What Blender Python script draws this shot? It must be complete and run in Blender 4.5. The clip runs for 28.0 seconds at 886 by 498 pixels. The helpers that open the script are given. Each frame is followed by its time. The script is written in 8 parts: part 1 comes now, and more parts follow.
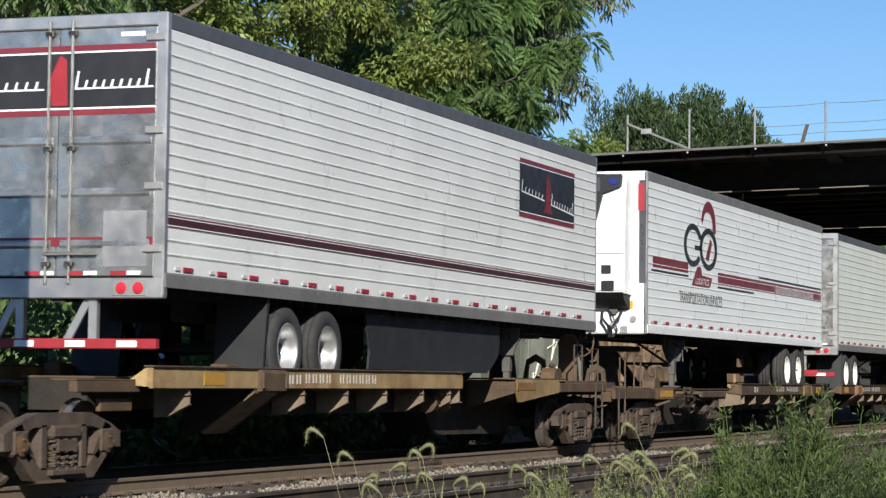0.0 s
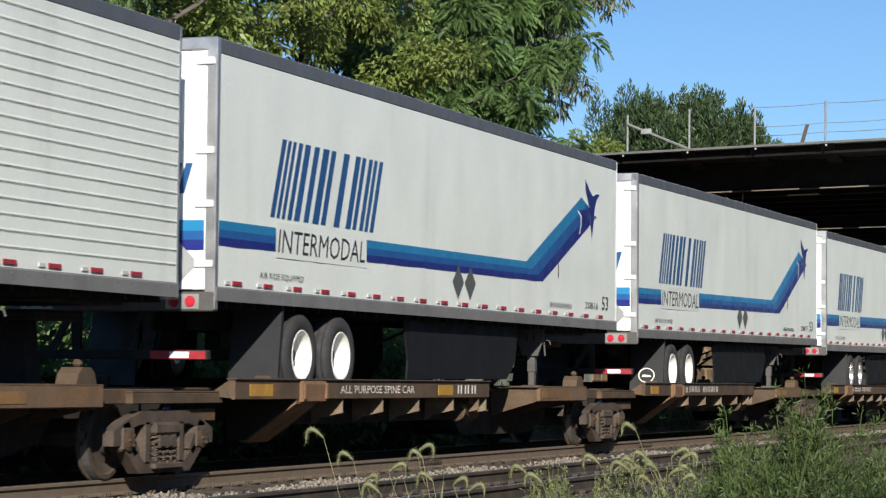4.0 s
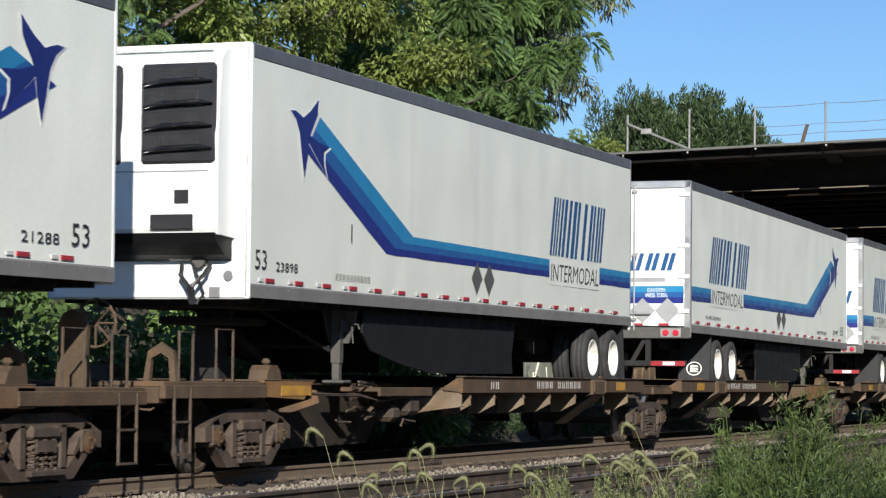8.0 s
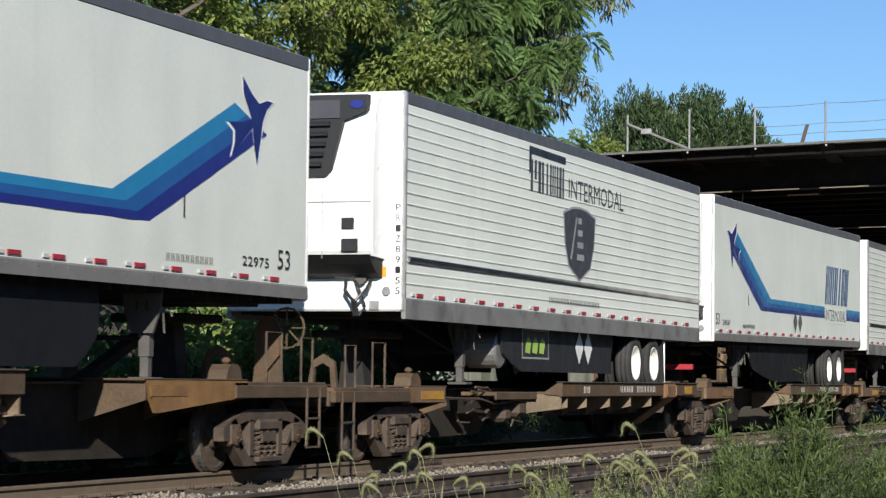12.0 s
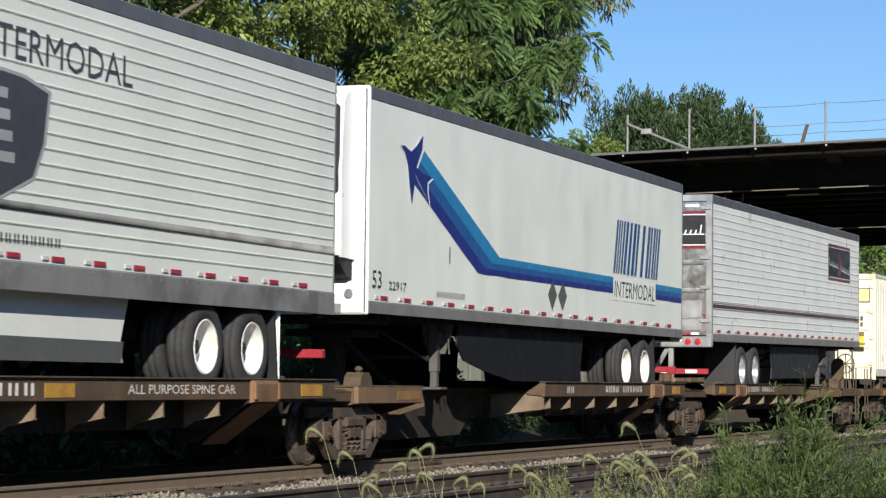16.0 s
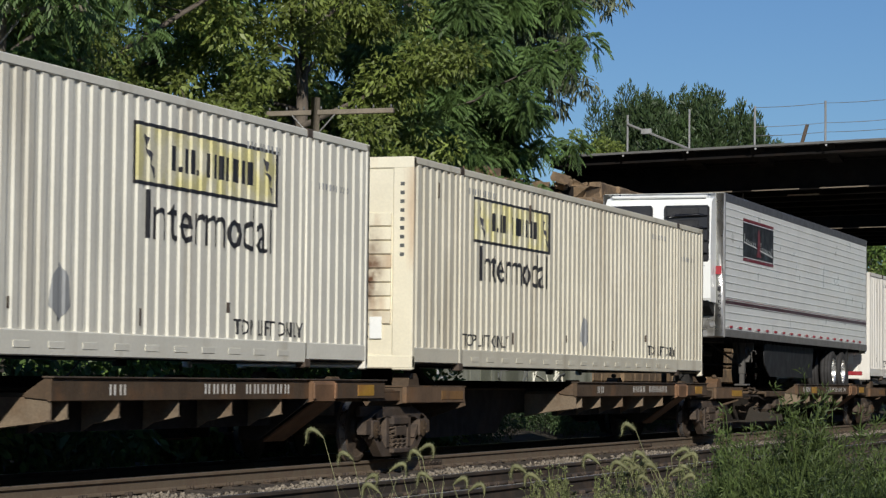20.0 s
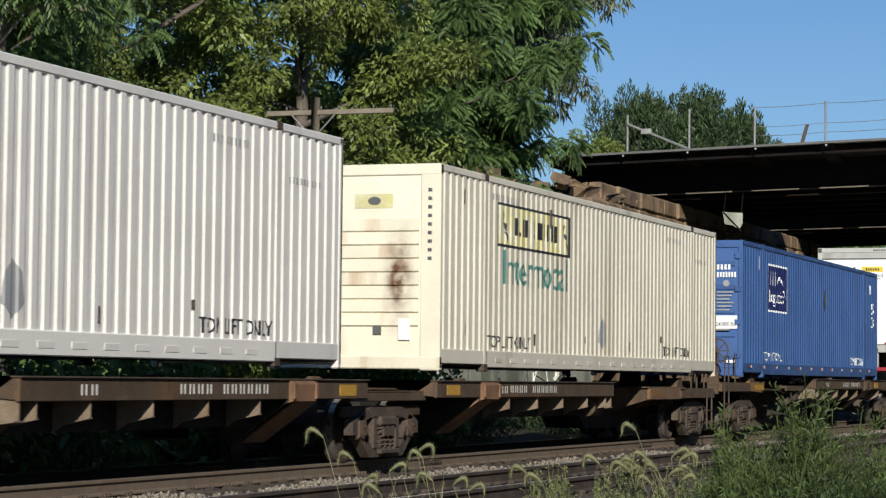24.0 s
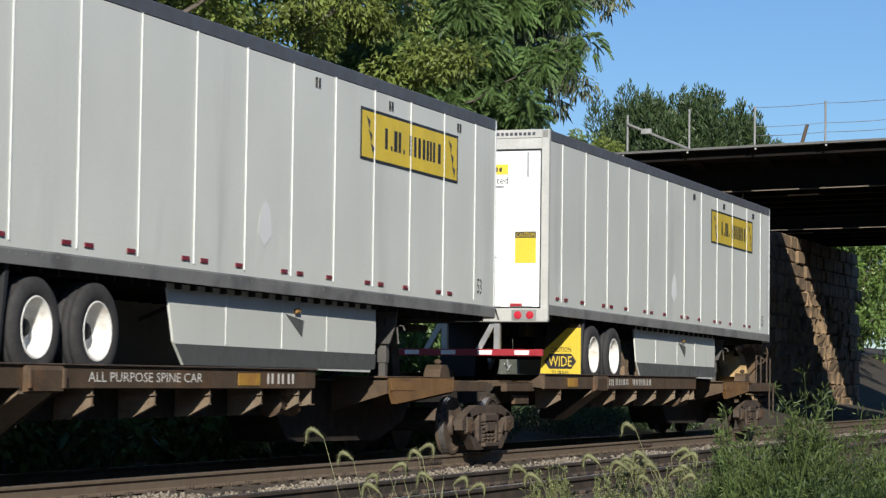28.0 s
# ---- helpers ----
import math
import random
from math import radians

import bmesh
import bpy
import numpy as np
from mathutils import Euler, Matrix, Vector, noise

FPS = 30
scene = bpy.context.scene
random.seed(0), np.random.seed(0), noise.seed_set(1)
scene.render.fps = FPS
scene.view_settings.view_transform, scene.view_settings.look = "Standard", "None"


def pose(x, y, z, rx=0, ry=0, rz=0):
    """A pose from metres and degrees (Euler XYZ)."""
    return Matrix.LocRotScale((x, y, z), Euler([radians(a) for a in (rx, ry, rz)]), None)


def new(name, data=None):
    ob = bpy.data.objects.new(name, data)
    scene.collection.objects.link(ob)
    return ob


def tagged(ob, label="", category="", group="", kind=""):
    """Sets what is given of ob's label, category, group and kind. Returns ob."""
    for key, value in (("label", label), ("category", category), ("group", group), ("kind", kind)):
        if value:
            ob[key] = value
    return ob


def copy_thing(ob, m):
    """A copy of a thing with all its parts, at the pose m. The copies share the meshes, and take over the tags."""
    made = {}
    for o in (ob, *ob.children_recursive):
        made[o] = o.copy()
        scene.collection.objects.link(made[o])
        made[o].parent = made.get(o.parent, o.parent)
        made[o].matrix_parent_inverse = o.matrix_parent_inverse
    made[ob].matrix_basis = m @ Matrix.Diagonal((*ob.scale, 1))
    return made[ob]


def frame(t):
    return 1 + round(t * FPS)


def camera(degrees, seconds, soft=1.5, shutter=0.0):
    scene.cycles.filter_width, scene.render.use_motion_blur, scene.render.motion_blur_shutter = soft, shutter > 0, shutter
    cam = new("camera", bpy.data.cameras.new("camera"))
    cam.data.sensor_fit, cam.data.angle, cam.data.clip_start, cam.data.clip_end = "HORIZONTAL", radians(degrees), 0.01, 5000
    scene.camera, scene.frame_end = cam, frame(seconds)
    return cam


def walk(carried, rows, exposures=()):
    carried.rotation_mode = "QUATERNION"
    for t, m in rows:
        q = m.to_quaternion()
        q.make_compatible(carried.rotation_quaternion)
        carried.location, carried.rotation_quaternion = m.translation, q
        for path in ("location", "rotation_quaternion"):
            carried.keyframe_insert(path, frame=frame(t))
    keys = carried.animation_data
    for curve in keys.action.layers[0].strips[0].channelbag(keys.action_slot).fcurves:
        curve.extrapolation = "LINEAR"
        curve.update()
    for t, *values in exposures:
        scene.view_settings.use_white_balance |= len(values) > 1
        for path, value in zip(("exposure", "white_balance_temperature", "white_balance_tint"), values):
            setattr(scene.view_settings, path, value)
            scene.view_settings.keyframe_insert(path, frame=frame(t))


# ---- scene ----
TRACK_X = -12.965          # centre line of the train's track
SIDE_X = -11.67            # plane of the near sides of trailers and containers
cam = camera(20.37, 28.0, soft=1.3, shutter=0.08)
EYE = pose(0, 0, 1.3, 93.052, 0, 19.82) @ pose(0, 0, 0, 0, 0, 0.6)
walk(cam, [(0, EYE), (28, EYE)], exposures=[(0, 0.38), (18.2, 0.38), (19.3, -0.2), (20.2, -0.3), (21.0, -0.2), (21.9, 0.1), (22.5, 0.12), (24.4, -0.08), (25.4, -0.02), (26.2, 0.3), (27, 0.34), (28, 0.2)])


def travelled(t):
    return 13.5256 * t - 0.0005 * t * t


# ---- light ----
SUN_AZ, SUN_EL = radians(23.5), radians(24.5)
to_sun = Vector((math.sin(SUN_AZ) * math.cos(SUN_EL), -math.cos(SUN_AZ) * math.cos(SUN_EL), math.sin(SUN_EL)))
world = bpy.data.worlds.new("sky")
scene.world = world
world.use_nodes = True
wt = world.node_tree
sky = wt.nodes.new("ShaderNodeTexSky")
sky.sky_type = "NISHITA"
sky.sun_disc = False
sky.sun_elevation = SUN_EL
sky.sun_rotation = math.pi - SUN_AZ
sky.air_density, sky.dust_density, sky.ozone_density = 1.0, 0.0, 5.0
wt.nodes["Background"].inputs["Strength"].default_value = 0.072
tint = wt.nodes.new("ShaderNodeMix")
tint.data_type, tint.blend_type = "RGBA", "MULTIPLY"
tint.inputs["Factor"].default_value = 1.0
tint.inputs["B"].default_value = (0.86, 1.0, 1.18, 1)
wt.links.new(sky.outputs[0], tint.inputs["A"])
wt.links.new(tint.outputs["Result"], wt.nodes["Background"].inputs["Color"])
sun = new("sun", bpy.data.lights.new("sun", "SUN"))
sun.data.energy, sun.data.angle, sun.data.color = 5.0, radians(0.55), (1.0, 0.95, 0.865)
sun.matrix_world = Matrix.Translation((30, -60, 40)) @ to_sun.to_track_quat("Z", "Y").to_matrix().to_4x4()
scene.view_settings.exposure = 0.0


# ---- materials ----
def surface(name, color, rough=0.6, metal=0.0, var=0.12, scale=3.0, fine=40.0, bump=0.15, second=None, amount=0.0, patch=1.2, spec=0.5, streak=False, leaf=False, island=False):
    """Paint, metal, stone and so on: a base colour broken up at two scales, a second colour in stains or rust, fine relief."""
    m = bpy.data.materials.new(name)
    m.use_nodes = True
    t, n, l = m.node_tree, m.node_tree.nodes, m.node_tree.links
    b = n["Principled BSDF"]
    b.inputs["Roughness"].default_value, b.inputs["Metallic"].default_value = rough, metal
    b.inputs["Specular IOR Level"].default_value = spec
    co, info, add = n.new("ShaderNodeTexCoord"), n.new("ShaderNodeObjectInfo"), n.new("ShaderNodeVectorMath")
    mul = n.new("ShaderNodeVectorMath")
    mul.operation = "SCALE"
    mul.inputs["Scale"].default_value = 37.0
    comb = n.new("ShaderNodeCombineXYZ")
    l.new(info.outputs["Random"], comb.inputs[0]), l.new(info.outputs["Random"], comb.inputs[1])
    l.new(comb.outputs[0], mul.inputs[0])
    l.new(co.outputs["Object"], add.inputs[0]), l.new(mul.outputs[0], add.inputs[1])
    where = add.outputs[0]

    def tex(s, detail, stretch=None):
        k = n.new("ShaderNodeTexNoise")
        k.inputs["Scale"].default_value, k.inputs["Detail"].default_value = s, detail
        if stretch:
            mp = n.new("ShaderNodeMapping")
            mp.inputs["Scale"].default_value = stretch
            l.new(where, mp.inputs["Vector"]), l.new(mp.outputs[0], k.inputs["Vector"])
        else:
            l.new(where, k.inputs["Vector"])
        return k.outputs["Fac"]

    def ramp(fac, lo, hi, a, c):
        r = n.new("ShaderNodeMapRange")
        r.inputs["From Min"].default_value, r.inputs["From Max"].default_value = lo, hi
        r.inputs["To Min"].default_value, r.inputs["To Max"].default_value = a, c
        l.new(fac, r.inputs["Value"])
        return r.outputs[0]

    def scaled(color_socket, fac):
        x = n.new("ShaderNodeMix")
        x.data_type, x.blend_type = "RGBA", "MULTIPLY"
        x.inputs["Factor"].default_value = 1.0
        g = n.new("ShaderNodeCombineColor")
        for i in range(3):
            l.new(fac, g.inputs[i])
        l.new(color_socket, x.inputs["A"]), l.new(g.outputs[0], x.inputs["B"])
        return x.outputs["Result"]

    rgb = n.new("ShaderNodeRGB")
    rgb.outputs[0].default_value = (*color, 1)
    c = rgb.outputs[0]
    if second:
        x = n.new("ShaderNodeMix")
        x.data_type = "RGBA"
        x.inputs["B"].default_value = (*second, 1)
        l.new(c, x.inputs["A"])
        st = (1.0, 1.0, 0.12) if streak else None
        l.new(ramp(tex(patch, 6.0, st), 0.62 - amount * 0.5, 0.72 - amount * 0.35, 0.0, min(1.0, 0.35 + amount)), x.inputs["Factor"])
        c = x.outputs["Result"]
    c = scaled(c, ramp(tex(scale, 4.0), 0.3, 0.7, 1 - var, 1 + var))
    c = scaled(c, ramp(tex(fine, 2.0), 0.3, 0.7, 1 - var * 0.6, 1 + var * 0.6))
    if island or leaf:
        g = n.new("ShaderNodeNewGeometry")
        c = scaled(c, ramp(g.outputs["Random Per Island"], 0.0, 1.0, 0.68 if leaf else 0.72, 1.36 if leaf else 1.25))
    else:
        c = scaled(c, ramp(info.outputs["Random"], 0.0, 1.0, 0.93, 1.07))
    l.new(c, b.inputs["Base Color"])
    l.new(ramp(tex(scale * 2.3, 3.0), 0.3, 0.7, max(0.03, rough - 0.1), min(1, rough + 0.12)), b.inputs["Roughness"])
    if bump:
        k = n.new("ShaderNodeBump")
        k.inputs["Strength"].default_value, k.inputs["Distance"].default_value = bump, 0.02
        l.new(tex(fine * 0.8, 3.0), k.inputs["Height"])
        l.new(k.outputs[0], b.inputs["Normal"])
    if leaf:
        tr, mx = n.new("ShaderNodeBsdfTranslucent"), n.new("ShaderNodeMixShader")
        mx.inputs[0].default_value = 0.3
        l.new(c, tr.inputs["Color"])
        l.new(b.outputs[0], mx.inputs[1]), l.new(tr.outputs[0], mx.inputs[2])
        l.new(mx.outputs[0], n["Material Output"].inputs["Surface"])
    return m


WHITE = surface("white_trailer_paint", (0.785, 0.815, 0.745), 0.42, var=0.045, scale=0.8, fine=25, bump=0.04, second=(0.68, 0.68, 0.63), amount=0.05, patch=1.6, streak=True)
SILVER = surface("silvery_fluted_sheet", (0.86, 0.87, 0.835), 0.36, 0.02, var=0.05, scale=0.9, fine=25, bump=0.06, second=(0.76, 0.77, 0.73), amount=0.02, patch=1.4, streak=True)
WHITE_CLEAN = surface("bright_white_paint", (0.85, 0.87, 0.85), 0.35, var=0.03, scale=1.0, fine=25, bump=0.02)
GREYWHITE = surface("pale_grey_panel_paint", (0.68, 0.7, 0.64), 0.4, var=0.03, scale=0.7, fine=25, bump=0.03, second=(0.5, 0.5, 0.48), amount=0.06, streak=True)
CREAM = surface("weathered_cream_paint", (0.72, 0.68, 0.55), 0.55, var=0.07, scale=1.0, fine=25, bump=0.08, second=(0.42, 0.36, 0.26), amount=0.12, patch=1.5, streak=True)
PALECREAM = surface("pale_cream_paint", (0.76, 0.74, 0.64), 0.55, var=0.06, scale=1.0, fine=25, bump=0.08, second=(0.45, 0.4, 0.3), amount=0.1, patch=1.5, streak=True)
CREAM_RUST = surface("rust_stained_cream_paint", (0.77, 0.72, 0.56), 0.6, var=0.06, scale=1.5, fine=30, bump=0.08, second=(0.42, 0.22, 0.09), amount=0.12, patch=2.2, streak=True)
PLASTER = surface("white_container_paint", (0.78, 0.755, 0.69), 0.5, var=0.05, scale=1.0, fine=25, bump=0.05, second=(0.5, 0.46, 0.4), amount=0.08, streak=True)
BLUE_BOX = surface("blue_container_paint", (0.045, 0.108, 0.28), 0.5, var=0.12, scale=0.8, fine=25, bump=0.06, second=(0.038, 0.08, 0.21), amount=0.2, patch=1.0, streak=True)
ALU = surface("brushed_aluminium", (0.5, 0.5, 0.5), 0.42, 0.75, var=0.1, scale=2.0, fine=60, bump=0.05, second=(0.3, 0.3, 0.3), amount=0.15)
STEEL_DOOR = surface("polished_stainless_steel", (0.56, 0.56, 0.54), 0.33, 0.85, var=0.15, scale=3.0, fine=60, bump=0.08, second=(0.3, 0.28, 0.25), amount=0.25, patch=2.0)
DARKRAIL = surface("dark_grey_roof_rail", (0.13, 0.135, 0.145), 0.5, 0.3, var=0.1, scale=2, fine=40, bump=0.05)
SKIRT_BLACK = surface("dull_black_skirt", (0.009, 0.0095, 0.0105), 0.65, var=0.15, scale=1.5, fine=30, bump=0.05, spec=0.25)
RAILGREY = surface("dull_grey_rail", (0.2, 0.195, 0.185), 0.55, 0.15, var=0.1, scale=2.0, fine=50, bump=0.05, second=(0.16, 0.15, 0.145), amount=0.2, patch=1.6)
GRIMYRAIL = surface("grimy_grey_rail", (0.21, 0.21, 0.2), 0.6, 0.1, var=0.1, scale=2.0, fine=50, bump=0.05, second=(0.09, 0.088, 0.088), amount=0.25, patch=1.6)
GLOSSBLACK = surface("glossy_black_plastic", (0.012, 0.012, 0.014), 0.22, var=0.1, scale=4, fine=40, bump=0.02)
ROD = surface("dark_galvanised_rod", (0.13, 0.13, 0.125), 0.6, 0.2, var=0.15, scale=5, fine=50, bump=0.05)
BIRDBLUE = surface("deep_bird_blue_vinyl", (0.012, 0.02, 0.15), 0.4, var=0.06, scale=1.5, fine=40, bump=0.02)
SKIRT = surface("dark_grey_plastic_skirt", (0.018, 0.019, 0.021), 0.6, var=0.15, scale=1.5, fine=30, bump=0.05)
RUBBER = surface("tyre_rubber", (0.035, 0.034, 0.034), 0.85, var=0.2, scale=6, fine=50, bump=0.2)
CHROME = surface("bright_wheel_alloy", (0.85, 0.84, 0.8), 0.28, 0.85, var=0.05, scale=6, fine=60, bump=0.03)
WHEELPAINT = surface("white_painted_wheel", (0.78, 0.77, 0.72), 0.5, var=0.1, scale=5, fine=50, bump=0.05, second=(0.4, 0.3, 0.2), amount=0.12, patch=4)
# Grimy chassis black, used too for the shade sheet behind the brackets.
UNDER = surface("grimy_chassis_and_shade_black", (0.016, 0.015, 0.014), 0.8, var=0.25, scale=3, fine=30, bump=0.2)
RED = surface("red_marker", (0.34, 0.03, 0.04), 0.4, var=0.1, scale=5, fine=40, bump=0.02)
REDLAMP = surface("red_lamp_lens", (0.5, 0.03, 0.05), 0.2, var=0.1, scale=8, fine=40, bump=0.1)
MAROON = surface("maroon_vinyl", (0.2, 0.028, 0.04), 0.4, var=0.08, scale=2, fine=40, bump=0.02)
DARKMAROON = surface("dark_maroon_vinyl", (0.065, 0.02, 0.025), 0.4, var=0.1, scale=2, fine=40, bump=0.02)
BLACKVINYL = surface("black_vinyl", (0.025, 0.025, 0.028), 0.4, var=0.1, scale=2, fine=40, bump=0.02)
CHARCOAL = surface("charcoal_vinyl", (0.06, 0.06, 0.07), 0.45, var=0.1, scale=2, fine=40, bump=0.02)
BLUE1 = surface("light_blue_vinyl", (0.022, 0.21, 0.42), 0.4, var=0.06, scale=1.5, fine=40, bump=0.02)
BLUE2 = surface("mid_blue_vinyl", (0.018, 0.1, 0.31), 0.4, var=0.06, scale=1.5, fine=40, bump=0.02)
BLUE3 = surface("navy_blue_vinyl", (0.016, 0.026, 0.19), 0.4, var=0.06, scale=1.5, fine=40, bump=0.02)
NAVY = surface("dark_navy_vinyl", (0.012, 0.018, 0.1), 0.4, var=0.06, scale=1.5, fine=40, bump=0.02)
LETTERBLUE = surface("letter_blue_vinyl", (0.016, 0.085, 0.23), 0.4, var=0.06, scale=1.5, fine=40, bump=0.02)
YELLOW = surface("yellow_panel_vinyl", (0.72, 0.53, 0.05), 0.45, var=0.08, scale=2, fine=40, bump=0.02)
FADEDYELLOW = surface("faded_yellow_vinyl", (0.66, 0.61, 0.29), 0.5, var=0.12, scale=2, fine=40, bump=0.02, second=(0.72, 0.69, 0.56), amount=0.4, patch=2.5)
PALEYELLOW = surface("pale_faded_yellow_vinyl", (0.7, 0.66, 0.3), 0.5, var=0.08, scale=2, fine=40, bump=0.02)
GREENVINYL = surface("faded_green_vinyl", (0.06, 0.2, 0.17), 0.5, var=0.12, scale=2, fine=40, bump=0.02)
GREYVINYL = surface("grey_reflective_diamond", (0.34, 0.35, 0.35), 0.4, var=0.08, scale=3, fine=40, bump=0.02)
CHARGREY = surface("dark_grey_placard", (0.1, 0.105, 0.1), 0.45, var=0.08, scale=3, fine=40, bump=0.02)
LIME = surface("lime_green_vinyl", (0.4, 0.6, 0.12), 0.45, var=0.08, scale=3, fine=40, bump=0.02)
ORANGE = surface("amber_marker", (0.8, 0.32, 0.03), 0.4, var=0.08, scale=4, fine=40, bump=0.02)
RUST = surface("weathered_brown_steel", (0.09, 0.06, 0.036), 0.75, 0.1, var=0.22, scale=2.5, fine=30, bump=0.25, second=(0.17, 0.085, 0.036), amount=0.16, patch=1.6)
# The brown car steel, darkened to stand in for shade under the deck.
SILLSHADE = surface("shade_darkened_brown_steel", (0.024, 0.019, 0.014), 0.8, 0.05, var=0.25, scale=2.5, fine=30, bump=0.25, second=(0.045, 0.03, 0.018), amount=0.2, patch=1.6)
RUSTDARK = surface("dark_greasy_steel", (0.09, 0.065, 0.046), 0.75, 0.1, var=0.25, scale=4, fine=35, bump=0.3, second=(0.05, 0.04, 0.035), amount=0.3, patch=3)
TTYELLOW = surface("worn_yellow_steel", (0.48, 0.27, 0.04), 0.6, var=0.2, scale=2.5, fine=30, bump=0.15, second=(0.25, 0.11, 0.04), amount=0.3, patch=2.5)
RAILWEB = surface("rusty_rail_steel", (0.155, 0.118, 0.08), 0.8, 0.0, var=0.15, scale=3, fine=40, bump=0.2, second=(0.11, 0.075, 0.05), amount=0.3, patch=3)
# A darker brown for the rails of the near track.
RAILDARK = surface("dark_brown_rail_steel", (0.05, 0.038, 0.028), 0.8, 0.0, var=0.15, scale=3, fine=40, bump=0.2, second=(0.09, 0.06, 0.04), amount=0.25, patch=3)
RAILHEAD = surface("polished_rail_top", (0.35, 0.33, 0.32), 0.3, 0.8, var=0.1, scale=4, fine=50, bump=0.05)
TIMBER = surface("creosoted_timber", (0.05, 0.04, 0.032), 0.85, var=0.25, scale=4, fine=40, bump=0.3)
BALLAST = surface("pale_limestone_ballast", (0.235, 0.2, 0.155), 0.85, var=0.2, scale=6, fine=50, bump=0.3, island=True)
GRAVEL = surface("oily_gravel_ground", (0.05, 0.04, 0.028), 0.9, var=0.3, scale=4, fine=30, bump=0.6, second=(0.05, 0.043, 0.032), amount=0.35, patch=0.8)
STONE = surface("rough_sandstone", (0.24, 0.165, 0.095), 0.85, var=0.2, scale=2.5, fine=20, bump=0.6, second=(0.09, 0.065, 0.045), amount=0.35, patch=1.5)
# One near-black tone for the bridge steel, deck and abutment core.
NEARBLACK = surface("near_black_bridge_steel", (0.011, 0.0095, 0.009), 0.85, 0.0, var=0.25, scale=1.5, fine=20, bump=0.3, second=(0.022, 0.014, 0.01), amount=0.2, patch=1.2, spec=0.2)
FLANGE = surface("sunlit_rusty_flange", (0.3, 0.25, 0.19), 0.8, var=0.25, scale=3, fine=25, bump=0.2)
LEGGREY = surface("scuffed_grey_steel", (0.1, 0.095, 0.088), 0.6, 0.2, var=0.15, scale=4, fine=40, bump=0.15)
DECKEDGE = surface("weathered_concrete_edge", (0.15, 0.15, 0.145), 0.85, var=0.12, scale=2, fine=25, bump=0.3)
GALV = surface("galvanised_steel", (0.36, 0.36, 0.35), 0.5, 0.5, var=0.1, scale=5, fine=50, bump=0.05)
WOODPOLE = surface("grey_weathered_wood", (0.2, 0.17, 0.13), 0.85, var=0.2, scale=4, fine=40, bump=0.4)
BARK = surface("tree_bark", (0.12, 0.1, 0.08), 0.9, var=0.25, scale=5, fine=30, bump=0.6)
LEAF_A = surface("mid_green_leaves", (0.124, 0.196, 0.046), 0.5, var=0.32, scale=0.7, fine=3, bump=0, leaf=True)
LEAF_B = surface("deep_green_leaves", (0.106, 0.174, 0.053), 0.5, var=0.32, scale=0.7, fine=3, bump=0, leaf=True)
LEAF_C = surface("yellow_green_leaves", (0.172, 0.218, 0.05), 0.5, var=0.32, scale=0.7, fine=3, bump=0, leaf=True)
LEAF_E = surface("dull_dark_green_leaves", (0.06, 0.098, 0.036), 0.5, var=0.3, scale=0.7, fine=3, bump=0, leaf=True)
LEAF_D = surface("dry_greyish_leaves", (0.135, 0.16, 0.095), 0.6, var=0.2, scale=0.5, fine=3, bump=0, leaf=True)
GRASSM = surface("fresh_green_grass", (0.034, 0.058, 0.016), 0.55, var=0.25, scale=1.5, fine=6, bump=0, leaf=True)
PALEWEED = surface("pale_feathery_weed", (0.2, 0.225, 0.09), 0.6, var=0.25, scale=1.5, fine=6, bump=0, leaf=True)
WEEDM = surface("dull_green_weed", (0.085, 0.122, 0.033), 0.6, var=0.25, scale=1.5, fine=6, bump=0, leaf=True)
FOXTAIL = surface("pale_foxtail_bristle", (0.23, 0.235, 0.115), 0.7, var=0.15, scale=5, fine=30, bump=0, leaf=True)
CANVAS = surface("tan_canvas", (0.42, 0.29, 0.13), 0.85, var=0.2, scale=4, fine=40, bump=0.3, second=(0.3, 0.2, 0.09), amount=0.3, patch=3)
FRAMEGREY = surface("weathered_grey_frame_paint", (0.46, 0.46, 0.43), 0.55, var=0.1, scale=2.0, fine=40, bump=0.06, second=(0.25, 0.24, 0.22), amount=0.15, streak=True)
BRACKET = surface("dusty_tan_bracket_steel", (0.19, 0.145, 0.098), 0.8, 0.0, var=0.22, scale=3, fine=35, bump=0.2, second=(0.12, 0.07, 0.035), amount=0.25, patch=2.0)
TAPERED = surface("faded_red_tape", (0.36, 0.03, 0.045), 0.5, var=0.15, scale=4, fine=40, bump=0.02)
TAPEWHITE = surface("greyed_white_tape", (0.55, 0.55, 0.54), 0.5, var=0.12, scale=4, fine=40, bump=0.02)
AMBER = surface("dull_amber_lens", (0.3, 0.17, 0.06), 0.4, var=0.1, scale=4, fine=30, bump=0.02)
OCHRE = surface("chalky_ochre_steel", (0.36, 0.25, 0.115), 0.75, 0.05, var=0.2, scale=2.5, fine=30, bump=0.2, second=(0.2, 0.12, 0.05), amount=0.3, patch=1.4)
OUTRIGGER = surface("orange_brown_casting", (0.21, 0.115, 0.06), 0.75, 0.05, var=0.2, scale=2.5, fine=30, bump=0.2, second=(0.13, 0.075, 0.04), amount=0.3, patch=1.6)
BEAMBROWN = surface("flaking_brown_beam", (0.15, 0.095, 0.055), 0.75, 0.05, var=0.2, scale=2.5, fine=30, bump=0.2, second=(0.2, 0.1, 0.04), amount=0.25, patch=1.6)
FADEDORANGE = surface("faded_orange_steel", (0.23, 0.125, 0.045), 0.7, 0.05, var=0.2, scale=2.5, fine=30, bump=0.2, second=(0.16, 0.09, 0.05), amount=0.25, patch=2.0)
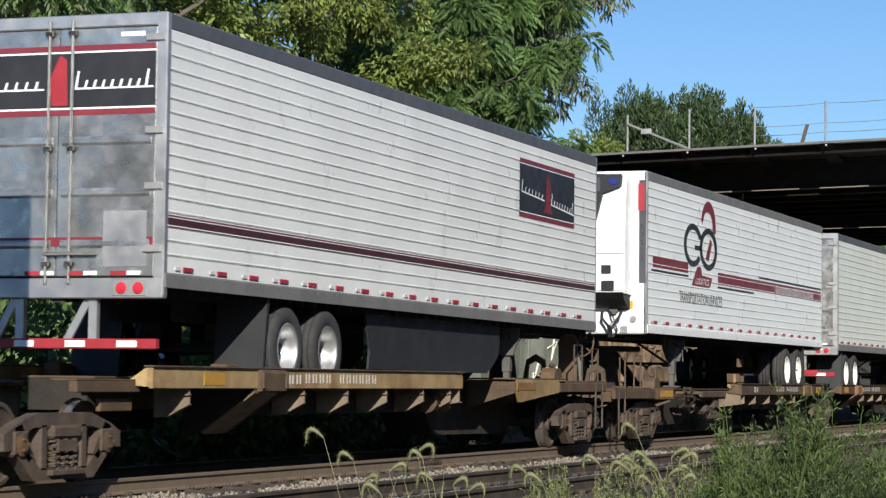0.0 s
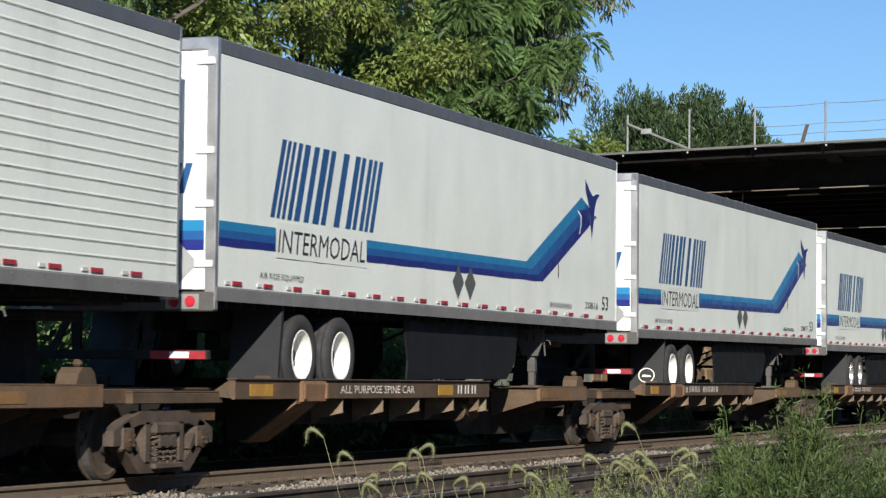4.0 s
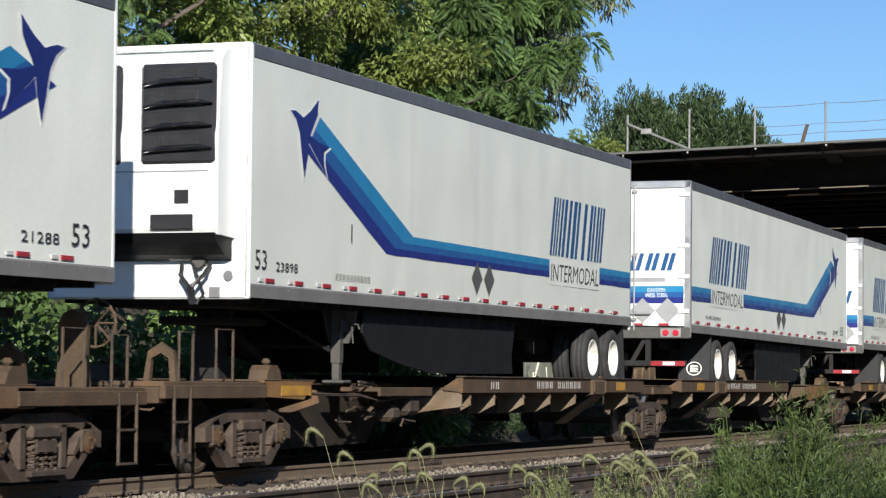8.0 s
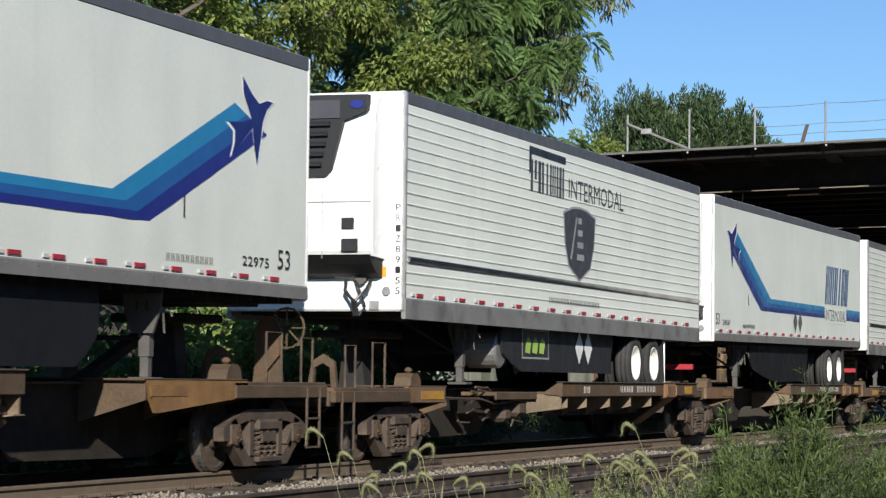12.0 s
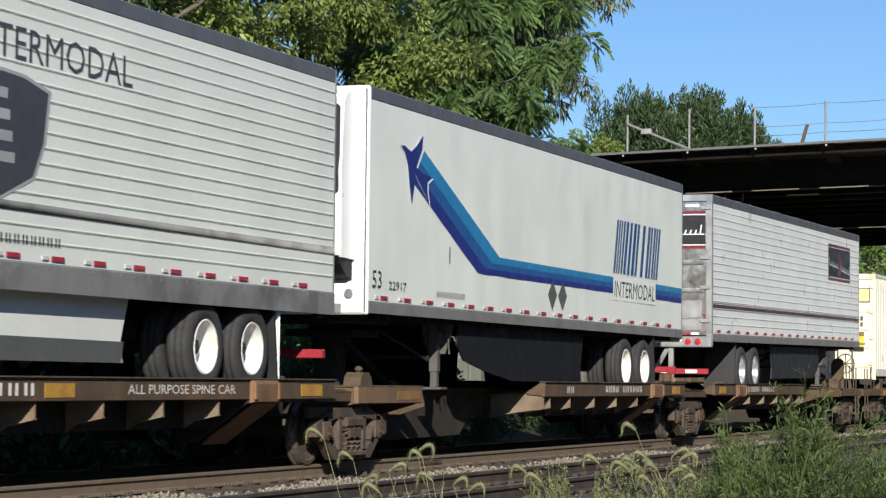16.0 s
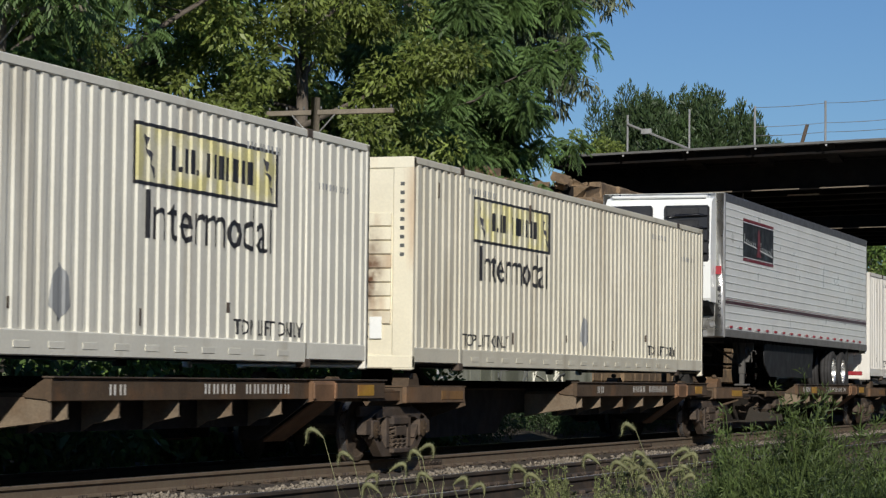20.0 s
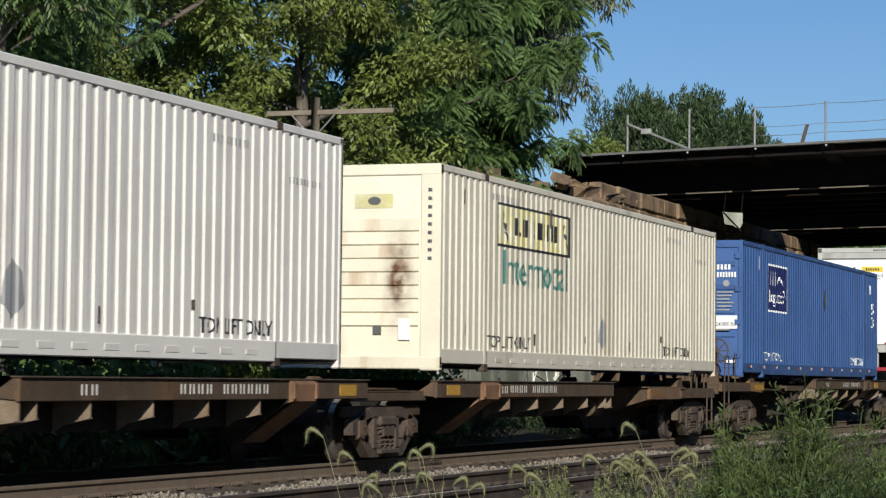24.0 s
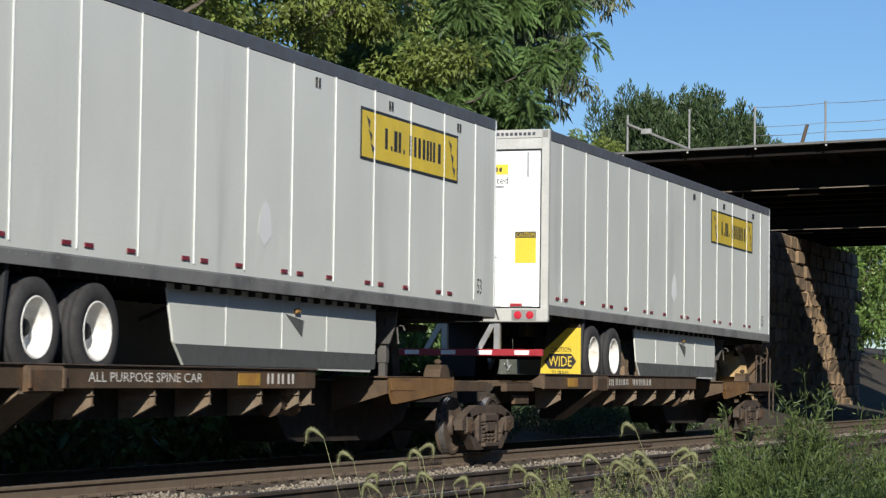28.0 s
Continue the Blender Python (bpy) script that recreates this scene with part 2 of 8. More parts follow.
CONCRETE = surface("stained_pale_concrete", (0.3, 0.31, 0.25), 0.85, var=0.2, scale=1.2, fine=20, bump=0.3, second=(0.11, 0.12, 0.08), amount=0.4, patch=0.9, streak=True)
DARKGLASS = surface("black_grille_mesh", (0.03, 0.03, 0.032), 0.45, 0.3, var=0.2, scale=8, fine=60, bump=0.4)


def stained(name, base, stain, x0, half, z0, z1):
    """A paint with one rust run of its own: a ragged upright streak about x0, from z0 up to z1 in the thing's own space."""
    m = base.copy()
    m.name = name
    t, n, l = m.node_tree, m.node_tree.nodes, m.node_tree.links
    b = n["Principled BSDF"]
    old = b.inputs["Base Color"].links[0].from_socket
    co, sp, no = n.new("ShaderNodeTexCoord"), n.new("ShaderNodeSeparateXYZ"), n.new("ShaderNodeTexNoise")
    no.inputs["Scale"].default_value, no.inputs["Detail"].default_value = 5.0, 5.0
    l.new(co.outputs["Object"], sp.inputs[0]), l.new(co.outputs["Object"], no.inputs["Vector"])

    def span(sock, lo, hi, e):
        out = None
        for p, q in ((lo, lo + e), (hi, hi - e)):
            r = n.new("ShaderNodeMapRange")
            r.interpolation_type = "SMOOTHSTEP"
            r.inputs["From Min"].default_value, r.inputs["From Max"].default_value = p, q
            l.new(sock, r.inputs["Value"])
            if out is None:
                out = r.outputs[0]
            else:
                k = n.new("ShaderNodeMath")
                k.operation = "MULTIPLY"
                l.new(out, k.inputs[0]), l.new(r.outputs[0], k.inputs[1])
                out = k.outputs[0]
        return out
    k = n.new("ShaderNodeMath")
    k.operation = "MULTIPLY"
    l.new(span(sp.outputs[0], x0 - half, x0 + half, half), k.inputs[0])
    l.new(span(sp.outputs[2], z0, z1, (z1 - z0) * 0.6), k.inputs[1])
    r = n.new("ShaderNodeMapRange")
    r.inputs["From Min"].default_value, r.inputs["From Max"].default_value = 0.3, 0.62
    r.inputs["To Min"].default_value, r.inputs["To Max"].default_value = 0.15, 1.5
    l.new(no.outputs["Fac"], r.inputs["Value"])
    k2 = n.new("ShaderNodeMath")
    k2.operation, k2.use_clamp = "MULTIPLY", True
    l.new(k.outputs[0], k2.inputs[0]), l.new(r.outputs[0], k2.inputs[1])
    x = n.new("ShaderNodeMix")
    x.data_type = "RGBA"
    x.inputs["B"].default_value = (*stain, 1)
    l.new(old, x.inputs["A"]), l.new(k2.outputs[0], x.inputs["Factor"])
    l.new(x.outputs["Result"], b.inputs["Base Color"])
    return m


DOOR_CREAM = stained("rust_run_on_cream_door", CREAM_RUST, (0.14, 0.06, 0.02), -0.78, 0.22, 0.5, 2.3)
END_CREAM = stained("rust_run_on_cream_paint", CREAM_RUST, (0.12, 0.05, 0.02), -0.62, 0.3, 0.35, 2.2)


# ---- building blocks ----
class Mesh:
    """Gathers pieces of one part. flip: mirrors along y about flip / 2, for a thing whose front leads."""

    def __init__(self, flip=None):
        self.v, self.f, self.flip = [], [], flip

    def add(self, verts, faces):
        o = len(self.v)
        if self.flip is not None:
            verts = [(x, self.flip - y, z) for x, y, z in verts]
        self.v.extend(verts)
        self.f.extend([tuple(o + i for i in f) for f in faces])
        return self

    def box(self, x0, x1, y0, y1, z0, z1, c=0.0):
        (x0, x1), (y0, y1), (z0, z1) = sorted((x0, x1)), sorted((y0, y1)), sorted((z0, z1))
        c = min(c, (x1 - x0) * 0.45, (y1 - y0) * 0.45, (z1 - z0) * 0.45)
        if c <= 0:
            v = [(x, y, z) for x in (x0, x1) for y in (y0, y1) for z in (z0, z1)]
            return self.add(v, [(0, 1, 3, 2), (4, 6, 7, 5), (0, 4, 5, 1), (2, 3, 7, 6), (0, 2, 6, 4), (1, 5, 7, 3)])
        v, idx = [], {}
        for i in (0, 1):
            for j in (0, 1):
                for k in (0, 1):
                    s = [(-1, 1)[i], (-1, 1)[j], (-1, 1)[k]]
                    p = [(x0, x1)[i], (y0, y1)[j], (z0, z1)[k]]
                    for a in range(3):
                        q = [p[b] - (0 if b == a else s[b] * c) for b in range(3)]
                        idx[i, j, k, a] = len(v)
                        v.append(tuple(q))
        f = []
        for a in range(3):
            b, d = [(1, 2), (0, 2), (0, 1)][a]
            for s in (0, 1):
                ring = []
                for p, q in ((0, 0), (1, 0), (1, 1), (0, 1)):
                    key = [0, 0, 0]
                    key[a], key[b], key[d] = s, p, q
                    ring.append(idx[(*key, a)])
                f.append(tuple(ring))
            for p in (0, 1):
                for q in (0, 1):
                    lo, hi = [0, 0, 0], [0, 0, 0]
                    lo[b], lo[d], hi[b], hi[d] = p, q, p, q
                    lo[a], hi[a] = 0, 1
                    f.append((idx[(*lo, b)], idx[(*hi, b)], idx[(*hi, d)], idx[(*lo, d)]))
        for i in (0, 1):
            for j in (0, 1):
                for k in (0, 1):
                    f.append((idx[i, j, k, 0], idx[i, j, k, 1], idx[i, j, k, 2]))
        return self.add(v, f)

    def prism(self, pts, a, b, axis):
        """A polygon pushed along an axis: 'x' (pts are y, z), 'y' (pts are x, z) or 'z' (pts are x, y)."""
        put = {"x": lambda p, s: (s, p[0], p[1]), "y": lambda p, s: (p[0], s, p[1]), "z": lambda p, s: (p[0], p[1], s)}[axis]
        n = len(pts)
        v = [put(p, a) for p in pts] + [put(p, b) for p in pts]
        return self.add(v, [tuple(range(n)), tuple(range(2 * n - 1, n - 1, -1))] + [(i, (i + 1) % n, n + (i + 1) % n, n + i) for i in range(n)])

    def tube(self, pts, r, n=8, cap=True):
        """A round bar along points; r is one radius or one for each point."""
        pts = [Vector(p) for p in pts]
        rs = r if isinstance(r, (list, tuple)) else [r] * len(pts)
        v, f = [], []
        ref = None
        for i, p in enumerate(pts):
            d = (pts[min(i + 1, len(pts) - 1)] - pts[max(i - 1, 0)]).normalized()
            if ref is None:
                ref = Vector((0, 0, 1)) if abs(d.z) < 0.9 else Vector((1, 0, 0))
            a = d.cross(ref).normalized()
            b = d.cross(a)
            ref = b.cross(d) if b.cross(d).length > 1e-4 else ref
            for k in range(n):
                w = 2 * math.pi * k / n
                v.append(tuple(p + (a * math.cos(w) + b * math.sin(w)) * rs[i]))
        for i in range(len(pts) - 1):
            for k in range(n):
                f.append((i * n + k, i * n + (k + 1) % n, (i + 1) * n + (k + 1) % n, (i + 1) * n + k))
        if cap:
            f += [tuple(range(n)), tuple(range(len(v) - 1, len(v) - n - 1, -1))]
        return self.add(v, f)

    def lathe(self, prof, centre, n=24):
        """Rings of (distance along x, radius) round an axis along x through centre."""
        v, f = [], []
        for s, r in prof:
            for k in range(n):
                w = 2 * math.pi * k / n
                v.append((centre[0] + s, centre[1] + r * math.cos(w), centre[2] + r * math.sin(w)))
        for i in range(len(prof) - 1):
            for k in range(n):
                f.append((i * n + k, i * n + (k + 1) % n, (i + 1) * n + (k + 1) % n, (i + 1) * n + k))
        return self.add(v, f)

    def mesh(self, name):
        me = bpy.data.meshes.new(name)
        me.from_pydata(self.v, [], self.f)
        return me


def part(name, m, material, parent, label="", smooth=False):
    me = m if isinstance(m, bpy.types.Mesh) else m.mesh(name)
    if not me.materials:
        me.materials.append(material)
    if smooth:
        me.shade_smooth()
    ob = new(name, me)
    if parent:
        ob.parent = parent
    if label:
        ob["label"] = label
    return ob


def thing(name, m, label, category, group="", kind=""):
    ob = new(name)
    ob.matrix_world = m
    ob.empty_display_size = 0.3
    return tagged(ob, label, category, group, kind)


def big_mesh(name, verts, faces, material):
    """A mesh of many quads from number arrays."""
    me = bpy.data.meshes.new(name)
    nv, nf, k = len(verts), len(faces), faces.shape[1]
    me.vertices.add(nv)
    me.vertices.foreach_set("co", np.ascontiguousarray(verts, dtype=np.float32).ravel())
    me.loops.add(nf * k)
    me.loops.foreach_set("vertex_index", np.ascontiguousarray(faces, dtype=np.int32).ravel())
    me.polygons.add(nf)
    me.polygons.foreach_set("loop_start", np.arange(0, nf * k, k, dtype=np.int32))
    me.polygons.foreach_set("loop_total", np.full(nf, k, dtype=np.int32))
    me.update(calc_edges=True)
    me.materials.append(material)
    return me


written = {}


def letters(text, shear=0.0):
    """The outline of some words as a mesh, 1 high, its lower left corner at 0, 0; its width comes with it."""
    key = (text, shear)
    if key not in written:
        cu = bpy.data.curves.new("words", "FONT")
        cu.body, cu.shear, cu.resolution_u = text, shear, 2
        ob = bpy.data.objects.new("words", cu)
        scene.collection.objects.link(ob)
        me = bpy.data.meshes.new_from_object(ob.evaluated_get(bpy.context.evaluated_depsgraph_get()))
        bpy.data.objects.remove(ob)
        v = [tuple(p.co) for p in me.vertices]
        f = [tuple(p.vertices) for p in me.polygons]
        x0, y0 = min(p[0] for p in v), min(p[1] for p in v)
        x1, y1 = max(p[0] for p in v), max(p[1] for p in v)
        written[key] = ([((p[0] - x0) / (y1 - y0), (p[1] - y0) / (y1 - y0)) for p in v], f, (x1 - x0) / (y1 - y0))
    return written[key]


def words_side(name, text, y0, y1, z0, z1, material, parent, x=0.005, shear=0.0, label=""):
    """Words on a side wall that faces +x, filling the rectangle y0..y1, z0..z1."""
    v, f, w = letters(text, shear)
    return part(name, Mesh().add([(x, y0 + p[0] / w * (y1 - y0), z0 + p[1] * (z1 - z0)) for p in v], f), material, parent, label)


def words_end(name, text, x0, x1, z0, z1, material, parent, y=-0.005, shear=0.0, label=""):
    """Words on an end wall that faces -y."""
    v, f, w = letters(text, shear)
    return part(name, Mesh().add([(x0 + p[0] / w * (x1 - x0), y, z0 + p[1] * (z1 - z0)) for p in v], f), material, parent, label)


# ---- ground, tracks ----
def ground_height(x, y=0.0):
    """The bed of the two tracks, a shallow ditch and a bank behind; a weedy bank before."""
    pts = [(-400, 9.0), (-60, 6.0), (-34, 4.2), (-25, 3.0), (-20.2, 0.55), (-17.2, -0.12), (-15.6, -0.1), (-14.8, 0.0), (-6.4, 0.0), (-5.2, -0.35), (-3.6, -0.2), (-2.0, 0.1), (3, 0.2), (400, 0.6)]
    for (a, za), (b, zb) in zip(pts, pts[1:]):
        if a <= x <= b:
            return za + (zb - za) * (x - a) / (b - a)
    return pts[0][1] if x < pts[0][0] else pts[-1][1]


def make_ground():
    xs = [-1500, -700, -400, -200, -100, -60, -45, -38, -34, -30, -27, -25, -23.5, -22, -21, -20.2, -19.4, -18.3, -17.2, -16.4, -15.6, -14.8, -14, -12, -10, -8, -6.4, -5.8, -5.2, -4.4, -3.6, -2.8, -2, -1, 0.6, 3, 10, 40, 150, 500, 1500]
    ys = [-600, -200, -60, -20, 0, 6, 12] + [16 + 1.6 * i for i in range(52)] + [104, 112, 125, 150, 200, 300, 600, 1500]
    v, f = [], []
    for x in xs:
        for y in ys:
            z = ground_height(x)
            if abs(x) < 200 and -40 < y < 200:
                z += 0.05 * noise.noise(Vector((x * 0.6, y * 0.6, 0))) * (1.0 if (-14.5 < x < -6.5) else 2.5) - (0.04 if -15 < x < -6.4 else 0)
            v.append((x, y, z))
    n = len(ys)
    for i in range(len(xs) - 1):
        for j in range(n - 1):
            f.append((i * n + j, (i + 1) * n + j, (i + 1) * n + j + 1, i * n + j + 1))
    ob = part("ground", Mesh().add(v, f), GRAVEL, None, "dusty brown gravel and soil ground beside the tracks")
    tagged(ob, category="ground", kind="structure")


def make_track(name, centre, y0, y1, web):
    rail_prof = [(-0.07, 0.0), (0.07, 0.0), (0.07, 0.012), (0.012, 0.035), (0.012, 0.125), (0.036, 0.138), (0.036, 0.165), (0.028, 0.172), (-0.028, 0.172), (-0.036, 0.165), (-0.036, 0.138), (-0.012, 0.125), (-0.012, 0.035), (-0.07, 0.012)]
    tr = thing(name, pose(centre, 0, 0), "standard-gauge railway track with rusty rails on timber ties in ballast", "track", kind="structure")
    for side in (-0.752, 0.752):
        r = part("rail", Mesh().prism([(side + a, 0.045 + b) for a, b in rail_prof], y0, y1, "y"), web, tr, "rusty steel rail with a worn top")
        part("running_surface", Mesh().box(side - 0.027, side + 0.027, y0, y1, 0.2172, 0.2195), RAILHEAD, r, "polished running surface")
        m = Mesh()
        for y in (33.4, 45.2, 57.1, 68.9):
            m.box(side + 0.014, side + 0.032, y - 0.45, y + 0.45, 0.085, 0.165, 0.006)
            for k in range(6):
                m.tube([(side + 0.03, y - 0.375 + 0.15 * k, 0.125), (side + 0.05, y - 0.375 + 0.15 * k, 0.125)], 0.016, 6)
        part("joint_bar", m, RUSTDARK, r, "bolted joint bars")
    tie = Mesh().box(-1.3, 1.3, -0.115, 0.115, -0.13, 0.035, 0.012).mesh("tie")
    plate = Mesh()
    for side in (-0.752, 0.752):
        plate.box(side - 0.17, side + 0.17, -0.09, 0.09, 0.036, 0.046, 0.003)
        for s in (-0.1, 0.1):
            plate.box(side + s - 0.022, side + s + 0.022, -0.062, -0.03, 0.046, 0.085, 0.006)
            plate.box(side + s - 0.022, side + s + 0.022, 0.03, 0.062, 0.046, 0.085, 0.006)
    plate = plate.mesh("tie_plate")
    n = int((92 - 17) / 0.52)
    for i in range(n):
        y = 17 + 0.52 * i
        a = part("tie", tie, TIMBER, tr)
        a.location, a.rotation_euler = (random.uniform(-0.03, 0.03), y, random.uniform(-0.008, 0.004)), (0, 0, random.uniform(-0.01, 0.01))
        b = part("tie_plate", plate, RUSTDARK, a)
    m = Mesh()
    for i in range(60):
        m.box(-1.3, 1.3, 92.4 + 0.52 * i - 0.115, 92.4 + 0.52 * i + 0.115, -0.13, 0.035)
    tagged(part("far_ties", m, TIMBER, tr), kind="stuff")
    return tr


def rocks(count, region, size, seed):
    rng = np.random.default_rng(seed)
    base = np.array([(1, 0, 0), (-1, 0, 0), (0, 1, 0), (0, -1, 0), (0, 0, 1), (0, 0, -1)], float)
    tris = np.array([(0, 2, 4), (2, 1, 4), (1, 3, 4), (3, 0, 4), (2, 0, 5), (1, 2, 5), (3, 1, 5), (0, 3, 5)])
    p = region(rng, count)
    s = size * rng.uniform(0.55, 1.3, (count, 1, 3))
    jit = rng.uniform(0.7, 1.3, (count, 6, 1))
    v = base[None] * jit * s
    a = rng.uniform(0, 6.28, count)
    b = rng.uniform(-0.9, 0.9, count)
    x = v[..., 0] * np.cos(a)[:, None] - v[..., 1] * np.sin(a)[:, None]
    y = v[..., 0] * np.sin(a)[:, None] + v[..., 1] * np.cos(a)[:, None]
    z = v[..., 2] * np.cos(b)[:, None] + x * np.sin(b)[:, None]
    x = x * np.cos(b)[:, None] - v[..., 2] * np.sin(b)[:, None]
    v = np.stack([x, y, z], -1) + p[:, None]
    return v.reshape(-1, 3), (tris[None] + 6 * np.arange(count)[:, None, None]).reshape(-1, 3)


def make_ballast():
    def strip(rng, n):
        y = 17 + 80 * rng.random(n) ** 1.6
        x = rng.uniform(-14.6, -6.6, n)
        z = rng.uniform(-0.035, 0.02, n)
        return np.stack([x, y, z], -1)

    def shoulder(rng, n):
        y = 18 + 78 * rng.random(n) ** 1.5
        x = rng.uniform(-11.55, -9.75, n)
        z = 0.03 + rng.uniform(-0.05, 0.03, n) + 0.03 * np.sin(y * 1.3 + x * 3)
        return np.stack([x, y, z], -1)
    for nm, reg, cnt, sz, lab in (("track_ballast", strip, 26000, 0.034, "dull limestone ballast between the ties"), ("ballast_shoulder", shoulder, 22000, 0.032, "clean pale limestone ballast between the two tracks")):
        v, f = rocks(cnt, reg, sz, 5)
        tagged(part(nm, big_mesh(nm, v, f, BALLAST if nm == "ballast_shoulder" else GRAVEL), None, None), lab, "ballast", kind="stuff")


# ---- plants ----
def leaf_cloud(centres, radii, count, size, rng, droop=0.35, slim=0.42):
    """Leaves, each a folded diamond, in sprays round the clumps: vertices and quads."""
    centres, radii = np.asarray(centres, float), np.asarray(radii, float)
    k = rng.choice(len(centres), count, p=radii[:, 0] ** 2 / (radii[:, 0] ** 2).sum())
    d = rng.normal(size=(count, 3))
    d /= np.linalg.norm(d, axis=1, keepdims=True)
    r = rng.random(count) ** 0.33
    p = centres[k] + d * radii[k] * r[:, None]
    out = d + rng.normal(scale=0.7, size=(count, 3))
    out[:, 2] -= droop
    out /= np.linalg.norm(out, axis=1, keepdims=True)
    side = np.cross(out, rng.normal(size=(count, 3)))
    side /= np.linalg.norm(side, axis=1, keepdims=True) + 1e-9
    up = np.cross(side, out)
    L = size * rng.uniform(0.6, 1.4, (count, 1))
    W = L * slim
    a, b = p, p + out * L - np.array([0, 0, 1]) * L * 0.15
    m = p + out * L * 0.45 + up * L * 0.08
    v = np.stack([a, m + side * W * 0.5, b, m - side * W * 0.5], 1).reshape(-1, 3)
    return v, np.arange(count * 4).reshape(-1, 4)


def pinnate_cloud(centres, radii, count, size, rng):
    """Long compound leaves: paired leaflets along a drooping stalk."""
    centres, radii = np.asarray(centres, float), np.asarray(radii, float)
    k = rng.choice(len(centres), count, p=radii[:, 0] ** 2 / (radii[:, 0] ** 2).sum())
    d = rng.normal(size=(count, 3))
    d /= np.linalg.norm(d, axis=1, keepdims=True)
    p = centres[k] + d * radii[k] * (rng.random(count) ** 0.4)[:, None]
    out = d * np.array([1, 1, 0.5]) + rng.normal(scale=0.4, size=(count, 3))
    out /= np.linalg.norm(out, axis=1, keepdims=True)
    side = np.cross(out, np.array([0, 0, 1.0]) + rng.normal(scale=0.3, size=(count, 3)))
    side /= np.linalg.norm(side, axis=1, keepdims=True) + 1e-9
    L = size * rng.uniform(0.7, 1.3, (count, 1))
    vs = []
    for i in range(7):
        s = 0.15 + 0.85 * i / 6
        c = p + out * L * s - np.array([0, 0, 1.0]) * L * (0.55 * s * s)
        for g in (-1, 1):
            tip = c + side * g * L * 0.3 * (1.1 - 0.4 * s) + out * L * 0.08 - np.array([0, 0, 1.0]) * L * 0.3
            mid = (c + tip) / 2
            w = (out - np.array([0, 0, 0.3])) * L * 0.09
            vs.append(np.stack([c, mid + w, tip, mid - w], 1))
    v = np.concatenate(vs, 0).reshape(-1, 3)
    return v, np.arange(len(v)).reshape(-1, 4)


def make_tree(x, y, height, spread, seed, leaf_mat, leaves, label, pinnate=False, low=0.25, size=0.17, squash=0.8, name="tree", droop=0.35, dome=None, slim=0.42):
    rng = np.random.default_rng(seed)
    rnd = random.Random(seed)
    z0 = ground_height(x) - 0.1
    tr = thing(name, pose(x, y, z0), label, "tree")
    trunk, clumps = Mesh(), []
    lean = (rnd.uniform(-0.6, 0.6), rnd.uniform(-0.6, 0.6))
    top = height * 0.72
    line = [(lean[0] * s * s, lean[1] * s * s + 0.12 * math.sin(s * 5 + seed), top * s) for s in (0, 0.15, 0.3, 0.45, 0.6, 0.75, 0.9, 1.0)]
    trunk.tube(line, [0.028 * height * (1 - 0.8 * s) for s in (0, 0.15, 0.3, 0.45, 0.6, 0.75, 0.9, 1.0)], 9)
    n = 17
    for i in range(n):
        s = low + (1.0 - low) * (i + 0.5) / n
        base = Vector((lean[0] * s * s, lean[1] * s * s, top * s))
        w = 2.4 * i + rnd.uniform(-0.5, 0.5)
        reach = spread * (0.55 + 0.5 * math.sin(math.pi * min(1, 0.15 + s * 0.8))) * rnd.uniform(0.65, 1.05)
        tip = base + Vector((math.cos(w) * reach, math.sin(w) * reach, height * rnd.uniform(0.06, 0.26)))
        mid = base.lerp(tip, 0.5) + Vector((0, 0, 0.25 * rnd.uniform(-0.6, 1.0)))
        limbs = Mesh()
        limbs.tube([base, mid, tip], [0.011 * height * (1 - 0.6 * s), 0.007 * height * (1 - 0.6 * s), 0.015], 6)
        for k in range(11):
            q = mid.lerp(tip, k / 10.0 * 1.1) + Vector((rnd.gauss(0, 0.6), rnd.gauss(0, 0.6), rnd.gauss(0, 0.42)))
            clumps.append((q, spread * rnd.uniform(0.07, 0.17)))
            if k % 3 == 0:
                limbs.tube([mid.lerp(tip, k / 11.0), q], [0.03, 0.01], 4, cap=False)
        part("limb", limbs, BARK, tr, smooth=True)
    for k in range(16):
        clumps.append((Vector((lean[0] + rnd.gauss(0, spread * 0.28), lean[1] + rnd.gauss(0, spread * 0.28), top + height * rnd.uniform(0.05, 0.26))), spread * rnd.uniform(0.08, 0.18)))
    if dome:
        rx, zc, rz = dome
        clumps = clumps[::3]
        for k in range(460):
            w, e = rnd.uniform(0, 6.28), math.asin(rnd.uniform(-0.35, 1.0))
            q = rnd.uniform(0.75, 1.05) * (1 + 0.14 * math.sin(3 * w + 2 * e))
            clumps.append((Vector((rx * q * math.cos(w) * math.cos(e), rx * q * math.sin(w) * math.cos(e), zc + rz * q * math.sin(e))), rnd.uniform(0.16, 0.34)))
    cs = np.array([tuple(c) for c, _ in clumps])
    rs = np.array([(r, r, r * squash) for _, r in clumps])
    if pinnate:
        v, f = pinnate_cloud(cs, rs, leaves // 7, size * 2.0, rng)
    else:
        v, f = leaf_cloud(cs, rs, leaves, size, rng, droop, slim)
    part("trunk", trunk, BARK, tr, smooth=True)
    part("crown", big_mesh("crown", v, f, leaf_mat), leaf_mat, tr, "many small leaves with gaps between")
    return tr


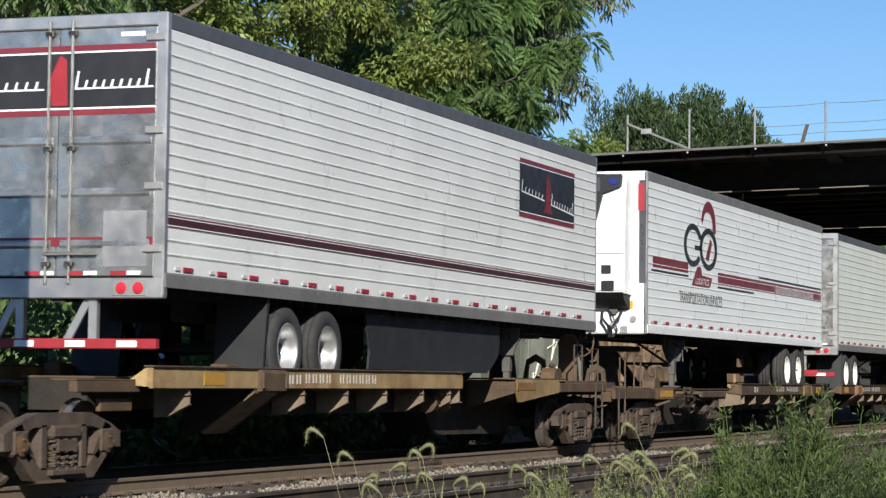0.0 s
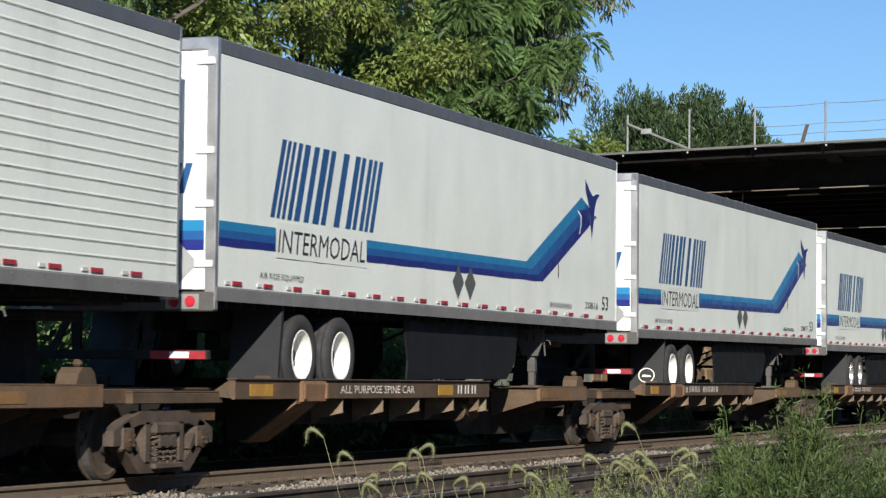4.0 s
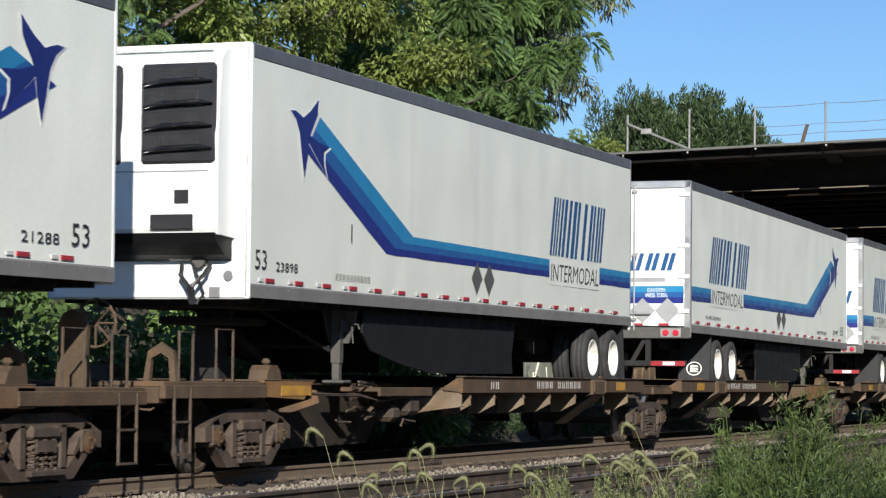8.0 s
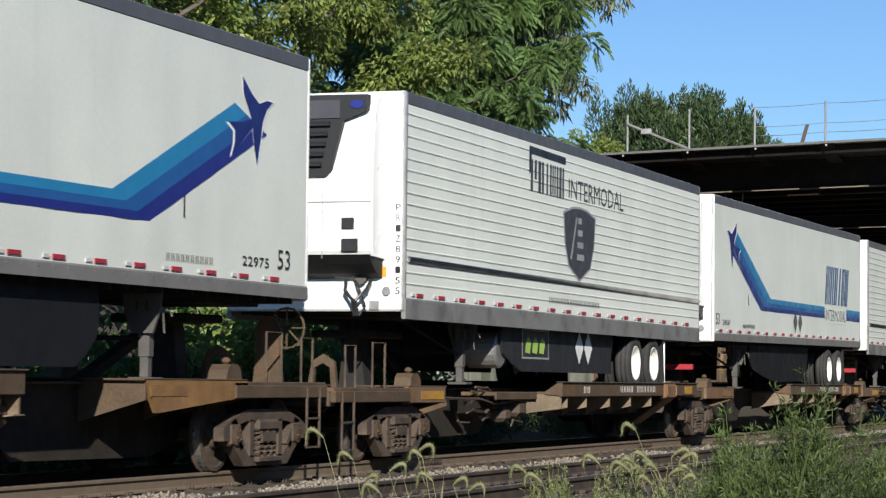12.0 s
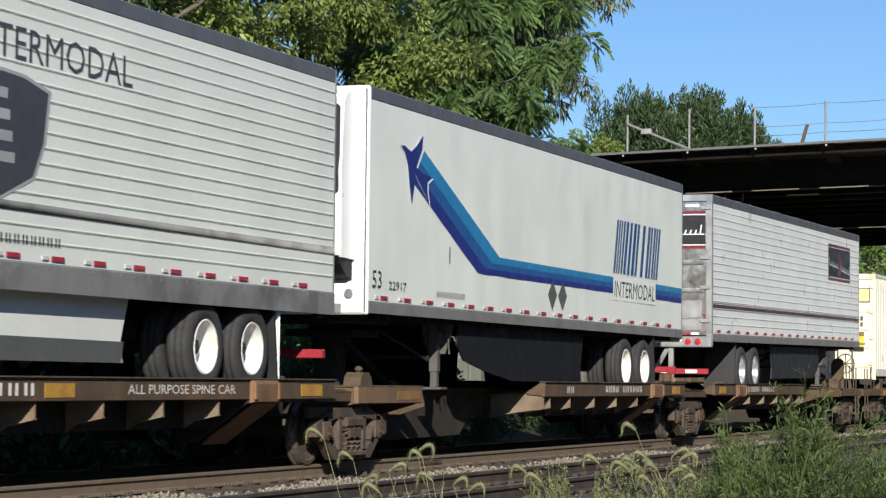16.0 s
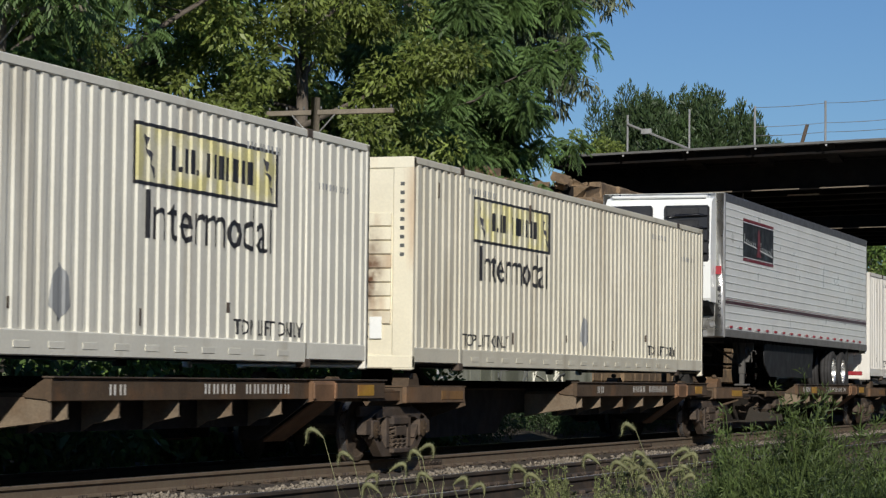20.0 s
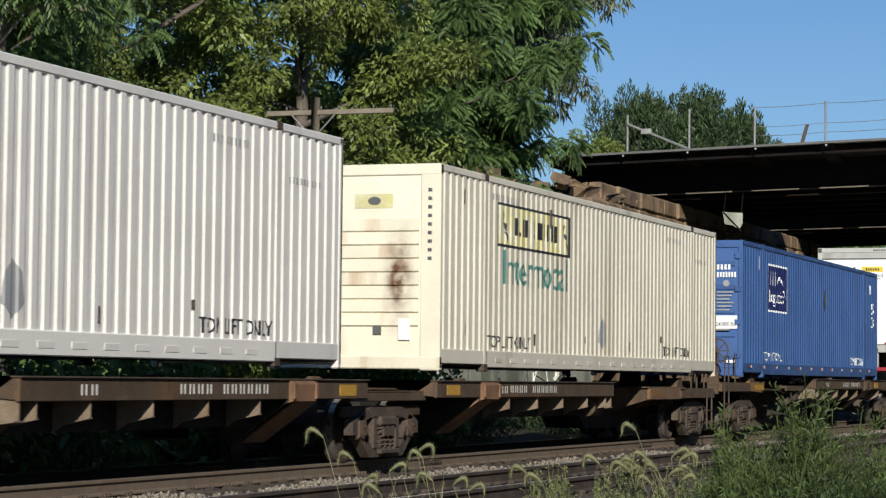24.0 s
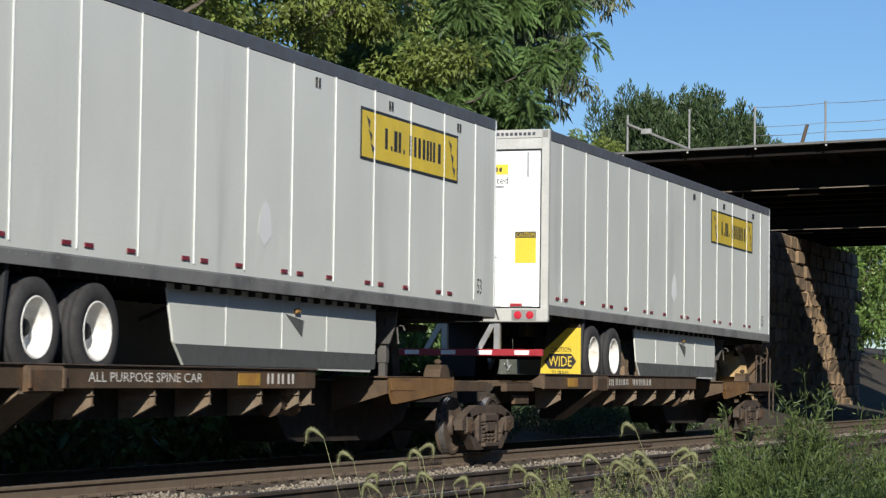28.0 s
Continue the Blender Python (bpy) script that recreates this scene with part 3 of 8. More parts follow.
def make_shrubs():
    rng = np.random.default_rng(9)
    rnd = random.Random(4)
    for i in range(26):
        y = 24 + i * 1.62 + rnd.uniform(-0.5, 0.5)
        x = rnd.uniform(-17.4, -16.4)
        if i % 5 == 4 or y > 47:
            x -= 5.0
        h = rnd.uniform(1.9, 3.1)
        z0 = ground_height(x)
        sh = thing("shrub", pose(x, y, z0), rnd.choice(["dense leafy green shrub on the bank", "tangled weedy bush on the bank"]), "shrub", "shrubs along the bank")
        st, cl, rr = Mesh(), [], []
        for k in range(9):
            w = rnd.uniform(0, 6.28)
            tip = (math.cos(w) * rnd.uniform(0.3, 1.3), math.sin(w) * rnd.uniform(0.3, 1.3), h * rnd.uniform(0.3, 1.0))
            st.tube([(0, 0, -0.2), (tip[0] * 0.4, tip[1] * 0.4, tip[2] * 0.6), tip], [0.03, 0.02, 0.008], 5)
            cl.append(tip)
            q = rnd.uniform(0.35, 0.75)
            rr.append((q, q, q * 0.9))
            cl.append((tip[0] * 0.8, tip[1] * 0.8, tip[2] * 0.45))
            rr.append((q, q, q))
        m = rnd.choice([LEAF_A, LEAF_B, LEAF_C])
        v, f = leaf_cloud(cl, rr, 3200, 0.17, rng, slim=0.5)
        part("stems", st, BARK, sh, smooth=True)
        part("foliage", big_mesh("foliage", v, f, m), m, sh)


def make_undergrowth():
    """Low dark weeds along the foot of the bank beyond the far track."""
    rng = np.random.default_rng(21)
    n = 170
    y = rng.uniform(36, 72, n)
    x = rng.uniform(-18.4, -17.2, n)
    h = rng.uniform(0.25, 0.7, n)
    r = rng.uniform(0.25, 0.5, n)
    v, f = leaf_cloud(np.stack([x, y, h], -1), np.stack([r, r, 0.55 * r + 0.12], -1), 60000, 0.075, rng, slim=0.35)
    tagged(part("undergrowth", big_mesh("undergrowth", v, f, LEAF_E), LEAF_E, None), "low dark weeds along the foot of the bank", "weeds", kind="stuff")


def make_trees():
    make_tree(-26.0, 40.5, 13.5, 4.6, 1, LEAF_B, 60000, "tall dark green broadleaf tree on the bank", pinnate=True, low=0.12)
    make_tree(-29.5, 46.0, 15.0, 5.0, 2, LEAF_C, 40000, "tall yellowish-green broadleaf tree on the bank", low=0.15)
    make_tree(-27.5, 51.5, 13.0, 4.6, 3, LEAF_C, 44000, "leafy yellowish-green tree on the bank", low=0.1)
    make_tree(-30.0, 56.5, 15.5, 5.2, 4, LEAF_A, 40000, "tall mid-green broadleaf tree with bare limbs showing", low=0.2)
    make_tree(-25.8, 60.0, 12.5, 4.2, 5, LEAF_C, 46000, "leafy yellow-green tree on the bank", low=0.1)
    make_tree(-25.9, 75.5, 17.5, 3.7, 6, LEAF_D, 20000, "thin tree with sparse grey-green drooping leaves", low=0.55, size=0.27, droop=1.5, slim=0.28)
    make_tree(-26.0, 69.6, 15.6, 4.4, 7, LEAF_B, 130000, "large dark green tree with drooping compound leaves", pinnate=True, low=0.1)
    make_tree(-24.9, 67.6, 9.8, 3.7, 8, LEAF_B, 80000, "low bushy tree beside the bridge end", pinnate=True, low=0.05)
    make_tree(-33.9, 132.0, 13.2, 5.0, 9, LEAF_E, 70000, "spreading green tree with an upswept spiky crown behind the bridge", low=0.3, size=0.36, squash=2.6, droop=-2.2, dome=(4.9, 9.1, 3.4), slim=0.2)
    make_tree(-36.2, 124.0, 10.3, 2.6, 10, LEAF_C, 20000, "olive green bushy tree behind the bridge fence", low=0.2, size=0.2)
    for i, (x, y) in enumerate(((-35, 38), (-37, 48), (-38, 60), (-40, 72), (-36, 30), (-31, 33))):
        make_tree(x, y, 15, 5.5, 20 + i, (LEAF_A, LEAF_B)[i % 2], 18000, "tall leafy tree deep in the wood", low=0.1, size=0.28)
    for i, (x, y, h) in enumerate(((-23, 122, 8), (-25, 132, 9), (-22, 142, 8), (-27, 150, 11), (-21, 160, 8), (-24, 172, 10))):
        make_tree(x, y, h, 3.4, 40 + i, (LEAF_A, LEAF_C)[i % 2], 7000, "sunlit green tree beyond the underpass", low=0.05, size=0.3)


# ---- bridge ----
def make_bridge():
    """Two skewed decks on rough stone abutments, with a strip of daylight between them."""
    sk = math.tan(radians(16.5))

    def at(x, off):
        return 73.6 - sk * (x + 12.97) + off
    br = thing("road_bridge", pose(0, 0, 0), "dark riveted steel girder road bridge over the tracks", "bridge", kind="structure")
    soff, top = 7.38, 8.62
    xa, xb = -24.0, 14.0
    for n, (o0, o1) in enumerate(((0.0, 15.0), (18.8, 32.4))):
        m = Mesh()
        for a, b, z0, z1 in ((o0, o1, top - 0.32, top),):
            m.add([(xa, at(xa, a), z0), (xb, at(xb, a), z0), (xb, at(xb, b), z0), (xa, at(xa, b), z0), (xa, at(xa, a), z1), (xb, at(xb, a), z1), (xb, at(xb, b), z1), (xa, at(xa, b), z1)], [(0, 1, 2, 3), (4, 7, 6, 5), (0, 4, 5, 1), (1, 5, 6, 2), (2, 6, 7, 3), (3, 7, 4, 0)])
        part("deck", m, NEARBLACK, br, "dark underside of the deck")
        if n == 0:
            e = Mesh()
            e.add([(xa, at(xa, -0.35), top - 0.05), (xb, at(xb, -0.35), top - 0.05), (xb, at(xb, 0.1), top - 0.05), (xa, at(xa, 0.1), top - 0.05), (xa, at(xa, -0.35), top + 0.02), (xb, at(xb, -0.35), top + 0.02), (xb, at(xb, 0.1), top + 0.02), (xa, at(xa, 0.1), top + 0.02)], [(0, 1, 2, 3), (4, 7, 6, 5), (0, 4, 5, 1), (1, 5, 6, 2), (2, 6, 7, 3), (3, 7, 4, 0)])
            part("deck_edge", e, DECKEDGE, br, "pale weathered concrete edge")
        k = 0
        off = o0 + 1.75
        while off < o1:
            g = Mesh()
            for w, za, zb in ((0.16, soff, soff + 0.05), (0.02, soff + 0.05, top - 0.34), (0.16, top - 0.38, top - 0.32)):
                g.add([(xa, at(xa, off - w), za), (xb, at(xb, off - w), za), (xb, at(xb, off + w), za), (xa, at(xa, off + w), za), (xa, at(xa, off - w), zb), (xb, at(xb, off - w), zb), (xb, at(xb, off + w), zb), (xa, at(xa, off + w), zb)], [(0, 1, 2, 3), (4, 7, 6, 5), (0, 4, 5, 1), (1, 5, 6, 2), (2, 6, 7, 3), (3, 7, 4, 0)])
            gi = part("girder", g, NEARBLACK, br)
            if k == 0 and n == 0:
                for x in (-23.34, -21.21, -18.93, -16.61, -14.29, -11.98, -9.53, -6.76, -4.3, -1.8, 0.7, 3.2):
                    y = at(x, -0.3)
                    q = part("deck_bracket", Mesh().prism([(y - 0.03, top - 0.06), (y + 1.7, top - 0.06), (y + 1.7, top - 0.5), (y + 0.45, top - 0.3)], x - 0.22, x + 0.22, "x"), NEARBLACK, gi, "dark bracket under the edge")
                    part("bracket_bolt", Mesh().tube([(x, y - 0.05, top - 0.1), (x, y - 0.02, top - 0.1)], 0.035, 8), GALV, q)
            # Sun on the bottom flange, painted as separate pale segments.
            if k < 2:
                x = xa + 2.2 + 1.1 * k
                while x < xb:
                    w = 1.62 if k == 0 else 1.1
                    y0, y1 = at(x, off - 0.165), at(x + w, off - 0.165)
                    part("worn_flange", Mesh().add([(x, y0, soff - 0.004), (x + w, y1, soff - 0.004), (x + w, y1 - 0.012, soff + 0.036), (x, y0 - 0.012, soff + 0.036)], [(0, 1, 2, 3)]), FLANGE, gi, "rusty flange edge painted pale where the sun catches it")
                    x += 2.3 + 1.9 * k
            off += 2.35
            k += 1
    # fence on the edge
    fe = thing("bridge_fence", pose(0, 0, top + 0.02), "leaning wire fence with thin steel posts on the bridge edge", "fence")
    posts = [(-21.12, 1.2, 0.0), (-18.93, 1.26, 0.0), (-16.69, 1.22, 0.0), (-14.36, 1.25, 0.0), (-11.98, 1.2, 0.0), (-9.53, 1.2, 0.0), (-6.76, 1.2, 0.0)]
    for x, h, tilt in posts:
        part("post", Mesh().tube([(x, at(x, -0.12), -0.05), (x - tilt, at(x, -0.12), h)], 0.035, 7), GALV, fe)
    part("broken_post", Mesh().box(-0.05, 0.05, -0.04, 0.04, 0, 0.62, 0.01), RUSTDARK, fe, "snapped rusty stub").matrix_local = pose(-15.13, at(-15.13, -0.12), -0.03, 0, 16, 0)
    part("fallen_rail", Mesh().tube([(-21.1, at(-21.1, -0.15), 0.9), (-18.98, at(-18.98, -0.15), 0.02)], 0.045, 7), GALV, fe, "pale rail slumped at an angle")
    part("clamp", Mesh().box(-20.6, -20.25, at(-20.4, -0.2) - 0.04, at(-20.4, -0.2) + 0.04, 0.54, 0.72, 0.02), GALV, fe)
    for zf in (0.3, 0.58, 1.18):
        m = Mesh()
        ps = []
        for (xa_, h_, _), (xb_, _, _) in zip(posts[2:], posts[3:]):
            for s in (0, 0.25, 0.5, 0.75):
                x = xa_ + (xb_ - xa_) * s
                ps.append((x, at(x, -0.12), zf - 0.03 * math.sin(math.pi * s)))
        m.tube(ps, 0.009, 4)
        part("wire", m, GALV, fe, "sagging thin wire")
    # abutment of rough stones beside the track
    ab = thing("stone_abutment", pose(0, 0, 0), "rough brown sandstone abutment wall under the bridge", "abutment", kind="structure")
    wallx = -20.0
    part("core", Mesh().box(wallx - 3.6, wallx - 0.3, 67.5, 110, -0.5, 6.9), NEARBLACK, ab, "dark earth and masonry core")
    shapes = []
    rnd = random.Random(12)
    for k in range(10):
        m = Mesh().box(-0.3, 0.16, -0.5, 0.5, -0.25, 0.25, 0.05)
        m.v = [(x + (rnd.uniform(-0.14, 0.1) if x > 0 else 0), y + rnd.uniform(-0.09, 0.09), z + rnd.uniform(-0.08, 0.08)) for x, y, z in m.v]
        shapes.append(m.mesh("stone_block"))
    count = 0
    rest = Mesh()
    for row in range(14):
        z = -0.3 + row * 0.53
        lim = 67.2 + (0.9 if row == 13 else 0) + (0.35 if row % 2 else 0)
        y = lim + rnd.uniform(0, 0.5)
        while y < 109.5:
            w = rnd.uniform(0.75, 1.35)
            if (y < 83 and row > 3 or 88 < y < 108) and count < 300:
                st = part("stone_block", rnd.choice(shapes), STONE, ab)
                st.matrix_local = Matrix.LocRotScale((wallx + rnd.uniform(-0.06, 0.06), y + w / 2, z + 0.26), Euler((0, 0, rnd.uniform(-0.03, 0.03))), (1, w * 0.97, 1.03))
                count += 1
            else:
                rest.box(wallx - 0.3, wallx + rnd.uniform(0.06, 0.2), y + 0.01, y + w - 0.01, z + 0.01, z + 0.52, 0.05)
            y += w
    tagged(part("further_stones", rest, STONE, ab), kind="stuff")
    # stepped wing wall at the near end of the abutment, with loose broken stones on it
    wing = thing("wing_wall", pose(0, 0, 0), "crumbling stepped sandstone wing wall in sunlight", "wall", kind="structure")
    x, step = -25.0, 0
    while x < -20.5:
        w = rnd.uniform(0.3, 0.62)
        f = (x + 25.0) / 4.5
        tops = 7.3 + 0.12 * math.sin(7 * f) - (2.0 * max(0.0, f - 0.5) if f > 0.5 else 0.0) + rnd.uniform(-0.12, 0.12)
        z = 4.4
        while z < tops:
            h = rnd.uniform(0.16, 0.42)
            st = part("stone_block", rnd.choice(shapes), STONE, wing)
            st.matrix_local = Matrix.LocRotScale((x + w / 2, 67.0 + rnd.uniform(-0.28, 0.25), z + h / 2), Euler((rnd.uniform(-0.14, 0.14), rnd.uniform(-0.1, 0.1), -math.pi / 2 + rnd.uniform(-0.3, 0.3))), (1.0, w * rnd.uniform(0.95, 1.2), h * 2.1))
            z += h
        x += w
    for k in range(46):
        st = part("stone_block", rnd.choice(shapes), STONE, wing, "loose broken stone")
        e = rnd.uniform(0.16, 0.5)
        st.matrix_local = Matrix.LocRotScale((-20.45 + rnd.uniform(-0.5, 0.3), 67.2 + k * 0.16 + rnd.uniform(-0.2, 0.2), 6.98 - 0.012 * k + rnd.uniform(-0.12, 0.1)), Euler((rnd.uniform(-0.5, 0.5), rnd.uniform(-0.5, 0.5), rnd.uniform(-1.5, 1.5))), (e * rnd.uniform(0.8, 1.4), e * rnd.uniform(0.7, 1.5), e * rnd.uniform(0.8, 1.3)))
    for k in range(3):
        st = part("stone_block", shapes[k], STONE, wing, "long fallen coping stone")
        st.matrix_local = Matrix.LocRotScale((-20.1, 68.3 + 1.7 * k, 6.72 - 0.06 * k), Euler((0.04, 0.05, rnd.uniform(-0.1, 0.1))), (1.4, 1.65, 0.9))
    part("backing", Mesh().box(-25.2, -20.3, 67.25, 69.0, 1.0, 6.2), STONE, wing)
    lp = thing("hanging_panel", pose(-17.75, 76.0, 6.42, 0, 6, 14), "pale weathered sheet hanging askew under the bridge", "panel")
    part("sheet", Mesh().prism([(-0.3, 0.25), (0.33, 0.28), (0.36, -0.05), (0.28, -0.25), (0.06, -0.14), (-0.19, -0.13)], -0.02, 0.02, "y"), CONCRETE, lp)
    part("strut", Mesh().tube([(-0.27, -0.04, 0.24), (0.33, -0.04, -0.28)], 0.025, 6), NEARBLACK, lp)
    part("hanger", Mesh().tube([(-0.26, 0, 0.24), (-0.26, 0, 0.9)], 0.012, 5), NEARBLACK, lp)
    part("hanger", Mesh().tube([(0.28, 0, 0.26), (0.28, 0, 0.9)], 0.012, 5), NEARBLACK, lp)
    far = thing("far_abutment", pose(0, 0, 0), "dark stone abutment on the other side of the tracks", "abutment", kind="structure")
    part("wall", Mesh().box(9.5, 12.5, 55, 112, -0.5, 7.1, 0.1), STONE, far)


# ---- pole line ----
def make_pole(x, y, h, arm, seed):
    rnd = random.Random(seed)
    z0 = ground_height(x) - 0.3
    p = thing("telegraph_pole", pose(x, y, z0), "old weathered wooden telegraph pole with a crossarm of insulators", "pole", "poles along the railway")
    h -= z0
    part("pole_shaft", Mesh().tube([(0, 0, 0), (0, 0, h * 0.5), (0.02, 0, h)], [0.16, 0.14, 0.11], 10), WOODPOLE, p, smooth=True)
    part("crossarm", Mesh().box(-arm * 0.38, arm * 0.62, -0.06, 0.06, h - 0.42, h - 0.3, 0.012), WOODPOLE, p)
    for s in (-1, 1):
        part("brace", Mesh().tube([(0, -0.08, h - 1.0), (s * 0.55, -0.08, h - 0.42)], 0.018, 6), GALV, p)
    for k in range(8):
        a = -arm * 0.36 + arm * 0.96 * k / 7
        b = part("insulator", Mesh().lathe([(0, 0.0), (0, 0.02), (0.035, 0.03), (0.06, 0.02), (0.08, 0.018), (0.09, 0.0)], (0, 0, 0), 10), CHARGREY, p, "small glass insulator", smooth=True)
        b.matrix_local = pose(a, 0, h - 0.29, 0, -90, 0)


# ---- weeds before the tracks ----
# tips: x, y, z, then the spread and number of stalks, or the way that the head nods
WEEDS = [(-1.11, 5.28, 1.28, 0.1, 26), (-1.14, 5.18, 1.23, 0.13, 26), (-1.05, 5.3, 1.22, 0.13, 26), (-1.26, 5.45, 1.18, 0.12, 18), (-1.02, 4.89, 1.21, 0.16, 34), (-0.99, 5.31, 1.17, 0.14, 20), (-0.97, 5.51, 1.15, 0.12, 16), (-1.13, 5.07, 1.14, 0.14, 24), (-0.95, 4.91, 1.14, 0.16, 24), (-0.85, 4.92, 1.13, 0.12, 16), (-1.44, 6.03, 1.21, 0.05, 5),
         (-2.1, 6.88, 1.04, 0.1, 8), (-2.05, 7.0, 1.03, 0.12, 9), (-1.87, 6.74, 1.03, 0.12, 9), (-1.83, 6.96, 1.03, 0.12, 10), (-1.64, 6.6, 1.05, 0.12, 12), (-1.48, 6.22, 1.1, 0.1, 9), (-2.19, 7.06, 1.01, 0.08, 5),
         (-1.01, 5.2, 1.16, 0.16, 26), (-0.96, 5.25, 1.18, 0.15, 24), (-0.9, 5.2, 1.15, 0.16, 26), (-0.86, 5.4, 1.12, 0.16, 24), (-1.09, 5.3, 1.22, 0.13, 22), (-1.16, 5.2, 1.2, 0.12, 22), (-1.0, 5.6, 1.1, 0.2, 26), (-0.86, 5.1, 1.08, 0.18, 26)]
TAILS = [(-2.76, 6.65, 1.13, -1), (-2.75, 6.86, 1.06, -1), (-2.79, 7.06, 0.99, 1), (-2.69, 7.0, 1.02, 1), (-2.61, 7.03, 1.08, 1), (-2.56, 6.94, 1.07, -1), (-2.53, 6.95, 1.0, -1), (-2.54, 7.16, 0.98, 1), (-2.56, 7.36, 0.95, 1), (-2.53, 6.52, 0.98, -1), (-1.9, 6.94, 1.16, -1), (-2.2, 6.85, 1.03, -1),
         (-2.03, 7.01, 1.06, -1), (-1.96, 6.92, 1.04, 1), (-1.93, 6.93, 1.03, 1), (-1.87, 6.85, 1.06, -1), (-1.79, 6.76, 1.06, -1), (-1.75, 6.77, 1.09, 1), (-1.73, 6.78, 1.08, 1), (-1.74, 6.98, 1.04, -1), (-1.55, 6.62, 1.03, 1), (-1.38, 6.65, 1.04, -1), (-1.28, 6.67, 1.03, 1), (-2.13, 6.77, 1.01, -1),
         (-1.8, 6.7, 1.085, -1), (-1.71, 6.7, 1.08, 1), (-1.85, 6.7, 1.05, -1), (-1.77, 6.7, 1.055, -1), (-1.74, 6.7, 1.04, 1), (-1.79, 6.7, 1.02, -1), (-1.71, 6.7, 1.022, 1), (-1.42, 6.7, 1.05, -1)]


def blades(count, region, height, width, rng, bend=0.5):
    p = region(rng, count)
    h = height * rng.uniform(0.45, 1.15, count)
    a = rng.uniform(0, 6.28, count)
    lean = rng.uniform(0.05, bend, count)
    d = np.stack([np.cos(a), np.sin(a), np.zeros(count)], -1)
    w = np.stack([-np.sin(a + 0.8), np.cos(a + 0.8), np.zeros(count)], -1) * (width * rng.uniform(0.6, 1.3, count))[:, None]
    vs = []
    for s, ww in ((0, 1.0), (0.4, 0.9), (0.75, 0.6), (1.0, 0.06)):
        c = p + d * (lean * h * s * s)[:, None]
        c[:, 2] += h * s * (1 - 0.25 * lean * s)
        vs += [c - w * ww / 2, c + w * ww / 2]
    v = np.stack(vs, 1)
    n = 8 * np.arange(count)[:, None, None]
    f = np.array([(0, 1, 3, 2), (2, 3, 5, 4), (4, 5, 7, 6)])[None] + n
    return v.reshape(-1, 3), f.reshape(-1, 4)


def make_weeds():
    rng = np.random.default_rng(3)
    rnd = random.Random(8)

    # a weed of many stalks, each with a few ascending side shoots set with fine leaves
    def feather(name, base, h, spread, stalks, lab, mat=WEEDM, count=820, size=0.017, wide=0.16, full=0.045, shoots=4):
        w = thing(name, pose(*base), lab, "weed", "weeds before the tracks")
        st = Mesh()
        leaf_v, leaf_f, n0 = [], [], 0
        for k in range(stalks):
            a, r = rnd.uniform(0, 6.28), spread * rnd.random() ** 0.6
            tip = Vector((math.cos(a) * r, math.sin(a) * r, h * (0.45 + 0.62 * rnd.random() ** 1.6)))
            root = Vector((tip.x * 0.35, tip.y * 0.35, 0))
            mid = root.lerp(tip, 0.55) + Vector((rnd.gauss(0, 0.02), rnd.gauss(0, 0.02), 0.03))
            st.tube([root, mid, tip], [0.004, 0.003, 0.001], 4, cap=False)
            cs, rs = [], []
            for s in range(7):
                cs.append(tuple(root.lerp(tip, 0.5 + 0.5 * s / 6.0)))
                q = full * (0.75 - 0.08 * s)
                rs.append((q, q, q * 1.2))
            for j in range(shoots):
                p = root.lerp(tip, rnd.uniform(0.4, 0.85))
                e = p + Vector((rnd.gauss(0, 1.1) * full, rnd.gauss(0, 1.1) * full, h * rnd.uniform(0.08, 0.2)))
                st.tube([p, e], [0.0016, 0.0007], 4, cap=False)
                for s in range(4):
                    cs.append(tuple(p.lerp(e, 0.25 + 0.25 * s)))
                    q = full * (0.42 - 0.07 * s)
                    rs.append((q, q, q * 1.3))
            v, f = leaf_cloud(cs, rs, count, size, rng, droop=-1.1, slim=wide)
            leaf_v.append(v), leaf_f.append(f + n0)
            n0 += len(v)
        tagged(part("stem_growth", st, mat, w), kind="stuff")
        tagged(part("leaves", big_mesh("leaves", np.concatenate(leaf_v), np.concatenate(leaf_f), mat), mat, w), kind="stuff")

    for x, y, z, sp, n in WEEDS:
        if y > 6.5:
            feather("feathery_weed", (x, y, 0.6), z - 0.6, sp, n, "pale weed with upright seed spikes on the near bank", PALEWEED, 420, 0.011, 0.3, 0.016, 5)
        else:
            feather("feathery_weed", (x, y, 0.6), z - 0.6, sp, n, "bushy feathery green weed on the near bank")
    for k in range(12):
        y = 4.7 + 0.07 * k
        feather("feathery_weed", (-rnd.uniform(0.176, 0.214) * y, y, 0.6), rnd.uniform(0.46, 0.58), 0.15, 22, "dense low green weed on the near bank", GRASSM, 520)
    for k in range(15):
        y = rnd.uniform(6.5, 7.3)
        feather("feathery_weed", (-(0.258 + 0.0042 * k) * y, y, 0.6), rnd.uniform(0.4, 0.48), 0.09, 9, "pale seeding weed with upright spikes on the near bank", PALEWEED, 420, 0.011, 0.3, 0.016, 5)

    def right_bank(rng, n):
        y = rng.uniform(5.0, 7.4, n)
        x = -0.165 * y - 0.05 + rng.uniform(-0.75, 0.4, n)
        return np.stack([x, y, np.full(n, 0.6)], -1)
    v, f = blades(1100, right_bank, 0.32, 0.0024, rng, 0.8)
    tagged(part("tall_grass", big_mesh("tall_grass", v, f, GRASSM), GRASSM, None), "tall fresh green grass on the near bank", "grass", kind="stuff")

    def left_bank(rng, n):
        y = rng.uniform(6.4, 7.4, n)
        x = -0.37 * y + rng.uniform(-0.25, 0.3, n)
        return np.stack([x, y, np.full(n, 0.6)], -1)
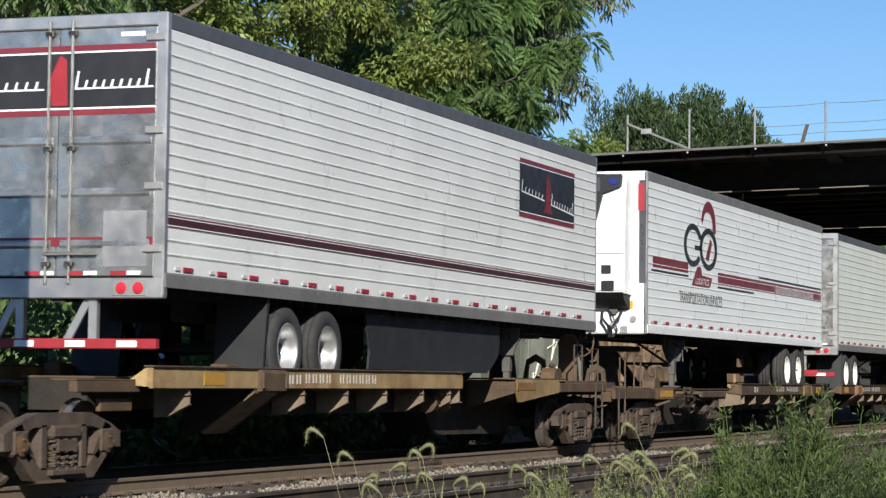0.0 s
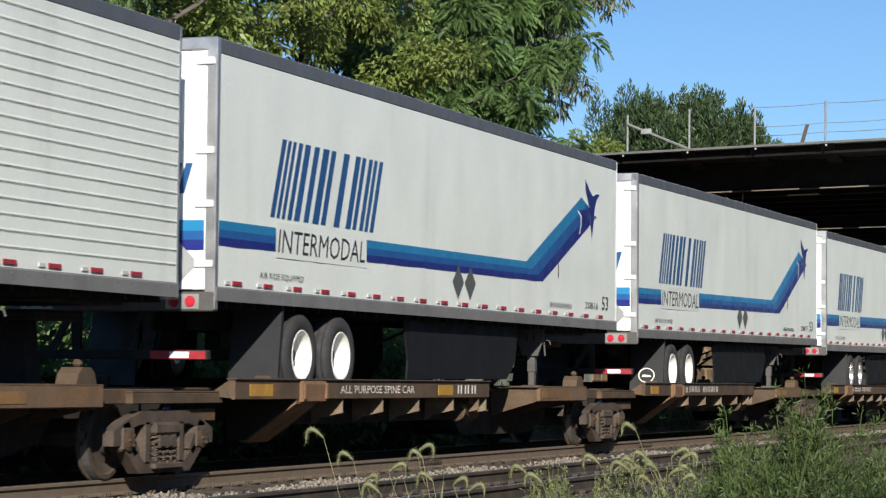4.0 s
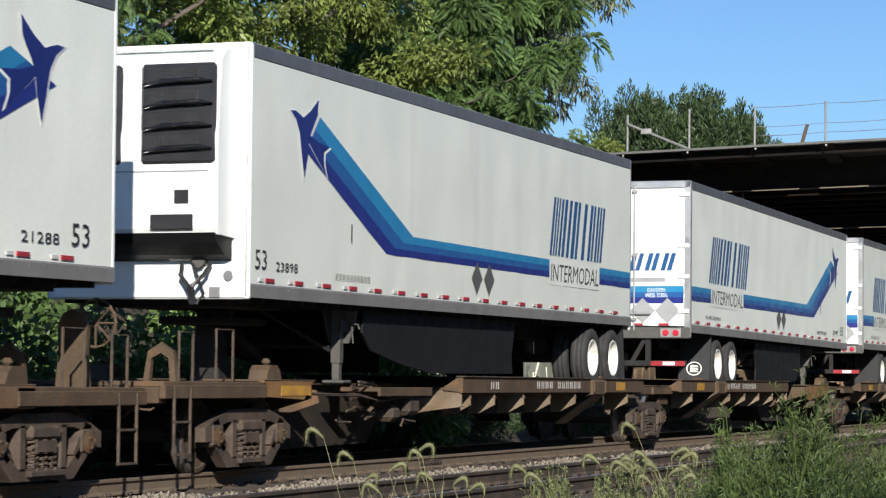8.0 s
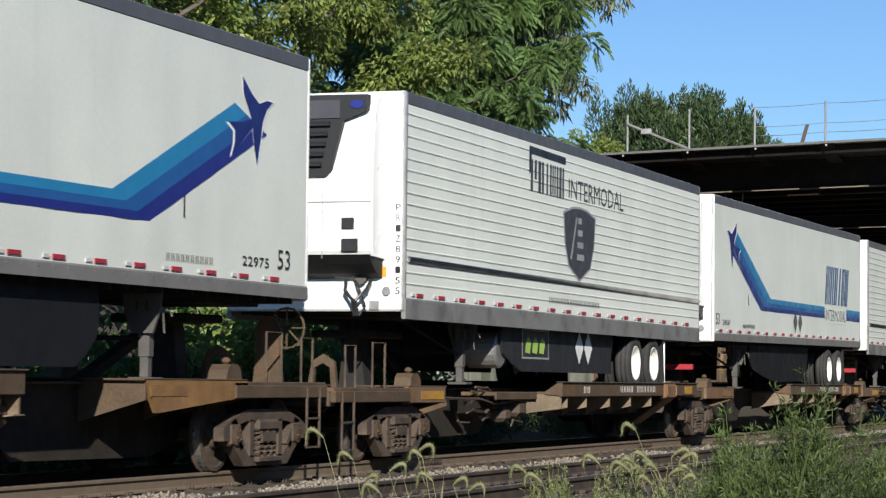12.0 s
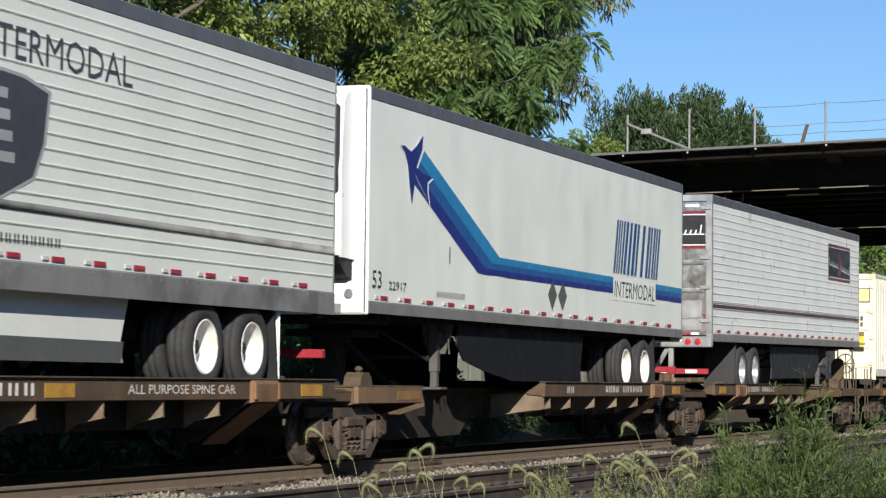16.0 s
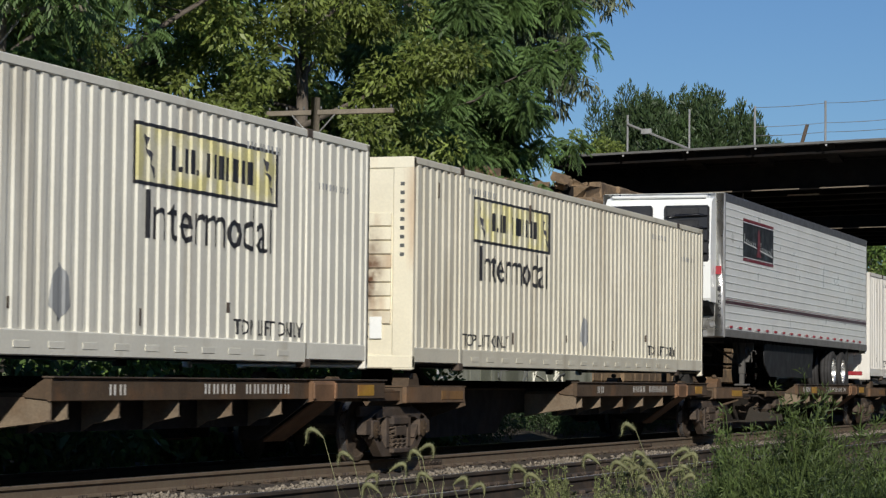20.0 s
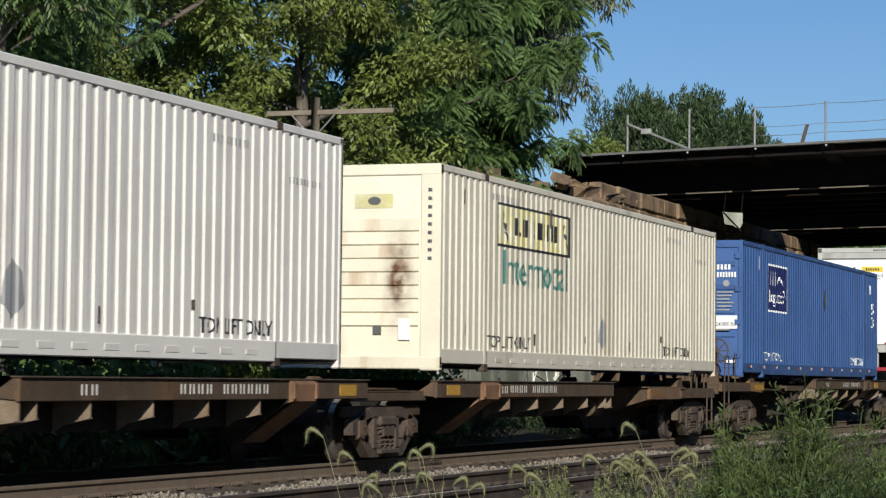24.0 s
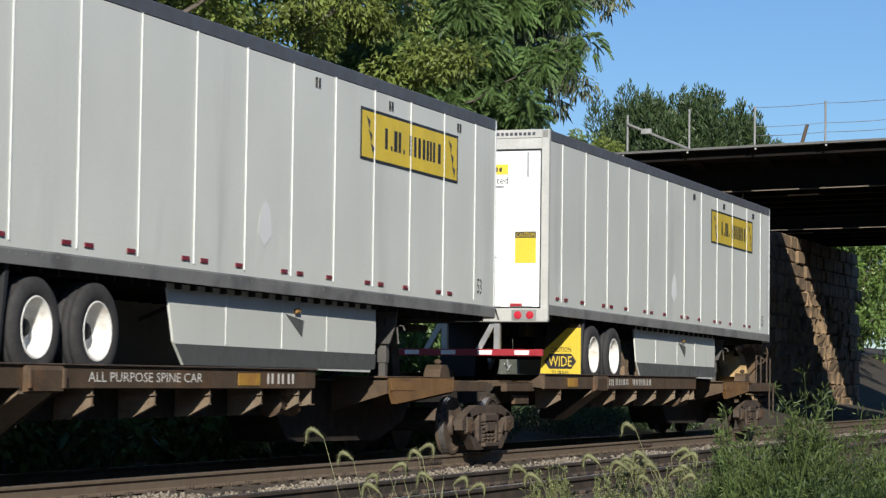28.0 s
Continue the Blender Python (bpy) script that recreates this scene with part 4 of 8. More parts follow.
    v, f = blades(170, left_bank, 0.4, 0.005, rng, 0.9)
    tagged(part("sparse_grass", big_mesh("sparse_grass", v, f, FOXTAIL), FOXTAIL, None), "sparse yellowing grass on the near bank", "grass", kind="stuff")
    tagged(part("near_bank", Mesh().add([(-4.6, 4.0, 0.0), (0.9, 4.0, 0.1), (0.9, 9.5, 0.1), (-4.6, 9.0, 0.0), (-3.6, 4.4, 0.62), (0.4, 4.4, 0.62), (0.4, 8.2, 0.62), (-3.6, 8.0, 0.62)], [(4, 5, 6, 7), (0, 1, 5, 4), (1, 2, 6, 5), (2, 3, 7, 6), (3, 0, 4, 7)]), GRAVEL, None), "low weedy soil bank before the tracks", "bank", kind="structure")
    right = Vector((math.cos(radians(20)), math.sin(radians(20)), 0))
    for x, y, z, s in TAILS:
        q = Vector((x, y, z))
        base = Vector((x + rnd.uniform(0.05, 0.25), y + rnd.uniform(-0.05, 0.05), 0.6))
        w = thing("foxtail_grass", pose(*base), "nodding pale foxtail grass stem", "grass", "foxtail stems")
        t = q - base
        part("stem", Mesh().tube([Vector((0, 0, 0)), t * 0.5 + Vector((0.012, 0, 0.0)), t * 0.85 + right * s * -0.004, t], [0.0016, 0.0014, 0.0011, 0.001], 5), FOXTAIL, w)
        size = rnd.uniform(0.042, 0.066)
        n = 9
        head = []
        for k in range(n):
            u = k / (n - 1)
            head.append(t + right * (s * size * 0.85 * math.sin(u * 1.7)) + Vector((0, 0, size * (0.55 * math.sin(u * 2.6) - 0.45 * u * u))))
        hd = part("seed_head", Mesh().tube(head, [0.0014, 0.0045, 0.0064, 0.0074, 0.0076, 0.007, 0.006, 0.0042, 0.0014], 8), FOXTAIL, w, "bristly curved seed head", smooth=True)
        br = Mesh()
        for k in range(260):
            u = k / 260 * (n - 1)
            i = min(n - 2, int(u))
            c = head[i].lerp(head[i + 1], u - i)
            along = (head[i + 1] - head[i]).normalized()
            d = Vector((rnd.gauss(0, 1), rnd.gauss(0, 1), rnd.gauss(0, 1))).normalized()
            e = c + d * 0.015 + along * 0.008
            sd = d.cross(Vector((0.3, 0.5, 0.8))).normalized() * 0.0007
            br.add([tuple(c - sd), tuple(c + sd), tuple(e)], [(0, 1, 2)])
        tagged(part("bristles", br, FOXTAIL, hd), kind="stuff")


def make_sky_block_bank():
    """An unseen earth bank, added to block sky light on the near side of the line."""
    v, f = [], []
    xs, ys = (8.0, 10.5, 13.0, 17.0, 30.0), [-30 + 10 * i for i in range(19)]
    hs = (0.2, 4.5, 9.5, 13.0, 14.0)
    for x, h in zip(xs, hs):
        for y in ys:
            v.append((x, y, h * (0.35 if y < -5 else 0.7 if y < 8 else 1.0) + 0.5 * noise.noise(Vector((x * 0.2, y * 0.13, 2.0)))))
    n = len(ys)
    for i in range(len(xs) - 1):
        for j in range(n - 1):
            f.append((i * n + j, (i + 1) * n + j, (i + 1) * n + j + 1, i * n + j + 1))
    tagged(part("earth_bank", Mesh().add(v, f), GRAVEL, None), "unseen earth bank added to block sky light from the near side", "bank", kind="structure")


def make_painted_wall():
    """A low pale retaining wall beyond the tracks, sprayed with paint."""
    w = thing("retaining_wall", pose(0, 0, 0), "low stained concrete retaining wall sprayed with faded paint", "wall", kind="structure")
    tops = [(53.5, 1.5), (56.4, 1.95), (57.2, 2.15), (58.0, 1.9), (61.0, 2.5), (63.6, 2.75), (66.9, 2.85)]
    for (y0, z0), (y1, z1) in zip(tops, tops[1:]):
        part("wall_panel", Mesh().prism([(y0 + 0.015, -0.3), (y1 - 0.015, -0.3), (y1 - 0.015, z1), (y0 + 0.015, z0)], -19.95, -19.6, "x"), CONCRETE, w, "pale cast panel")
    rnd = random.Random(77)
    for k in range(16):
        y, z = rnd.uniform(54, 66), rnd.uniform(0.7, 2.2)
        s, mat_ = rnd.uniform(0.15, 0.5), rnd.choice((CHARGREY, GREYVINYL, CHARCOAL, PALECREAM))
        ps = [(y + s * 1.4 * math.cos(u), z + s * math.sin(u)) for u in [rnd.uniform(0, 6.28) + q * 0.7 for q in range(5)]]
        part("paint_stroke", Mesh().tube([(-19.592, p, q) for p, q in ps], 0.03, 4), mat_, w, "faded sprayed stroke")


make_ground()
make_sky_block_bank()
make_painted_wall()
make_bridge()
make_pole(-22.75, 54, 8.0, 3.25, 1)
make_pole(-23.2, 40, 8.4, 3.0, 2)
make_trees()
make_shrubs()
make_undergrowth()
make_weeds()


# ---- trailers ----
LEN, WID, TOP = 16.38, 2.59, 4.02
shared = {}


def once(key, build):
    if key not in shared:
        shared[key] = build()
    return shared[key]


def tyre_mesh():
    return once("tyre", lambda: Mesh().lathe([(0.0, 0.305), (0.02, 0.32), (0.025, 0.4), (0.012, 0.47), (-0.02, 0.5), (-0.05, 0.502), (-0.055, 0.49), (-0.075, 0.49), (-0.08, 0.502), (-0.13, 0.503), (-0.135, 0.49), (-0.155, 0.49), (-0.16, 0.502), (-0.2, 0.5), (-0.24, 0.47), (-0.26, 0.4), (-0.26, 0.3)], (0, 0, 0), 36).mesh("tyre"))


def rim_mesh():
    """A deep dish: rolled edge, long barrel, flat disc far in with stud holes and a small hub."""
    def build():
        m = Mesh().lathe([(0.012, 0.31), (0.022, 0.302), (0.02, 0.288), (-0.012, 0.282), (-0.06, 0.272), (-0.2, 0.262), (-0.225, 0.24), (-0.232, 0.15), (-0.215, 0.13), (-0.21, 0.11)], (0, 0, 0), 32)
        for k in range(10):
            w = 2 * math.pi * k / 10
            y, z = 0.168 * math.cos(w), 0.168 * math.sin(w)
            m.tube([(-0.232, y, z), (-0.2, y, z)], 0.015, 6)
        return m.mesh("rim")
    return once("rim", build)


def hub_mesh():
    return once("hub", lambda: Mesh().lathe([(-0.24, 0.135), (-0.15, 0.115), (-0.14, 0.085), (-0.1, 0.08), (-0.095, 0.0)], (0, 0, 0), 20).mesh("hub"))


def road_wheel(parent, x, y, z, material, far=False, dual=False):
    t = part("tyre", tyre_mesh(), RUBBER, parent, smooth=True)
    t.matrix_local = pose(x, y, z, 0, 0, 180 if far else 0)
    r = part("rim", once(("rim", material.name), lambda: rim_mesh().copy()), material, t, "bright dished wheel rim", smooth=True)
    if not far:
        part("hub", hub_mesh(), UNDER, t, "dark axle hub", smooth=True)
    if dual:
        t2 = part("inner_tyre", tyre_mesh(), RUBBER, parent, smooth=True)
        t2.matrix_local = pose(x + (0.33 if far else -0.33), y, z, 0, 0, 180 if far else 0)


def side_panel(parent, style, near, flip, material, zr):
    """One long side wall, at x = 0 for the near one."""
    x = 0.0 if near else -WID
    s = -1 if near else 1
    m = Mesh(flip)
    if style == "ribbed":
        prof = [(x, zr + 0.15)]
        z = zr + 0.33
        while z < TOP - 0.3:
            prof += [(x, z), (x + s * 0.016, z + 0.003), (x + s * 0.016, z + 0.017), (x - s * 0.005, z + 0.024), (x - s * 0.005, z + 0.034), (x, z + 0.042)]
            z += 0.153
        prof += [(x, TOP - 0.17), (x + s * 0.04, TOP - 0.17), (x + s * 0.04, zr + 0.15)]
        m.prism(prof, 0.06, LEN - 0.06, "y")
        return part("side_wall", m, material, parent, "horizontally fluted wall sheet")
    v, f = [], []
    ny, nz = 96, 7
    for i in range(ny + 1):
        for j in range(nz + 1):
            y = 0.06 + (LEN - 0.12) * i / ny
            z = zr + 0.15 + (TOP - zr - 0.32) * j / nz
            w = 0.0075 * noise.noise(Vector((y * 1.7, z * 0.25, 3.0 if near else 7.0))) + 0.006 * noise.noise(Vector((y * 4.5, z * 0.9, 11.0))) * (1.6 if z < 1.95 else 0.4)
            if style == "panel":
                w *= 0.35
            v.append((x + w * (j not in (0, nz)), y, z))
    for i in range(ny):
        for j in range(nz):
            a = i * (nz + 1) + j
            f.append((a, a + nz + 1, a + nz + 2, a + 1))
    m.add(v, f)
    m.box(x + s * 0.015, x + s * 0.04, 0.07, LEN - 0.07, zr + 0.15, TOP - 0.17)
    return part("side_wall", m, material, parent, "smooth wall sheet with faint ripples", smooth=style != "panel")


def trailer(label, front_leads, style, side_mat, axle, wheel_mat, end, skirt=None, rail=RAILGREY, toprail=DARKRAIL, unit="A", dual=True, tape=0.87, spare=False, name="semi_trailer", zr=1.08, front_mat=None, drop=0.0, digits="", strip=False, leg=12.85):
    """A 53-foot road trailer. Its origin is at the near lower corner of the leading end, at the height of the tyres' feet."""
    t = thing(name, pose(0, 0, 0), label, "trailer", "trailers on the train")
    fl = LEN if front_leads else None
    M = lambda: Mesh(fl)
    side_panel(t, style, True, fl, side_mat, zr)
    side_panel(t, style, False, fl, side_mat, zr)
    part("roof", M().box(-WID + 0.02, -0.02, 0.03, LEN - 0.03, TOP - 0.02, TOP + 0.012, 0.01), WHITE, t)
    for x in (0.004, -WID - 0.004):
        s = -1 if x > 0 else 1
        part("top_rail", M().box(x, x + s * 0.06, 0.02, LEN - 0.02, TOP - 0.17, TOP + 0.004, 0.012), toprail, t, "dark grey roof rail")
        r = part("bottom_rail", M().prism([(x + s * -0.012, zr - drop), (x + s * -0.012, zr + 0.14), (x + s * 0.0, zr + 0.16), (x + s * 0.05, zr + 0.16), (x + s * 0.05, zr - drop)], 0.02, LEN - 0.02, "y"), rail, t, "riveted aluminium bottom rail")
        if x > 0:
            b = M()
            for k in range(53):
                y = 0.25 + k * 0.306
                b.box(x + 0.012, x + 0.0155, y - 0.02, y + 0.02, zr + 0.095, zr + 0.125, 0.0012)
            tagged(part("rivet_row", b, rail, r), kind="stuff")
    part("floor", M().box(-WID + 0.06, -0.06, 0.05, LEN - 0.05, zr + 0.03, zr + 0.14), UNDER, t)
    cm = M()
    for k in range(41):
        cm.box(-WID + 0.1, -0.1, 0.5 + 0.39 * k, 0.55 + 0.39 * k, zr - 0.06, zr + 0.03)
    tagged(part("floor_framing", cm, UNDER, t), kind="stuff")
    red_only = side_mat is GREYWHITE
    w = 0.18 if red_only else 0.25
    tp = once(("tape", w, red_only), lambda: Mesh().box(0.006, 0.018, -w, 0.0, -0.024, 0.024, 0.002).mesh("red_tape"))
    tw = once(("tapew", w), lambda: Mesh().box(0.006, 0.016, 0.0, w * 0.5, -0.02, 0.02, 0.002).mesh("white_tape"))
    for k in range(int((LEN - 0.6) / tape)):
        y = 0.5 + k * tape
        if red_only:
            for o in ((0.0,) if k % 2 else (-0.05, 0.42)):
                part("reflective_tape", tp, MAROON, t, "red reflective tape").location = (0, y + o + 0.13, zr + 0.27)
        else:
            part("reflective_tape", tp, TAPERED, t, "faded red reflective tape").location = (0, y + 0.2, zr + 0.21)
            part("reflective_tape", tw, TAPEWHITE, t, "greyed white reflective tape").location = (0, y - 0.24, zr + 0.21)
    # running gear
    bogie = M().box(-1.75, -1.63, axle - 1.3, axle + 2.9, 0.78, zr, 0.01).box(-0.96, -0.84, axle - 1.3, axle + 2.9, 0.78, zr, 0.01)
    for a in (axle, axle + 1.25):
        bogie.tube([(-WID + 0.3, a, 0.5), (-0.3, a, 0.5)], 0.07, 10)
        bogie.box(-1.8, -1.58, a - 0.3, a + 0.3, 0.55, 0.8, 0.02).box(-1.0, -0.78, a - 0.3, a + 0.3, 0.55, 0.8, 0.02)
    part("axle_slider", bogie, UNDER, t)
    for a in (axle, axle + 1.25):
        y = LEN - a if front_leads else a
        road_wheel(t, -0.06, y, 0.5, wheel_mat, dual=dual)
        road_wheel(t, -WID + 0.06, y, 0.5, wheel_mat, far=True)
    # mud flaps behind the wheels
    for x0, x1 in ((-0.68, -0.04), (-WID + 0.04, -WID + 0.68)):
        part("mud_flap", M().prism([(axle - 0.55, zr), (axle - 0.62, zr), (axle - 0.75, 0.12), (axle - 0.72, 0.12)], x0, x1, "x"), SKIRT, t, "dark rubber flap")
    # legs
    for x in (-0.42, -WID + 0.42):
        lg = part("landing_gear_leg", M().box(x - 0.065, x + 0.065, leg, leg + 0.13, 0.34, zr, 0.01).box(x - 0.05, x + 0.05, leg + 0.01, leg + 0.12, 0.12, 0.36, 0.01), LEGGREY, t, "grey steel prop leg")
        part("leg_bracket", M().prism([(x - 0.24, zr), (x + 0.24, zr), (x + 0.22, 0.86), (x + 0.13, 0.6), (x - 0.13, 0.6), (x - 0.22, 0.86)], leg - 0.05, leg - 0.01, "y").prism([(leg - 0.05, zr), (leg + 0.4, zr), (leg + 0.13, 0.6), (leg - 0.01, 0.6)], x - 0.09, x - 0.07, "x"), LEGGREY, lg, "flared mounting bracket")
        for q in (-0.07, 0.05):
            part("bracket_slot", M().box(x + q, x + q + 0.03, leg - 0.056, leg - 0.05, 0.84, 0.95), BLACKVINYL, lg)
        part("sand_shoe", M().box(x - 0.15, x + 0.15, leg - 0.07, leg + 0.2, 0.085, 0.125, 0.01), LEGGREY, lg)
    for q in (0.0, 0.09):
        part("crank_handle", M().tube([(-0.3 + q, leg + 0.06, 0.86), (-0.22 + q, leg + 0.06, 0.84), (-0.2 + q, leg + 0.06, 0.6 + 2 * q)], 0.013, 6), LEGGREY, t, "bent crank rod")
    part("gear_box", M().box(-0.36, -0.3, leg - 0.03, leg + 0.17, 0.74, 0.92, 0.02), LEGGREY, t)
    part("leg_brace", M().tube([(-0.42, 12.92, 0.55), (-WID + 0.42, 12.92, 0.55)], 0.03, 6).tube([(-0.42, 12.92, 0.5), (-0.9, 14.2, 1.02)], 0.025, 6).tube([(-WID + 0.42, 12.92, 0.5), (-WID + 0.9, 14.2, 1.02)], 0.025, 6), UNDER, t)
    part("kingpin_plate", M().box(-WID + 0.5, -0.5, 14.3, 16.05, zr - 0.1, zr - 0.04, 0.01), UNDER, t)
    if skirt:
        u0, u1, mat_, z0, tail = skirt
        part("side_skirt", M().prism([(u0, zr), (u0 + 0.2, z0 + 0.25), (u0 + (0.45 if z0 < 0.21 else 0.15), z0), (u1 - tail, z0), (u1 - tail * 0.5, z0 + (zr - z0) * 0.16), (u1 - tail * 0.12, z0 + (zr - z0) * 0.34), (u1, z0 + (zr - z0) * 0.6), (u1 - 0.03, zr)], -0.2, -0.17, "x"), mat_, t, "flat air skirt panel")
        if mat_ is WHITE:
            part("skirt_lip", M().prism([(u0 + 0.2, z0), (u0 + 0.15, z0 + 0.22), (u1 - 0.2, z0 + 0.26), (u1 - tail, z0)], -0.169, -0.162, "x"), CHARGREY, t, "dark grey lower lip")
        if mat_ is GREYWHITE:
            part("skirt_lip", M().prism([(u0 + 0.46, z0), (u0 + 0.22, z0 + 0.23), (u1, z0 + 0.24), (u1 - 0.05, z0 + 0.04)], -0.169, -0.162, "x"), CHARGREY, t, "dark grey lower lip")
            part("skirt_latch", M().prism([(9.0, 0.86), (9.55, 0.8), (9.5, 0.6)], -0.168, -0.16, "x"), CHARGREY, t)
            part("side_lamp", M().box(-0.17, -0.12, 9.24, 9.38, 0.87, 0.94, 0.02), AMBER, t, "small dull amber side lamp")
            for y in (7.3, 8.9, 10.3):
                part("skirt_joint", M().box(-0.168, -0.163, y - 0.008, y + 0.008, z0 + 0.24, zr), WHITE_CLEAN, t)
        part("side_skirt", M().prism([(u0, zr), (u0 + 0.15, z0), (u1 - tail, z0), (u1, z0 + (zr - z0) * 0.35), (u1, zr)], -WID + 0.17, -WID + 0.2, "x"), mat_, t, "flat air skirt panel")
        sb = M()
        for k in range(4):
            y = u0 + 0.6 + (u1 - u0 - 1.4) * k / 3
            sb.tube([(-0.19, y, 0.95), (-0.8, y, 0.7)], 0.02, 5)
        tagged(part("skirt_bracing", sb, UNDER, t), kind="stuff")
    if spare:
        part("fuel_tank", M().lathe([(0, 0.0), (0.0, 0.24), (0.03, 0.28), (0.5, 0.28), (0.53, 0.24), (0.53, 0)], (-0.75, 11.6, 0.62), 20), ALU, t, "round tank under the floor", smooth=False)
    # ends
    if front_leads:
        nose(t, unit, M, zr, front_mat, digits, strip)
        plain_end(t, M)
    else:
        rear(t, end, M)
        part("front_wall", M().box(-WID, 0.002, LEN - 0.06, LEN, zr - 0.02, TOP, 0.02), side_mat, t)
    for y0 in (0.0, LEN - 0.07):
        for x in (0.006, -WID - 0.006):
            s = -1 if x > 0 else 1
            part("corner_post", M().box(x, x + s * 0.07, y0, y0 + 0.07, zr - 0.02, TOP, 0.015), ALU if style == "ribbed" or y0 == 0 else WHITE_CLEAN, t, "vertical corner post")
    return t


def plain_end(t, M):
    part("rear_doors", M().box(-WID, 0.0, 0.0, 0.06, 1.0, TOP, 0.02), WHITE, t)
    g = part("underride_guard", M().box(-WID + 0.1, -0.1, 0.02, 0.12, 0.42, 0.53, 0.01), RED, t)
    part("guard_strut", M().box(-0.8, -0.72, 0.03, 0.13, 0.53, 1.0).box(-WID + 0.72, -WID + 0.8, 0.03, 0.13, 0.53, 1.0), ALU, g)


def nose(t, unit, M, zr, front_mat, digits, strip):
    """The leading front wall of a refrigerated trailer with its cooling unit."""
    part("front_wall", M().box(-WID, 0.002, LEN - 0.06, LEN, zr - 0.02, TOP, 0.03), front_mat or WHITE_CLEAN, t, "front wall")
    if front_mat:
        for x in (-0.11, -WID + 0.11):
            part("corner_cap", M().tube([(x, LEN - 0.06, zr), (x, LEN - 0.06, TOP)], 0.115, 16), STEEL_DOOR, t, "polished round corner", smooth=True)
    y = LEN
    c = -WID / 2
    w = 1.12 if unit == "A" else 1.02
    u = part("cooling_unit", M().prism([(y, 1.76), (y + 0.44, 1.78), (y + 0.48, 1.85), (y + 0.5, 2.9), (y + 0.42, 3.78), (y + 0.3, 3.9), (y, 3.95)], c - w, c + w, "x"), WHITE_CLEAN, t, "white cooling unit casing")
    part("belly_pan", M().prism([(y, 1.5), (y + 0.2, 1.56), (y + 0.4, 1.68), (y + 0.49, 1.8), (y, 1.78)], c - w + 0.02, c + w - 0.04, "x"), SKIRT_BLACK, u, "black curved underside")
    if unit == "A":
        fr = part("grille_frame", M().box(c + 0.14, c + 1.09, y + 0.44, y + 0.53, 2.58, 3.74, 0.07).box(c - 1.09, c - 0.1, y + 0.44, y + 0.53, 2.58, 3.74, 0.07), BLACKVINYL, u, "black grille frame")
        for k in range(4):
            z = 2.74 + 0.255 * k
            part("grille_panel", M().box(c + 0.2, c + 0.88, y + 0.52, y + 0.545, z, z + 0.19, 0.012), DARKGLASS, fr)
            part("grille_bar", M().tube([(c + 0.2, y + 0.56, z - 0.02), (c + 0.45, y + 0.58, z + 0.02), (c + 0.9, y + 0.57, z + 0.03), (c + 1.06, y + 0.54, z + 0.01)], [0.02, 0.034, 0.034, 0.015], 8), GLOSSBLACK, fr, "glossy black curved bar", smooth=True)
        part("roof_cap", M().box(c - 1.0, c + 1.0, y + 0.02, y + 0.4, 3.9, 3.96, 0.02), WHITE_CLEAN, u)
    else:
        fr = part("grille_frame", M().prism([(c - 1.04, 3.95), (c + 0.94, 3.93), (c + 0.935, 3.72), (c + 0.6, 3.6), (c + 0.44, 2.92), (c + 0.36, 2.84), (c - 1.04, 2.84)], y + 0.4, y + 0.54, "y"), SKIRT, u, "dark louvred housing with a slanted side")
        part("hood", M().prism([(y + 0.3, 3.96), (y + 0.56, 3.86), (y + 0.56, 3.62), (y + 0.5, 3.6)], c - 1.03, c + 0.56, "x"), CHARCOAL, fr, "dark rounded hood")
        for k in range(5):
            z = 2.96 + 0.135 * k
            part("louvre", M().prism([(y + 0.53, z), (y + 0.6, z + 0.02), (y + 0.6, z + 0.04), (y + 0.53, z + 0.09)], c - 1.0, c + 0.3 + 0.03 * k, "x"), BLACKVINYL, fr)
        part("badge", M().prism([(c + 0.8 + 0.1 * math.cos(w), 3.8 + 0.06 * math.sin(w)) for w in [k * math.pi / 6 for k in range(12)]], y + 0.54, y + 0.55, "y"), BLUE3, fr, "small dark blue oval badge")
        part("unit_seam", M().box(c + 0.3, c + 0.308, y + 0.496, y + 0.506, 1.75, 2.84), GREYVINYL, u)
    for k, (z0, z1) in enumerate(((1.84, 2.01), (2.14, 2.29))):
        part("control_window", M().box(c + 0.58 - 0.3 * (k == 0) * (unit == "A"), c + 0.82 - 0.06 * k, y + 0.5, y + 0.515, z0, z1, 0.01), BLACKVINYL, u, "small black control window")
    part("unit_seam", M().box(c - 1.0, c + 1.0, y + 0.496, y + 0.505, 2.5, 2.512), GREYVINYL, u)
    hs = M()
    hs.tube([(-0.82, y + 0.06, 1.46), (-0.8, y + 0.14, 1.34), (-0.66, y + 0.2, 1.2), (-0.66, y + 0.14, 1.0)], 0.028, 7)
    hs.tube([(-0.46, y + 0.06, 1.46), (-0.48, y + 0.14, 1.36), (-0.62, y + 0.2, 1.2), (-0.62, y + 0.14, 1.0)], 0.028, 7)
    hs.tube([(-0.7, y + 0.05, 1.5), (-0.6, y + 0.16, 1.4), (-0.52, y + 0.1, 1.12), (-0.6, y + 0.12, 1.0)], 0.018, 6)
    part("air_hose", hs, BLACKVINYL, t, "looped black hoses")
    part("connection_box", M().box(-1.0, -0.56, y, y + 0.07, 1.5, 1.64, 0.02), ALU, t)
    part("marker_lamp", M().tube([(-0.25, y, 1.33), (-0.25, y + 0.03, 1.33)], 0.06, 12), ALU, t, "round lamp")
